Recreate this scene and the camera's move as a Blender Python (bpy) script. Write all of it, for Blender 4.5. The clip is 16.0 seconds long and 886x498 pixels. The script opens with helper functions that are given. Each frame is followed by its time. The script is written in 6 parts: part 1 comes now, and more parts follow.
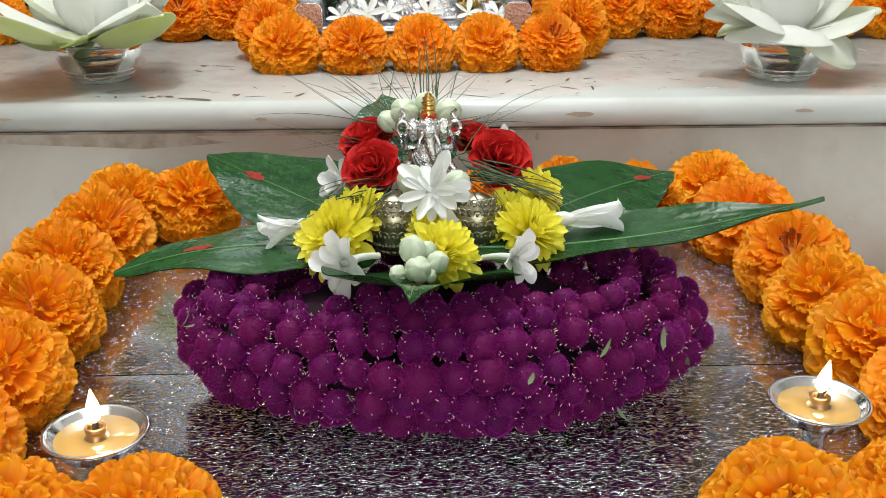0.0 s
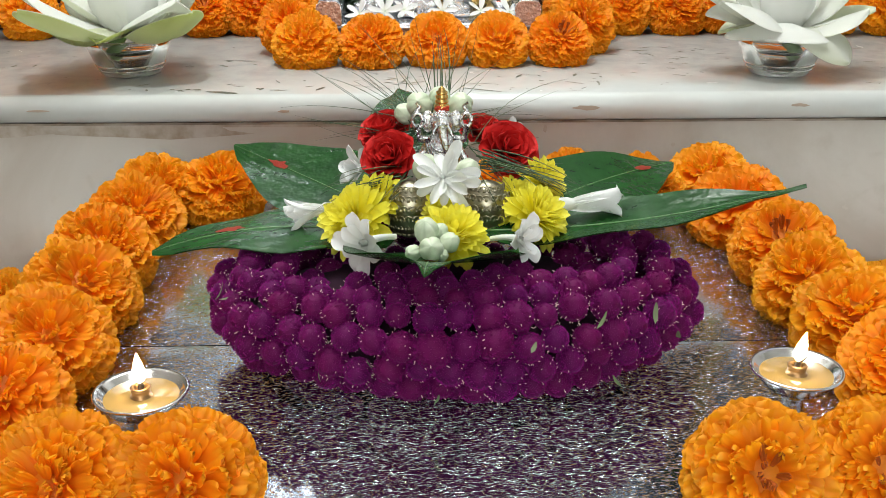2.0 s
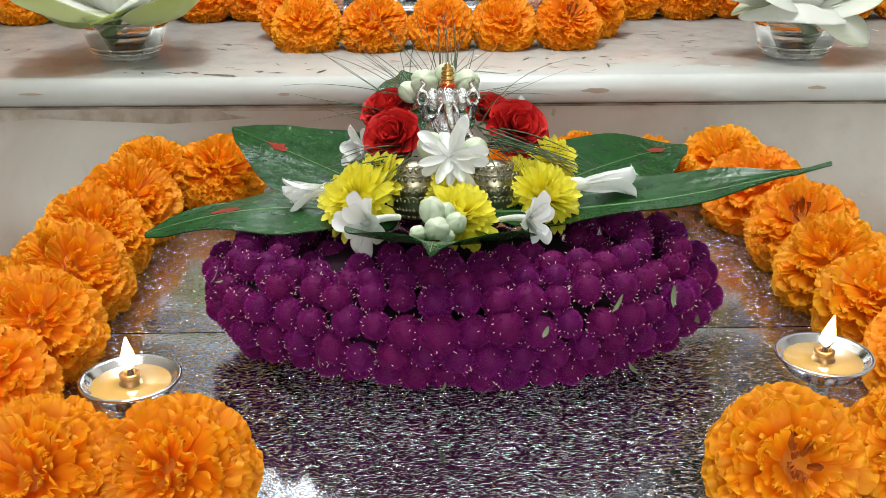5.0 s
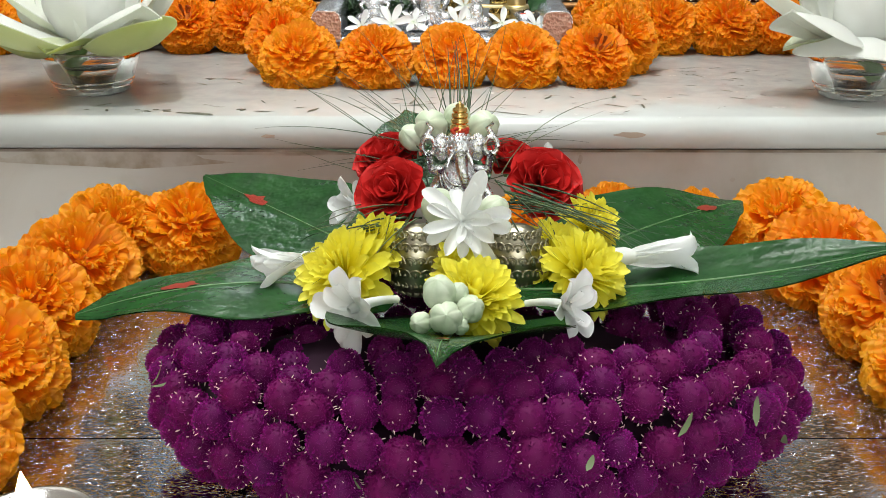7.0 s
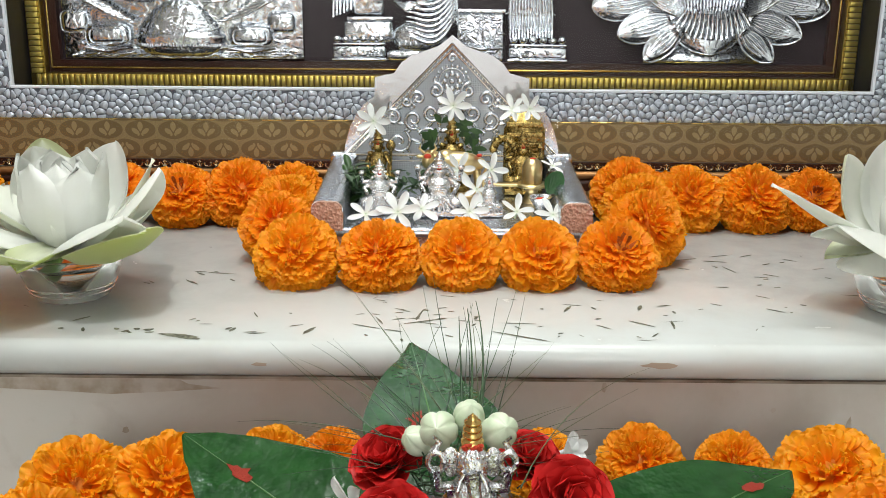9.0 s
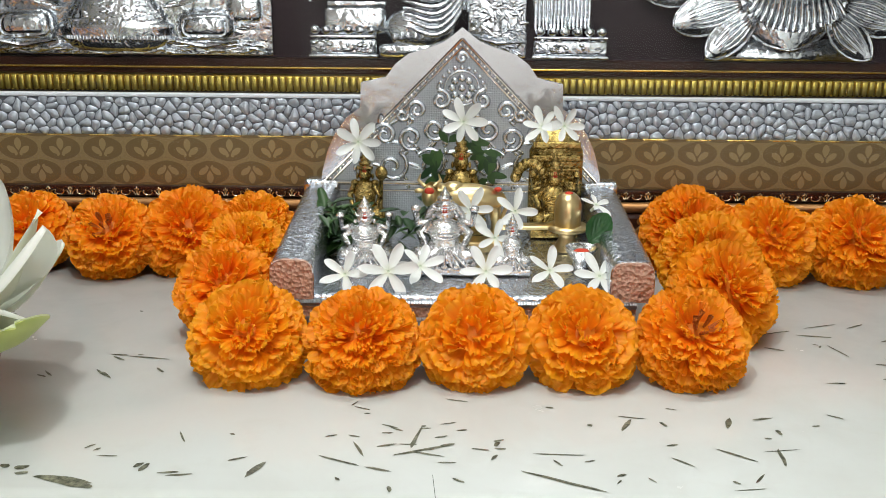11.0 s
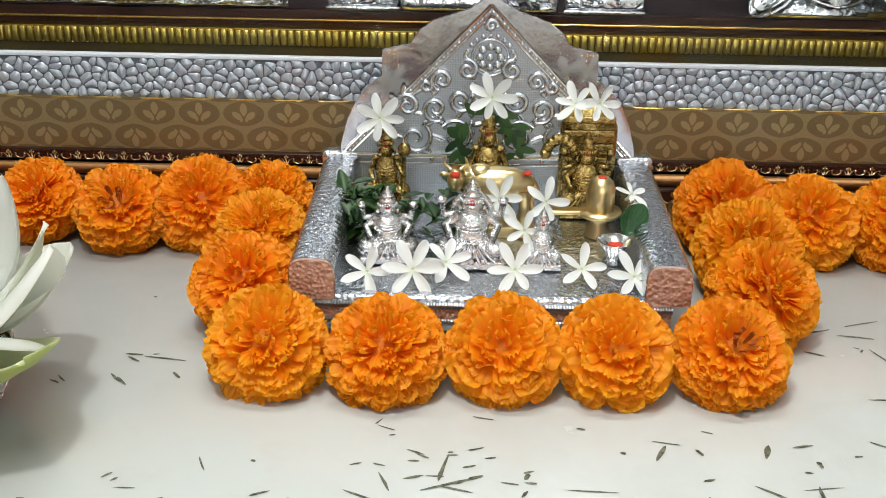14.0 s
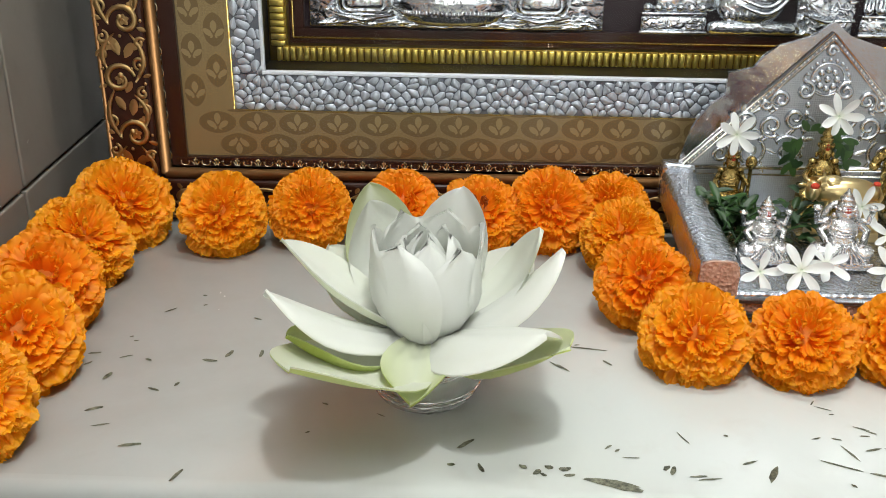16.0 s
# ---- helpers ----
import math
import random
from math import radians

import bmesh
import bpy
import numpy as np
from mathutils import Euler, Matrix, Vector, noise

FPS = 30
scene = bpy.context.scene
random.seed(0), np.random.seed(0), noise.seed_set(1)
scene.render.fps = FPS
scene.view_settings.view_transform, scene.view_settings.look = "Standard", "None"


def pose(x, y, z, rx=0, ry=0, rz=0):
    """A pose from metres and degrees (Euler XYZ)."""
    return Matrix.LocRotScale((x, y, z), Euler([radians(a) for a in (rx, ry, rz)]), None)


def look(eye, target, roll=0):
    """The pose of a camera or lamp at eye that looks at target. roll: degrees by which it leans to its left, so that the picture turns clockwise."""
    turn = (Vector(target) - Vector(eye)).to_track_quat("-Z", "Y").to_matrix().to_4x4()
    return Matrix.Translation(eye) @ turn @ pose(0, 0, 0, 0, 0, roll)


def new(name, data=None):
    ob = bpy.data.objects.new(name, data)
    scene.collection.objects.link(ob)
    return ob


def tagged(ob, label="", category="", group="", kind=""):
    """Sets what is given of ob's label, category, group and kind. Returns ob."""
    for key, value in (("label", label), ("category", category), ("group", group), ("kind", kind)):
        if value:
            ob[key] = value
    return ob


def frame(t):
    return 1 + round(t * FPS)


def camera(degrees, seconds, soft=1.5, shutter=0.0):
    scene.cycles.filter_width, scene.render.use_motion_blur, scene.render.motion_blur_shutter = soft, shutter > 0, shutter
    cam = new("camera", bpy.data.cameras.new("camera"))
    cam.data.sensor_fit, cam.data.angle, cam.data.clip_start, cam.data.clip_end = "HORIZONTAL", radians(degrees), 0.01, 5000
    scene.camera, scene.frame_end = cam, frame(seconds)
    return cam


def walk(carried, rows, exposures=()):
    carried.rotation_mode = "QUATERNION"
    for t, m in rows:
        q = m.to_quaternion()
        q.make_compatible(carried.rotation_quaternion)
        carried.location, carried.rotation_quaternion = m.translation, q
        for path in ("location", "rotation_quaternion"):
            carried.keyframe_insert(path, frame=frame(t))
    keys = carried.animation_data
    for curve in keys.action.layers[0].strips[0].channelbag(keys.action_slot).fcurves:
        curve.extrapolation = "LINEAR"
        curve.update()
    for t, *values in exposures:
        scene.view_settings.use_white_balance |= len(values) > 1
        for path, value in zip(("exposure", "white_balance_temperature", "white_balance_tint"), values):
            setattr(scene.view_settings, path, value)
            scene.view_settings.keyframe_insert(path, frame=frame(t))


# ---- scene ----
cam = camera(46.7, 16.0, soft=0.8)
METRES, EYE, TILT, LEAN, TURN = 1.0, 0.26, 0.0, 0.0, -1.7
ROWS = [
    (0.0, 0.0, 0.0, 0.0, -0.06, -21.27, 0.14),
    (0.5, 0.0002, -0.0105, 0.0059, -0.03, -21.26, 0.18),
    (1.0, -0.0001, -0.0219, 0.0072, 0.13, -21.27, 0.17),
    (1.5, 0.0007, -0.033, 0.0068, 0.47, -21.42, 0.17),
    (2.0, 0.0012, -0.0447, 0.0099, 0.75, -21.57, 0.16),
    (2.5, -0.0008, -0.0556, 0.0113, 0.8, -21.61, 0.16),
    (3.0, 0.0027, -0.0667, 0.0157, 0.86, -21.65, 0.18),
    (3.5, -0.0001, -0.0778, 0.0187, 0.87, -21.67, 0.21),
    (6.0, -0.0016, 0.0475, -0.0253, 0.94, -21.62, 0.23),
    (6.5, -0.0021, 0.08, -0.0265, 1.25, -20.36, 0.01),
    (7.0, -0.0047, 0.0925, -0.0299, 1.39, -19.67, -0.16),
    (7.5, -0.005, 0.0995, -0.0259, 1.39, -19.63, -0.19),
    (8.0, -0.0034, 0.1203, 0.0005, 2.12, -18.48, -0.43),
    (8.5, -0.0035, 0.1513, 0.0318, 1.92, -16.7, -0.54),
    (9.0, -0.0085, 0.1914, 0.0524, 1.95, -16.11, -0.42),
    (11.5, -0.0177, 0.4448, 0.048, 2.49, -18.94, -0.57),
    (12.0, -0.0137, 0.4618, 0.0513, 3.4, -23.09, -1.35),
    (12.5, -0.0138, 0.4674, 0.0786, 3.65, -24.32, -1.32),
    (13.0, -0.0089, 0.4691, 0.0895, 3.72, -24.4, -1.18),
    (13.5, -0.0007, 0.4697, 0.0985, 3.36, -24.5, -0.81),
    (14.0, -0.0285, 0.4602, 0.1022, 3.06, -24.58, -0.81),
    (14.5, -0.1113, 0.4388, 0.1088, 2.98, -24.69, -0.83),
    (15.0, -0.1796, 0.4196, 0.1154, 3.28, -24.45, -0.72),
    (15.5, -0.2242, 0.4001, 0.116, 3.47, -24.36, -0.7),
    (16.0, -0.2558, 0.3819, 0.1282, 3.6, -24.36, -0.63),
]
walk(cam, [(t, pose(0, 0, EYE, TILT, LEAN, TURN) @ pose(METRES * x, METRES * y, METRES * z, 90 + pitch, roll, yaw)) for t, x, y, z, yaw, pitch, roll in ROWS],
     exposures=[(0.0, 0.02), (7.5, 0.06), (9.0, 0.00), (11.5, -0.20), (12.2, -0.27), (13.0, -0.14), (14.0, -0.10), (16.0, -0.08)])


# ---- light ----
world = bpy.data.worlds.new("world")
scene.world = world
world.use_nodes = True
world.node_tree.nodes["Background"].inputs[0].default_value = (0.9, 0.95, 1.0, 1)
world.node_tree.nodes["Background"].inputs[1].default_value = 0.15


def area_lamp(name, eye, target, sx, sy, watts, colour):
    data = bpy.data.lights.new(name, "AREA")
    data.shape, data.size, data.size_y, data.energy, data.color = "RECTANGLE", sx, sy, watts, colour
    ob = new(name, data)
    ob.matrix_world = look(eye, target)
    return ob


area_lamp("pendant_bulb", (-0.16, 0.59, 1.10), (-0.16, 0.60, 0.0), 0.08, 0.07, 5.4, (0.97, 1.0, 0.95))
# added soft strip, out of view, that evens out the back of the ledge
area_lamp("rear_strip_fill", (0.0, 1.10, 1.70), (0.0, 0.80, 0.1), 0.90, 0.08, 10.0, (0.97, 1.0, 0.95))
# added broad fill from above, no fitting behind it; softens the bulb's shadows
area_lamp("overhead_fill", (-0.15, 0.15, 1.86), (-0.15, 0.60, 0.1), 0.95, 0.80, 12.3, (0.97, 0.99, 0.98))
# added lamp turned on the unseen south wall, for frontal bounce and silver reflections
area_lamp("south_wall_fill", (-0.05, -1.30, 1.25), (-0.10, -2.0, 0.15), 0.90, 0.70, 68.0, (0.97, 0.99, 0.98))


# ---- materials ----
def mat(name, base=(0.8, 0.8, 0.8), rough=0.5, metal=0.0, **kw):
    m = bpy.data.materials.new(name)
    m.use_nodes = True
    p = m.node_tree.nodes["Principled BSDF"]
    p.inputs["Base Color"].default_value = (*base, 1)
    p.inputs["Roughness"].default_value = rough
    p.inputs["Metallic"].default_value = metal
    for k, v in kw.items():
        p.inputs[k.replace("_", " ")].default_value = v
    return m


def node(m, kind, **kw):
    n = m.node_tree.nodes.new(kind)
    for k, v in kw.items():
        if k in n.inputs:
            n.inputs[k].default_value = v
    return n


def link(m, a, b):
    m.node_tree.links.new(a, b)


def shader(m):
    return m.node_tree.nodes["Principled BSDF"]


def coords(m, which="Object", scale=(1, 1, 1)):
    tc = node(m, "ShaderNodeTexCoord")
    mp = node(m, "ShaderNodeMapping")
    mp.inputs["Scale"].default_value = scale
    link(m, tc.outputs[which], mp.inputs["Vector"])
    return mp.outputs["Vector"]


def noise_tex(m, vec, scale, detail=4.0, rough=0.55, distort=0.0):
    n = node(m, "ShaderNodeTexNoise")
    n.inputs["Scale"].default_value, n.inputs["Detail"].default_value = scale, detail
    n.inputs["Roughness"].default_value, n.inputs["Distortion"].default_value = rough, distort
    link(m, vec, n.inputs["Vector"])
    return n.outputs["Fac"]


def ramp(m, fac, stops):
    r = node(m, "ShaderNodeValToRGB")
    el = r.color_ramp.elements
    while len(el) < len(stops):
        el.new(0.5)
    for e, (pos, col) in zip(el, stops):
        e.position, e.color = pos, (*col, 1)
    link(m, fac, r.inputs["Fac"])
    return r.outputs["Color"]


def mix(m, fac, a, b, blend="MIX"):
    n = m.node_tree.nodes.new("ShaderNodeMix")
    n.data_type, n.blend_type = "RGBA", blend
    for i, v in ((0, fac), (6, a), (7, b)):
        if isinstance(v, (int, float)):
            n.inputs[i].default_value = v
        elif isinstance(v, tuple):
            n.inputs[i].default_value = (*v, 1)
        else:
            link(m, v, n.inputs[i])
    return n.outputs[2]


def bump(m, height, strength, dist):
    b = node(m, "ShaderNodeBump")
    b.inputs["Strength"].default_value, b.inputs["Distance"].default_value = strength, dist
    link(m, height, b.inputs["Height"])
    link(m, b.outputs["Normal"], shader(m).inputs["Normal"])
    return b


def translucent(m, colour, fac):
    """Lets part of the light through thin petals and leaves."""
    t = node(m, "ShaderNodeBsdfTranslucent")
    if isinstance(colour, tuple):
        t.inputs["Color"].default_value = (*colour, 1)
    else:
        link(m, colour, t.inputs["Color"])
    mx = node(m, "ShaderNodeMixShader")
    mx.inputs[0].default_value = fac
    out = m.node_tree.nodes["Material Output"]
    link(m, shader(m).outputs[0], mx.inputs[1])
    link(m, t.outputs[0], mx.inputs[2])
    link(m, mx.outputs[0], out.inputs["Surface"])


def uv_axis(m, axis):
    tc = node(m, "ShaderNodeTexCoord")
    sp = node(m, "ShaderNodeSeparateXYZ")
    link(m, tc.outputs["UV"], sp.inputs[0])
    return sp.outputs[axis]


def rand_obj(m):
    return node(m, "ShaderNodeObjectInfo").outputs["Random"]


def rand_island(m):
    return node(m, "ShaderNodeNewGeometry").outputs["Random Per Island"]


def make_marble(name, base, vein, lo, hi):
    m = mat(name, base, 0.22)
    v = coords(m)
    f1 = noise_tex(m, v, 5.0, 6, 0.6, 0.6)
    f2 = noise_tex(m, v, 38.0, 5, 0.6, 0.3)
    c = mix(m, ramp(m, f1, [(lo, (0, 0, 0)), (hi, (1, 1, 1))]), base, vein)
    c = mix(m, ramp(m, f2, [(0.55, (0, 0, 0)), (0.78, (0.5, 0.5, 0.5))]), c, vein)
    link(m, c, shader(m).inputs["Base Color"])
    link(m, ramp(m, f2, [(0.2, (0.14,) * 3), (0.8, (0.30,) * 3)]), shader(m).inputs["Roughness"])
    return m


MARBLE = make_marble("white_marble", (0.62, 0.645, 0.63), (0.55, 0.55, 0.52), 0.45, 0.78)
RISER = make_marble("riser_marble", (0.64, 0.60, 0.55), (0.50, 0.44, 0.38), 0.42, 0.72)
FLECK = mat("marble_fleck", (0.075, 0.085, 0.06), 0.45)
link(FLECK, ramp(FLECK, noise_tex(FLECK, coords(FLECK), 420.0), [(0.35, (0.035, 0.038, 0.022)), (0.7, (0.24, 0.24, 0.17))]), shader(FLECK).inputs["Base Color"])
STAIN = mat("brown_stain", (0.40, 0.32, 0.25), 0.5)

FOIL = mat("embossed_silver_foil", (0.59, 0.62, 0.68), 0.13, 1.0)
v = coords(FOIL, "Object", (0.42, 1.15, 1))
n1 = noise_tex(FOIL, v, 500.0, 0.0, 0.4, 0.9)
bump(FOIL, ramp(FOIL, n1, [(0.435, (0, 0, 0)), (0.50, (1, 1, 1)), (0.565, (0, 0, 0))]), 1.0, 0.00040)

def make_marigold(name, green):
    """Orange petal; green: how far its colour goes from red towards yellow."""
    m = mat(name, (0.9, 0.3, 0.01), 0.55)
    along = uv_axis(m, "X")
    a = ramp(m, along, [(0.0, (0.90, 0.21 * green, 0.001)), (0.6, (0.97, 0.30 * green, 0.002)), (1.0, (0.98, 0.39 * green, 0.005))])
    b = ramp(m, along, [(0.0, (0.92, 0.27 * green, 0.001)), (0.6, (0.97, 0.39 * green, 0.003)), (1.0, (0.98, 0.50 * green, 0.008))])
    c = mix(m, rand_obj(m), a, b)
    c = mix(m, ramp(m, rand_island(m), [(0.0, (0, 0, 0)), (1.0, (0.35,) * 3)]), c, b)
    link(m, c, shader(m).inputs["Base Color"])
    translucent(m, c, 0.44)
    return m


MARIGOLD = make_marigold("marigold_petal", 1.0)
MARIGOLD_DEEP = make_marigold("deep_orange_marigold_petal", 0.97)
EYE_PETAL = mat("dark_marigold_eye", (0.45, 0.10, 0.004), 0.6)
CALYX = mat("green_calyx", (0.10, 0.16, 0.04), 0.6)

GLOBE = mat("purple_bract", (0.25, 0.015, 0.24), 0.6)
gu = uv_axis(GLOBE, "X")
# darker bract feet and paler tips put gap shade and lit tops into the colour
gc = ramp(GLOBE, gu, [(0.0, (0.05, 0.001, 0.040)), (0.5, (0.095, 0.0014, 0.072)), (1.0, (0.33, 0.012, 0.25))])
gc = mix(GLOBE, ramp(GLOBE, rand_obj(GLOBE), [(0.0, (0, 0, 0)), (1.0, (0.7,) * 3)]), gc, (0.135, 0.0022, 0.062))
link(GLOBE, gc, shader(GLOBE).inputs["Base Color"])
shader(GLOBE).inputs["Sheen Weight"].default_value = 0.06
shader(GLOBE).inputs["Specular IOR Level"].default_value = 0.15
shader(GLOBE).inputs["Sheen Tint"].default_value = (0.8, 0.15, 0.8, 1)
SPECK = mat("cream_floret", (0.74, 0.56, 0.50), 0.6)

LEAF = mat("betel_leaf_green", (0.03, 0.10, 0.03), 0.27)
lu, lv = uv_axis(LEAF, "X"), uv_axis(LEAF, "Y")
lc = ramp(LEAF, noise_tex(LEAF, coords(LEAF), 70.0, 4), [(0.3, (0.008, 0.050, 0.010)), (0.7, (0.020, 0.090, 0.020))])
link(LEAF, lc, shader(LEAF).inputs["Base Color"])
wv = node(LEAF, "ShaderNodeTexWave")
wv.inputs["Scale"].default_value, wv.inputs["Distortion"].default_value, wv.inputs["Detail"].default_value = 1.1, 2.0, 2.0
ab = node(LEAF, "ShaderNodeMath")
ab.operation = "ABSOLUTE"
link(LEAF, lv, ab.inputs[0])
sb = node(LEAF, "ShaderNodeMath")
sb.operation = "SUBTRACT"
link(LEAF, lu, sb.inputs[0])
link(LEAF, ab.outputs[0], sb.inputs[1])
cb = node(LEAF, "ShaderNodeCombineXYZ")
link(LEAF, sb.outputs[0], cb.inputs[0])
link(LEAF, cb.outputs[0], wv.inputs["Vector"])
nz = noise_tex(LEAF, coords(LEAF), 110.0, 2)
bump(LEAF, mix(LEAF, 0.92, wv.outputs["Fac"], nz), 0.6, 0.0026)
shader(LEAF).inputs["Specular IOR Level"].default_value = 0.34
translucent(LEAF, (0.06, 0.20, 0.03), 0.10)
VEIN = mat("pale_leaf_vein", (0.10, 0.22, 0.07), 0.4)
KUMKUM = mat("vermilion_powder", (0.26, 0.022, 0.008), 0.9)
bump(KUMKUM, noise_tex(KUMKUM, coords(KUMKUM), 900.0), 0.6, 0.0006)

ROSE = mat("red_rose_petal", (0.55, 0.008, 0.012), 0.45)
rc = ramp(ROSE, uv_axis(ROSE, "X"), [(0.0, (0.36, 0.005, 0.008)), (1.0, (0.64, 0.024, 0.022))])
link(ROSE, rc, shader(ROSE).inputs["Base Color"])
shader(ROSE).inputs["Specular IOR Level"].default_value = 0.2
translucent(ROSE, rc, 0.15)
YELLOW = mat("yellow_petal", (0.9, 0.72, 0.02), 0.5)
yc = ramp(YELLOW, uv_axis(YELLOW, "X"), [(0.0, (0.86, 0.76, 0.02)), (0.5, (0.93, 0.85, 0.04)), (1.0, (0.94, 0.88, 0.11))])
link(YELLOW, yc, shader(YELLOW).inputs["Base Color"])
translucent(YELLOW, yc, 0.35)
WHITE = mat("white_petal", (0.85, 0.85, 0.80), 0.45)
wc = ramp(WHITE, uv_axis(WHITE, "X"), [(0.0, (0.72, 0.78, 0.56)), (0.35, (0.86, 0.88, 0.85)), (1.0, (0.89, 0.91, 0.91))])
link(WHITE, wc, shader(WHITE).inputs["Base Color"])
translucent(WHITE, wc, 0.25)
BUD = mat("pale_green_bud", (0.60, 0.68, 0.52), 0.5)
bc = ramp(BUD, noise_tex(BUD, coords(BUD), 90.0, 5), [(0.3, (0.46, 0.57, 0.38)), (0.7, (0.72, 0.76, 0.62))])
link(BUD, bc, shader(BUD).inputs["Base Color"])
LOTUS = mat("lotus_petal", (0.85, 0.86, 0.80), 0.4)
green_amt = uv_axis(LOTUS, "Y")
lcol = mix(LOTUS, green_amt, (0.92, 0.93, 0.91), (0.54, 0.62, 0.15))
lcol = mix(LOTUS, ramp(LOTUS, noise_tex(LOTUS, coords(LOTUS, "Object", (1, 1, 1)), 60.0, 3), [(0.40, (0, 0, 0)), (0.80, (0.10,) * 3)]), lcol, (0.80, 0.80, 0.62))
link(LOTUS, lcol, shader(LOTUS).inputs["Base Color"])
translucent(LOTUS, lcol, 0.42)
STEM = mat("green_stem", (0.13, 0.25, 0.05), 0.45)
GRASS = mat("dark_green_grass", (0.045, 0.10, 0.035), 0.5)
gr = ramp(GRASS, rand_island(GRASS), [(0.0, (0.022, 0.055, 0.024)), (0.7, (0.05, 0.10, 0.04)), (1.0, (0.12, 0.14, 0.06))])
link(GRASS, gr, shader(GRASS).inputs["Base Color"])
HERB = mat("fresh_herb_green", (0.06, 0.17, 0.04), 0.45)
hc = ramp(HERB, rand_island(HERB), [(0.0, (0.008, 0.034, 0.008)), (1.0, (0.04, 0.10, 0.020))])
link(HERB, hc, shader(HERB).inputs["Base Color"])

SILVER = mat("polished_silver", (0.84, 0.84, 0.85), 0.22, 1.0)
bump(SILVER, noise_tex(SILVER, coords(SILVER), 430.0, 3), 0.8, 0.0013)
CHASED = mat("chased_silver", (0.43, 0.455, 0.49), 0.34, 1.0)
vo = node(CHASED, "ShaderNodeTexVoronoi")
vo.inputs["Scale"].default_value, vo.inputs["Randomness"].default_value = 640.0, 0.25
link(CHASED, coords(CHASED), vo.inputs["Vector"])
bump(CHASED, vo.outputs["Distance"], 0.6, 0.0009)
EMBOSS = mat("embossed_silver", (0.58, 0.61, 0.66), 0.27, 1.0)
ve = node(EMBOSS, "ShaderNodeTexVoronoi")
ve.inputs["Scale"].default_value = 330.0
link(EMBOSS, coords(EMBOSS), ve.inputs["Vector"])
bump(EMBOSS, mix(EMBOSS, 0.5, ve.outputs["Distance"], noise_tex(EMBOSS, coords(EMBOSS), 180.0, 2)), 0.8, 0.0016)
PLAIN_SILVER = mat("worn_silver_sheet", (0.56, 0.54, 0.55), 0.16, 1.0)
bump(PLAIN_SILVER, noise_tex(PLAIN_SILVER, coords(PLAIN_SILVER), 60.0, 3), 0.15, 0.002)
RELIEF = mat("silver_relief", (0.88, 0.92, 0.97), 0.20, 1.0)
bump(RELIEF, noise_tex(RELIEF, coords(RELIEF), 120.0, 2, 0.5, 0.8), 0.45, 0.0035)
BRASS = mat("antique_brass", (0.72, 0.50, 0.16), 0.27, 1.0)
brc = ramp(BRASS, noise_tex(BRASS, coords(BRASS), 260.0, 4), [(0.35, (0.22, 0.15, 0.045)), (0.60, (0.60, 0.44, 0.16))])
link(BRASS, brc, shader(BRASS).inputs["Base Color"])
bump(BRASS, noise_tex(BRASS, coords(BRASS), 460.0, 3), 0.8, 0.0014)
COPPER = mat("copper_cap", (0.58, 0.36, 0.27), 0.45, 0.35)
vc = node(COPPER, "ShaderNodeTexVoronoi")
vc.inputs["Scale"].default_value = 420.0
link(COPPER, coords(COPPER), vc.inputs["Vector"])
bump(COPPER, vc.outputs["Distance"], 0.9, 0.0012)
GOLD = mat("gilt_moulding", (0.80, 0.55, 0.16), 0.25, 1.0)
GOLD_BROWN = mat("gilt_brown_bead", (0.28, 0.14, 0.055), 0.42, 0.9)
GOLD_DARK = mat("deep_gilt", (0.30, 0.20, 0.04), 0.35, 1.0)
GOLD_BRIGHT = mat("bright_gilt", (0.86, 0.66, 0.16), 0.38, 1.0)
BROWN = mat("dark_brown_lacquer", (0.032, 0.009, 0.005), 0.3)
shader(BROWN).inputs["Specular IOR Level"].default_value = 0.3
BLACK = mat("black_lacquer", (0.005, 0.004, 0.005), 0.45, 0.0, Specular_IOR_Level=0.15)
MAROON = mat("dark_maroon_velvet", (0.018, 0.006, 0.010), 0.75)
WHITE_LINE = mat("white_fillet", (0.78, 0.80, 0.86), 0.35)
GOLDMAT = mat("tan_brocade", (0.30, 0.20, 0.08), 0.42)
gm = ramp(GOLDMAT, noise_tex(GOLDMAT, coords(GOLDMAT), 900.0, 2), [(0.3, (0.26, 0.185, 0.082)), (0.7, (0.36, 0.265, 0.125))])
link(GOLDMAT, gm, shader(GOLDMAT).inputs["Base Color"])
shader(GOLDMAT).inputs["Metallic"].default_value = 0.35
MOTIF = mat("dark_brocade_motif", (0.19, 0.125, 0.050), 0.5, 0.25)
PEBBLE = mat("pearl_silver_pebble", (0.50, 0.54, 0.61), 0.30, 0.35)
bump(PEBBLE, noise_tex(PEBBLE, coords(PEBBLE), 240.0, 3), 0.35, 0.0012)
PEBBLE_GAP = mat("slate_gap", (0.13, 0.14, 0.17), 0.4)
TILE = make_marble("wall_tile", (0.23, 0.215, 0.19), (0.185, 0.17, 0.145), 0.4, 0.75)
GROUT = mat("tile_grout", (0.22, 0.20, 0.18), 0.8)
PLASTER = mat("painted_plaster", (0.72, 0.73, 0.72), 0.8)
CEILING = mat("white_ceiling_paint", (0.80, 0.81, 0.82), 0.9)
PANE = bpy.data.materials.new("picture_glass")
PANE.use_nodes = True
PANE.node_tree.nodes.remove(shader(PANE))
fres = node(PANE, "ShaderNodeFresnel", IOR=1.33)
gls = node(PANE, "ShaderNodeBsdfGlossy", Roughness=0.03)
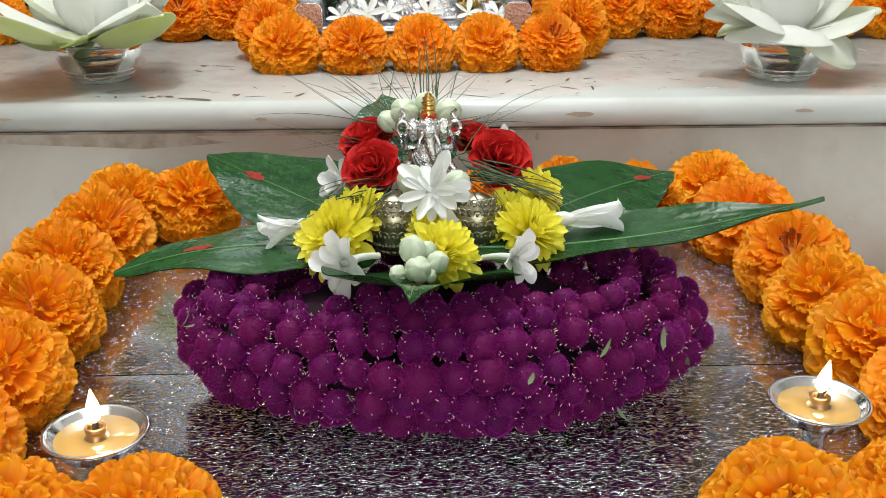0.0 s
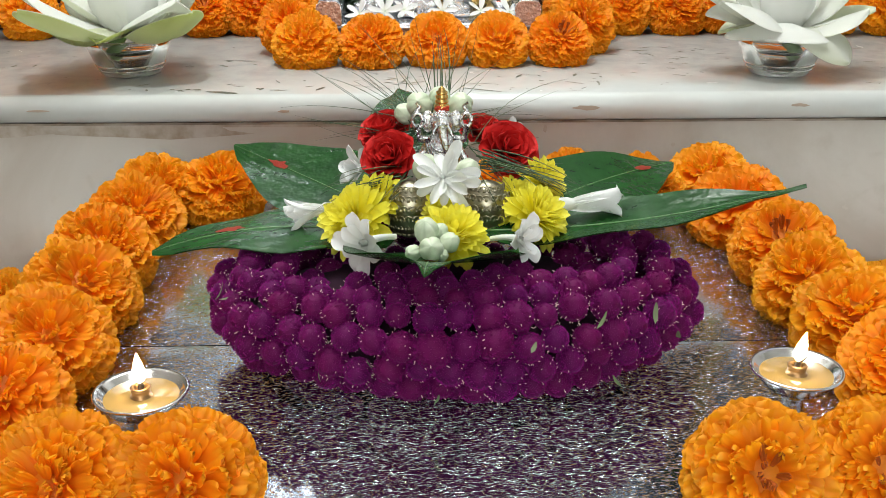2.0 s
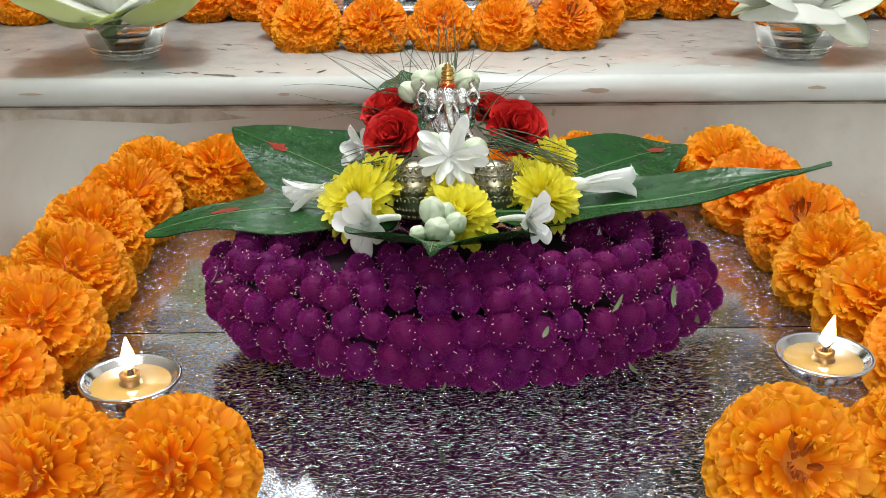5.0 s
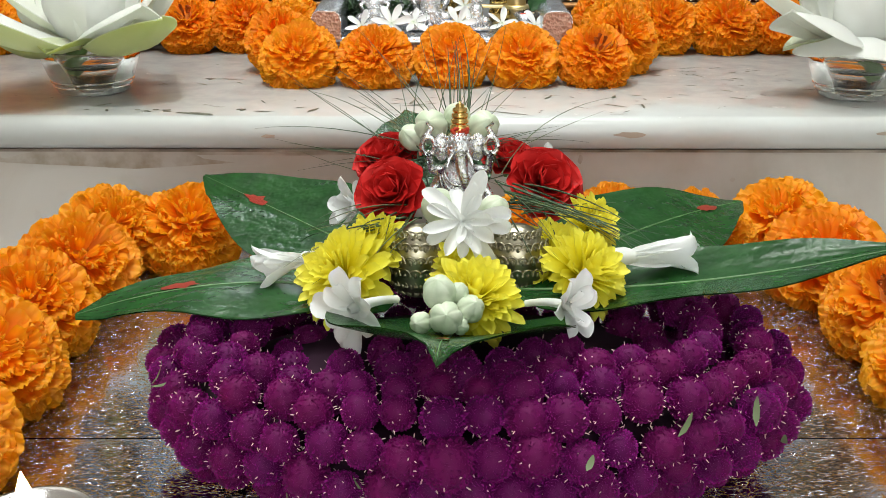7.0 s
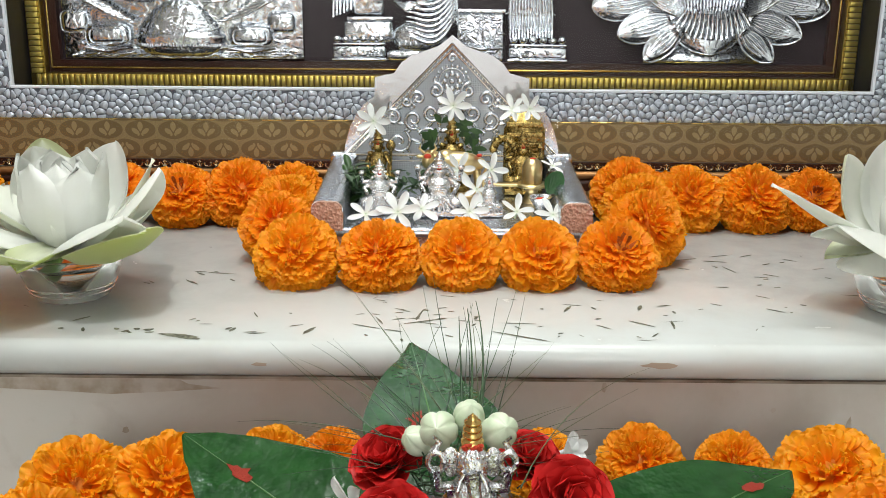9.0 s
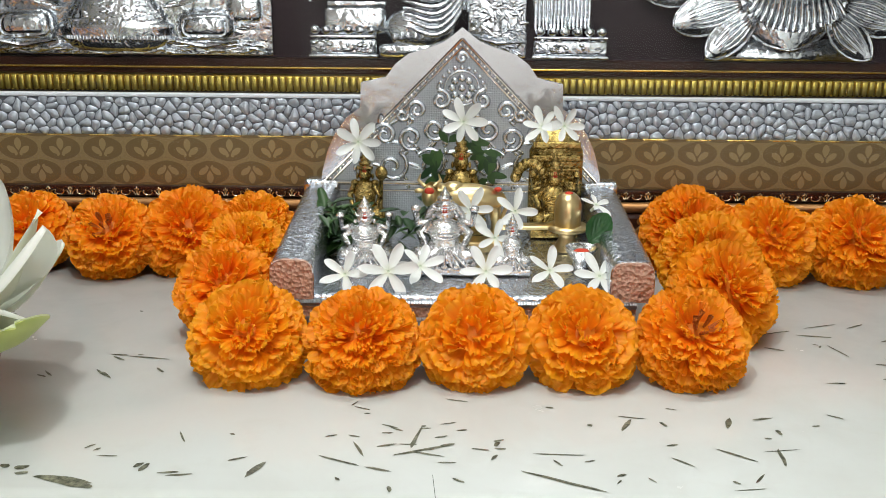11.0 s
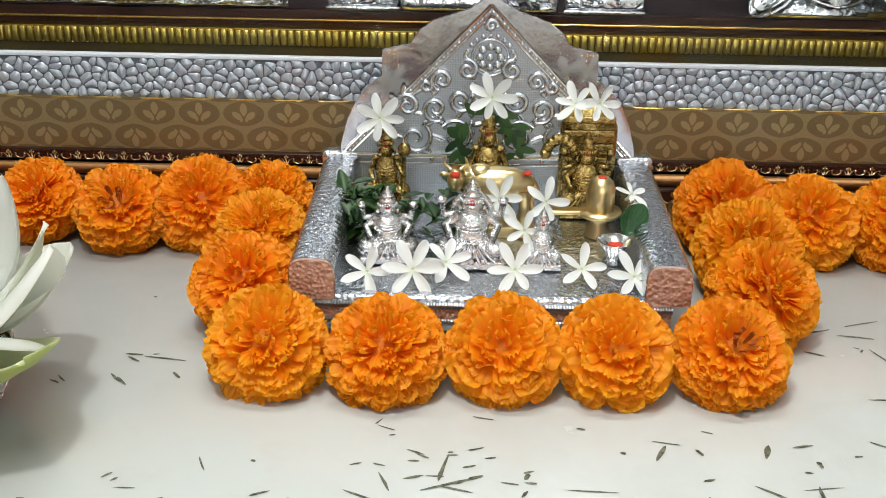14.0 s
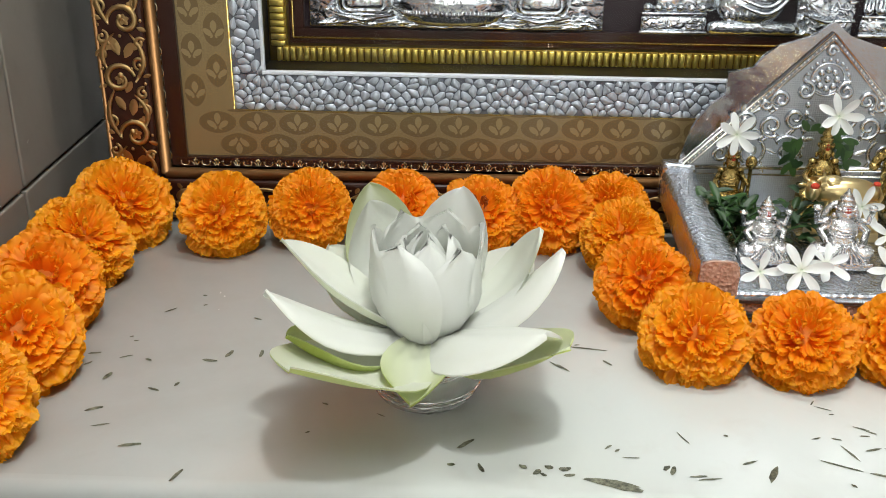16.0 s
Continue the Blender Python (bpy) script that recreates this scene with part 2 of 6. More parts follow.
trn = node(PANE, "ShaderNodeBsdfTransparent")
pmx = node(PANE, "ShaderNodeMixShader")
link(PANE, fres.outputs[0], pmx.inputs[0])
link(PANE, trn.outputs[0], pmx.inputs[1])
link(PANE, gls.outputs[0], pmx.inputs[2])
link(PANE, pmx.outputs[0], PANE.node_tree.nodes["Material Output"].inputs["Surface"])
GLASS = mat("clear_glass", (1, 1, 1), 0.02, 0.0, IOR=1.45)
shader(GLASS).inputs["Transmission Weight"].default_value = 1.0
WATER = mat("clear_water", (1, 1, 1), 0.0, 0.0, IOR=1.33)
shader(WATER).inputs["Transmission Weight"].default_value = 1.0
OIL = mat("golden_oil", (0.46, 0.29, 0.09), 0.06, 0.0)
shader(OIL).inputs["Coat Weight"].default_value = 0.6
WICK = mat("charred_wick", (0.04, 0.03, 0.025), 0.9)
FLAME = mat("flame", (0, 0, 0), 1.0)
shader(FLAME).inputs["Emission Color"].default_value = (1.0, 0.74, 0.40, 1)
shader(FLAME).inputs["Emission Strength"].default_value = 40.0


# ---- mesh helpers ----
class MB:
    """Gathers vertices, faces and per-vertex uv of one mesh."""

    def __init__(self):
        self.v, self.f, self.uv, self.mi = [], [], [], []
        self.n = 0

    def add(self, verts, faces, m=None, uv=None, mi=0):
        verts = np.asarray(verts, float)
        if m is not None:
            a = np.array(m)
            verts = verts @ a[:3, :3].T + a[:3, 3]
        self.v.append(verts)
        self.uv.append(np.zeros((len(verts), 2)) if uv is None else np.asarray(uv, float))
        self.f += [tuple(i + self.n for i in q) for q in faces]
        self.mi += [mi] * len(faces)
        self.n += len(verts)
        return self

    def data(self, name, mats, smooth=True):
        me = bpy.data.meshes.new(name)
        v = np.vstack(self.v)
        me.from_pydata(v.tolist(), [], self.f)
        uv = np.vstack(self.uv)
        layer = me.uv_layers.new(name="uv")
        idx = np.empty(len(me.loops), int)
        me.loops.foreach_get("vertex_index", idx)
        layer.data.foreach_set("uv", uv[idx].ravel())
        for q in mats if isinstance(mats, (list, tuple)) else [mats]:
            me.materials.append(q)
        me.polygons.foreach_set("material_index", self.mi)
        me.polygons.foreach_set("use_smooth", [smooth] * len(self.f))
        me.update()
        return me


def part(name, mb, material, parent=None, label="", smooth=True, at=None):
    ob = new(name, mb.data(name, material, smooth))
    if parent is not None:
        ob.parent = parent
    if at is not None:
        ob.matrix_basis = at
    if label:
        ob["label"] = label
    return ob


def thing(name, label, category, at=None, group="", kind=""):
    ob = new(name)
    ob.empty_display_size = 0.01
    if at is not None:
        ob.matrix_basis = at
    return tagged(ob, label, category, group, kind)


def grid_faces(nu, nv, wrap=False):
    out = []
    for i in range(nu - 1):
        for j in range(nv if wrap else nv - 1):
            k = (j + 1) % nv
            out.append((i * nv + j, (i + 1) * nv + j, (i + 1) * nv + k, i * nv + k))
    return out


def lathe(profile, n=32, squash=1.0):
    v = []
    for r, z in profile:
        for k in range(n):
            a = 2 * math.pi * k / n
            v.append((r * math.cos(a), r * math.sin(a) * squash, z))
    return v, grid_faces(len(profile), n, True)


def ellipsoid(c, r, nu=10, nv=14):
    prof = [(max(1e-5, math.sin(math.pi * i / (nu - 1))), -math.cos(math.pi * i / (nu - 1))) for i in range(nu)]
    v, f = lathe(prof, nv)
    v = np.array(v) * np.array(r) + np.array(c)
    return v, f


def tube(points, radii, n=6):
    """A tube along points; radii one value or one for each point. Ends are closed."""
    pts = np.asarray(points, float)
    if np.isscalar(radii):
        radii = [radii] * len(pts)
    v, last = [], None
    for i, p in enumerate(pts):
        d = pts[min(i + 1, len(pts) - 1)] - pts[max(i - 1, 0)]
        d /= max(1e-9, np.linalg.norm(d))
        ref = last if last is not None else (np.array((0, 0, 1.0)) if abs(d[2]) < 0.9 else np.array((1.0, 0, 0)))
        a = ref - d * ref.dot(d)
        a /= max(1e-9, np.linalg.norm(a))
        last = a
        b = np.cross(d, a)
        for k in range(n):
            q = 2 * math.pi * k / n
            v.append(p + radii[i] * (math.cos(q) * a + math.sin(q) * b))
    f = grid_faces(len(pts), n, True)
    f.append(tuple(range(n - 1, -1, -1)))
    f.append(tuple(range((len(pts) - 1) * n, len(pts) * n)))
    return v, f


def block(x0, x1, y0, y1, z0, z1, bev=0.0):
    bm = bmesh.new()
    bmesh.ops.create_cube(bm, size=1.0)
    for q in bm.verts:
        q.co = Vector((x0 + (q.co.x + 0.5) * (x1 - x0), y0 + (q.co.y + 0.5) * (y1 - y0), z0 + (q.co.z + 0.5) * (z1 - z0)))
    if bev:
        bmesh.ops.bevel(bm, geom=bm.edges[:], offset=bev, segments=3, affect="EDGES", profile=0.5)
    v = [tuple(q.co) for q in bm.verts]
    bm.verts.index_update()
    f = [tuple(q.index for q in p.verts) for p in bm.faces]
    bm.free()
    return v, f


def box(name, dims, material, parent=None, label="", bev=0.002):
    mb = MB().add(*block(*dims, bev))
    return part(name, mb, material, parent, label, smooth=False)


def prism(outline, y0, y1):
    """A plate from an outline in x, z, standing between y0 and y1."""
    n = len(outline)
    v = [(x, y0, z) for x, z in outline] + [(x, y1, z) for x, z in outline]
    f = [tuple(range(n)), tuple(range(2 * n - 1, n - 1, -1))]
    f += [(i, i + n, (i + 1) % n + n, (i + 1) % n) for i in range(n)]
    return v, f


def turn_to(axis, roll=0.0):
    """A rotation that takes z to the axis."""
    return Vector(axis).normalized().to_track_quat("Z", "Y").to_matrix().to_4x4() @ Matrix.Rotation(roll, 4, "Z")


def petal(L, W, nu=6, nv=5, peak=0.65, cup=0.0, curl=0.0, ruffle=0.0, waves=2.5, phase=0.0, blunt=0.0, base=0.15, point=False, twist=0.0):
    """A petal along +x in the plane z = 0, widest at peak. cup raises its sides; curl bends the tip up; ruffle waves the rim; blunt keeps the end broad."""
    v, uv = [], []
    for i in range(nu):
        s = math.sin(math.pi / 2 * i / (nu - 1))
        if s < peak:
            w = base + (1 - base) * math.sin(math.pi / 2 * s / peak)
        else:
            q = (s - peak) / (1 - peak)
            w = (1 - q ** 2.2) ** 0.62 if point else blunt + (1 - blunt) * math.sqrt(max(0.0, 1 - q * q))
        for j in range(nv):
            q = 2 * j / (nv - 1) - 1
            x = L * s - L * 0.06 * q * q * s * (1 if blunt else 0)
            z = cup * W * q * q * min(1, w) + curl * L * s * s + ruffle * s * s * math.sin(waves * math.pi * q + phase) + twist * W * q * s
            v.append((x, W * w * q, z))
            uv.append((s, q))
    return v, grid_faces(nu, nv), uv


def bloom(name, label, category, group, at, petals, material):
    """A flower whose petals are parts: rows of (mesh, pose)."""
    ob = thing(name, label, category, at, group)
    for me, m in petals:
        q = new("petal", me)
        q.parent = ob
        q.matrix_basis = m
    return ob


def petal_mesh(material, uv_from=0.0, **kw):
    v, f, uv = petal(**kw)
    return MB().add(v, f, None, [(uv_from + (1 - uv_from) * s, q) for s, q in uv]).data("petal", material)


# ---- setting ----
LEDGE_Z, LIP_Y = 0.077, 0.787
n = 10
mb = MB()
prof = [(1.30, LEDGE_Z - 0.0235), (LIP_Y + 0.006, LEDGE_Z - 0.0235)]
for i in range(n + 1):
    a = -math.pi / 2 - math.pi * i / n
    prof.append((LIP_Y + 0.010 + 0.010 * math.cos(a), LEDGE_Z - 0.01175 + 0.01175 * math.sin(a)))
prof.append((1.30, LEDGE_Z))
vs = [(x, y, z) for x in (-0.60, 0.90) for y, z in prof]
k = len(prof)
mb.add(vs, [(i, i + k, i + k + 1, i + 1) for i in range(k - 1)] + [(k - 1, 2 * k - 1, k, 0), tuple(range(k)), tuple(range(2 * k - 1, k - 1, -1))])
ledge = tagged(part("ledge_slab", mb, MARBLE), "white marble ledge slab with a rounded front edge and dark flecks", "ledge", kind="structure")
riser = tagged(box("riser", (-0.60, 0.90, LIP_Y + 0.014, LIP_Y + 0.06, -0.125, LEDGE_Z - 0.0235), RISER, bev=0.0), "grey-beige marble riser under the ledge", "riser", kind="structure")
lower = tagged(box("lower_shelf", (-0.60, 0.90, 0.02, 1.2, -0.75, -0.115), MARBLE, bev=0.004), "white marble lower shelf", "shelf", kind="structure")
tagged(box("wall_north", (-0.70, 2.6, 1.2262, 1.32, -0.76, 1.9), PLASTER, bev=0), "painted wall behind the framed panel", "wall", kind="structure")
wall_west = tagged(box("wall_west", (-0.66, -0.562, -2.0, 1.2262, -0.76, 1.9), GROUT, bev=0), "beige tiled side wall with dark joints", "wall", kind="structure")
tagged(box("wall_south", (-0.70, 2.6, -2.1, -2.0, -0.76, 1.9), PLASTER, bev=0), "plain painted wall", "wall", kind="structure")
tagged(box("wall_east", (2.5, 2.6, -2.0, 1.2262, -0.76, 1.9), PLASTER, bev=0), "plain painted wall", "wall", kind="structure")
tagged(box("floor", (-0.70, 2.6, -2.1, 1.32, -0.86, -0.76), TILE, bev=0), "beige stone floor", "floor", kind="structure")
tagged(box("ceiling", (-0.70, 2.6, -2.1, 1.32, 1.9, 1.98), CEILING, bev=0), "white painted ceiling", "ceiling", kind="structure")

# wall tiles with recessed joints
tile_mb = MB().add(*block(-0.562, -0.557, -0.205, 0.205, -0.124, 0.124, 0.0015))
tile_me = tile_mb.data("tile", TILE, False)
for row in range(5):
    for col in range(2):
        t = new("tile", tile_me)
        t.parent = wall_west
        t.matrix_basis = pose(0, 1.261 - 0.413 * col - 0.002, 0.251 + 0.251 * (row - 1))

# flecks in the marble, each a thin lens-shaped inclusion
FLECKS_A = ((-168, 800, -13, 26, 3), (-166, 830, 45, 4, 1), (-140, 814, 67, 8, 2), (-123, 808, 9, 12, 1), (-96, 795, -69, 9, 2), (-90, 814, 62, 17, 2), (-72, 795, -29, 13, 2), (-54, 822, -25, 23, 1.3), (-46, 833, -67, 15, 1), (-36, 815, -18, 13, 1.3), (-33, 837, 17, 10, 1), (-20, 844, 77, 22, 1.5), (-16, 833, 21, 30, 1.4), (-14, 829, -15, 16, 1), (-53, 806, -56, 4, 1), (0, 806, -34, 7, 1), (-30, 798, -79, 5, 1.4), (18, 839, 68, 5, 2), (46, 830, -2, 25, 0.6))
FLECKS_B = ((45, 822, -56, 7, 1), (46, 806, -25, 40, 1.4), (64, 859, -18, 3, 1.6), (82, 860, 62, 15, 1.6), (85, 868, -11, 16, 0.7), (100, 861, -59, 6, 1.2), (102, 824, -42, 13, 0.8), (72, 812, 22, 5, 1.2), (85, 808, -53, 5, 0.8), (87, 794, -74, 7, 0.7), (98, 790, -59, 6, 1.6), (132, 863, 70, 12, 2), (150, 868, 13, 13, 1), (128, 831, -36, 22, 1), (148, 829, -93, 18, 1.4), (150, 836, 9, 20, 0.5), (154, 854, -81, 6, 1.6), (187, 871, -32, 9, 1), (174, 861, 11, 5, 1))
FLECKS_C = ((126, 801, 8, 15, 0.5), (190, 981, 19, 24, 0.9), (212, 976, -10, 22, 1.1), (220, 992, 19, 24, 0.8), (182, 956, -23, 13, 1.3), (218, 954, -68, 18, 0.9), (-188, 933, -34, 11, 1.2), (-170, 934, -8, 22, 0.8), (-188, 911, -49, 11, 1.4), (-161, 918, -49, 9, 1), (-1, 885, -14, 12, 0.7), (46, 878, -11, 5, 1), (100, 840, 18, 6, 1), (-446, 855, 24, 12, 2), (-416, 823, 13, 13, 2), (-386, 799, 68, 11, 1.6), (-450, 889, 73, 10, 2), (-420, 876, -23, 8, 1.5), (-408, 882, 68, 5, 1.5))
FLECKS_D = ((-466, 902, 51, 6, 1.4), (-466, 914, 14, 8, 1.4), (-446, 911, 27, 9, 1.2), (-432, 908, -22, 5, 1.4), (-396, 909, -10, 11, 1.8), (-386, 917, 72, 9, 1.8), (-367, 918, 90, 10, 1.8), (-419, 992, -14, 4, 1.2), (-244, 832, 45, 13, 1.8), (-251, 814, 0, 4, 2), (-236, 812, -69, 9, 1.8), (-172, 803, -12, 29, 3), (-170, 833, 45, 6, 1), (-143, 816, 51, 6, 2), (-128, 810, 5, 11, 1), (-192, 914, -49, 11, 1), (-189, 938, -5, 12, 1), (-174, 935, -8, 22, 1.1), (-222, 909, -27, 7, 1))
FLECKS_E = ((-107, 846, -27, 3, 1), (-130, 843, -66, 12, 0.7), (-215, 814, -37, 5, 2), (-208, 810, 39, 6, 2), (-202, 814, -22, 5, 2.4), (-194, 813, 14, 8, 2.4), (-192, 808, 8, 7, 1.6), (-205, 808, -34, 4, 1.6))
rng = random.Random(4)
mb = MB()


def fleck(x, y, ang, length, wide):
    k = 9
    rim = []
    for i in range(k):
        a = 2 * math.pi * i / k
        rim.append((length / 2 * math.cos(a) * rng.uniform(0.8, 1.1), wide * math.sin(a) * rng.uniform(0.6, 1.2), 0))
    mb.add(rim + [(0, 0, 0.00012)], [(i, (i + 1) % k, k) for i in range(k)], pose(x, y, LEDGE_Z + 0.0003, 0, 0, ang))


for x, y, ang, mm, wide in FLECKS_A + FLECKS_B + FLECKS_C + FLECKS_D + FLECKS_E:
    if y > 797:
        fleck(x / 1000, y / 1000, ang, mm / 1000, 0.0008 * wide)
for i in range(60):
    fleck(rng.uniform(-0.5, 0.5), rng.uniform(0.805, 1.02), rng.uniform(-50, 60), rng.choice((0.003, 0.004, 0.006, 0.010)), rng.uniform(0.0004, 0.0009))
for i in range(16):
    fleck(rng.gauss(-0.018, 0.02), rng.gauss(0.843, 0.008), rng.uniform(-30, 30), rng.uniform(0.003, 0.010), 0.0007)
for i in range(40):
    fleck(rng.uniform(0.20, 0.45), rng.uniform(0.81, 1.0), rng.uniform(-40, 30), rng.uniform(0.004, 0.016), rng.uniform(0.0006, 0.0012))
tagged(part("marble_fleck", mb, FLECK, ledge), kind="stuff")
rng = random.Random(9)
mb = MB()
for x, z, w, h in ((0.132, 0.066, 0.012, 0.0022), (-0.118, 0.0645, 0.005, 0.0015), (0.31, 0.067, 0.008, 0.0015), (-0.32, 0.066, 0.01, 0.0012)):
    k = 12
    rim = [(x + w * math.cos(2 * math.pi * i / k) * rng.uniform(0.7, 1.2), LIP_Y - 0.0003, z + h * math.sin(2 * math.pi * i / k) * rng.uniform(0.7, 1.2)) for i in range(k)]
    mb.add(rim + [(x, LIP_Y - 0.0005, z)], [((i + 1) % k, i, k) for i in range(k)])
part("edge_stain", mb, STAIN, ledge, "brown stain on the rounded edge")
GRIME = mat("brown_grime", (0.20, 0.15, 0.11), 0.8)
link(GRIME, ramp(GRIME, noise_tex(GRIME, coords(GRIME), 30.0, 5), [(0.35, (0.13, 0.09, 0.06)), (0.7, (0.42, 0.36, 0.30))]), shader(GRIME).inputs["Base Color"])
box("joint_line", (-0.60, 0.90, LIP_Y + 0.0055, LIP_Y + 0.0138, LEDGE_Z - 0.0250, LEDGE_Z - 0.0232), GRIME, ledge, "brown grimy joint under the ledge", 0.0)
mb = MB()
for x, z, w, h in ((-0.232, 0.0450, 0.088, 0.0072), (-0.36, 0.0455, 0.07, 0.006), (-0.12, 0.0495, 0.09, 0.0025), (-0.18, 0.0, 0.003, 0.003), (-0.21, 0.012, 0.0025, 0.0025), (0.26, 0.02, 0.002, 0.006), (0.21, 0.03, 0.002, 0.002), (0.10, 0.045, 0.002, 0.004)):
    k = 14
    rim = [(x + w * math.cos(2 * math.pi * i / k) * rng.uniform(0.7, 1.1), LIP_Y + 0.0135, z + h * math.sin(2 * math.pi * i / k) * rng.uniform(0.7, 1.1)) for i in range(k)]
    mb.add(rim + [(x, LIP_Y + 0.0134, z)], [((i + 1) % k, i, k) for i in range(k)])
BROWN_STAIN = mat("riser_stain", (0.34, 0.25, 0.17), 0.5)
link(BROWN_STAIN, ramp(BROWN_STAIN, noise_tex(BROWN_STAIN, coords(BROWN_STAIN), 45.0, 4), [(0.35, (0.36, 0.28, 0.20)), (0.60, (0.55, 0.49, 0.43))]), shader(BROWN_STAIN).inputs["Base Color"])
part("riser_stain", mb, BROWN_STAIN, riser, "brown water stain")

# foil-covered board in two sheets that meet at a fold
board = thing("foil_board", "low board covered with embossed silver foil", "board")
box("core", (-0.238, 0.262, 0.245, 0.775, -0.115, -0.0012), PLAIN_SILVER, board, bev=0.002)
for y0, y1 in ((0.245, 0.4895), (0.4905, 0.775)):
    mb = MB()
    nx, ny = 30, 16
    vs = []
    for j in range(ny):
        for i in range(nx):
            x, y = -0.238 + 0.500 * i / (nx - 1), y0 + (y1 - y0) * j / (ny - 1)
            vs.append((x, y, 0.0006 * noise.noise((x * 14, y * 14, 3)) - (0.0006 if j in (0, ny - 1) else 0)))
    fs = [(j * nx + i, j * nx + i + 1, (j + 1) * nx + i + 1, (j + 1) * nx + i) for j in range(ny - 1) for i in range(nx - 1)]
    part("foil_sheet", mb.add(vs, fs), FOIL, board)


# ---- flowers ----
def marigold_mesh(seed, petals=250, eye=False, wide=1.0):
    """Overlapping frilled petals that lean away from the axis, tight and short in the middle."""
    r = random.Random(seed)
    mb = MB()
    R = 0.030
    for i in range(petals):
        f = (i + 0.5) / petals
        th = math.radians(3 + 132 * f ** 0.58)
        ph = i * 2.39996 + r.uniform(-0.25, 0.25)
        d = Vector((math.sin(th) * math.cos(ph), math.sin(th) * math.sin(ph), math.cos(th)))
        e = Vector((math.cos(th) * math.cos(ph), math.cos(th) * math.sin(ph), -math.sin(th)))
        side = Vector((-math.sin(ph), math.cos(ph), 0))
        grow = min(1.0, th / 0.75)
        lean = math.radians(r.gauss(11 + 23 * grow, 10)) if th < 1.75 else math.radians(r.gauss(8, 12))
        ahead = d * math.cos(lean) + e * math.sin(lean)
        face = d * math.sin(lean) - e * math.cos(lean)
        L = R * (0.385 + 0.11 * grow) * r.uniform(0.84, 1.15)
        W = R * (0.10 + 0.13 * grow) * r.uniform(0.8, 1.2) * wide
        dark = eye and i < 7
        v, fc, uv = petal(L, W * (0.5 if dark else 1), 6, 10, peak=0.86, cup=r.uniform(-0.1, 0.5), curl=r.uniform(-0.10, 0.22), ruffle=R * r.uniform(0.025, 0.065), waves=r.uniform(1.8, 3.2), phase=r.uniform(0, 6), blunt=0.60, base=0.30)
        m = Matrix(((ahead.x, side.x, face.x, 0), (ahead.y, side.y, face.y, 0), (ahead.z, side.z, face.z, 0), (0, 0, 0, 1)))
        mb.add(v, fc, Matrix.Translation(d * R * (0.50 + 0.06 * grow) + Vector((0, 0, -0.003))) @ m @ Matrix.Rotation(r.gauss(0, 0.22), 4, "X"), uv, 1 if dark else 0)
    v, fc = ellipsoid((0, 0, -0.003), (R * 0.60, R * 0.60, R * 0.56), 12, 20)
    mb.add(v, fc, None, [(0.3, 0)] * len(v))
    return mb.data("marigold", [MARIGOLD, EYE_PETAL])


calyx_mb = MB().add(*lathe([(0.0005, -0.034), (0.004, -0.034), (0.006, -0.028), (0.009, -0.018), (0.007, -0.008), (0.0005, -0.006)], 12))
MG_MESHES = [marigold_mesh(11 + i, n, e, w) for i, (n, e, w) in enumerate(((460, False, 0.88), (520, False, 0.80), (360, False, 1.10), (430, True, 0.92), (560, False, 0.75)))]
MG_DEEP = [me.copy() for me in MG_MESHES]
for me in MG_DEEP:
    me.materials[0] = MARIGOLD_DEEP
CALYX_ME = calyx_mb.data("calyx", CALYX)
mg_rng = random.Random(7)


def marigold(x, y, z, axis, size=1.0, flat=0.88, label="orange marigold flower head with ruffled petals", group="marigolds"):
    ax = Vector(axis) + Vector((mg_rng.uniform(-0.18, 0.18), mg_rng.uniform(-0.15, 0.15), mg_rng.uniform(-0.12, 0.12)))
    ob = thing("marigold", label, "flower", Matrix.Translation((x, y, z)) @ turn_to(ax, mg_rng.uniform(0, 6.28)) @ Matrix.Diagonal((size, size, size * flat, 1)), group)
    q = new("petals", (MG_DEEP if z > 0.05 else MG_MESHES)[mg_rng.randrange(5)])
    q.parent = ob
    tagged(q, kind="stuff")
    c = new("calyx", CALYX_ME)
    c.parent = ob
    return ob


low_lab = "orange marigold flower head beside the foil-covered board"
for x, y, s in ((-0.205, 0.700, 1.05), (-0.158, 0.706, 1.08), (-0.206, 0.640, 1.1), (-0.212, 0.580, 1.1), (-0.206, 0.515, 1.1), (-0.202, 0.448, 1.08), (-0.205, 0.386, 1.08)):
    marigold(x, y, 0.024, (0.35, -0.45, 0.8), s, label=low_lab, group="marigolds round the board")
for x, y, s in ((0.219, 0.722, 1.05), (0.172, 0.690, 0.72), (0.224, 0.652, 1.15), (0.232, 0.578, 1.1), (0.228, 0.518, 1.05), (0.236, 0.466, 1.1), (0.238, 0.408, 1.05)):
    marigold(x, y, 0.024, (-0.35, -0.45, 0.8), s, label=low_lab, group="marigolds round the board")
for x, y, s in ((-0.152, 0.310, 1.02), (-0.200, 0.308, 1.0), (-0.101, 0.312, 1.0), (0.137, 0.314, 1.0), (0.188, 0.316, 1.0)):
    marigold(x, y, 0.026, (0.0, -0.75, 0.6), s, label=low_lab, group="marigolds round the board")
for x, y, s in ((-0.105, 0.745, 0.76), (-0.068, 0.745, 0.72), (0.057, 0.745, 0.74), (0.116, 0.747, 0.84), (0.172, 0.747, 0.72)):
    marigold(x, y, 0.018, (0.0, -0.6, 0.7), s, label=low_lab, group="marigolds round the board")

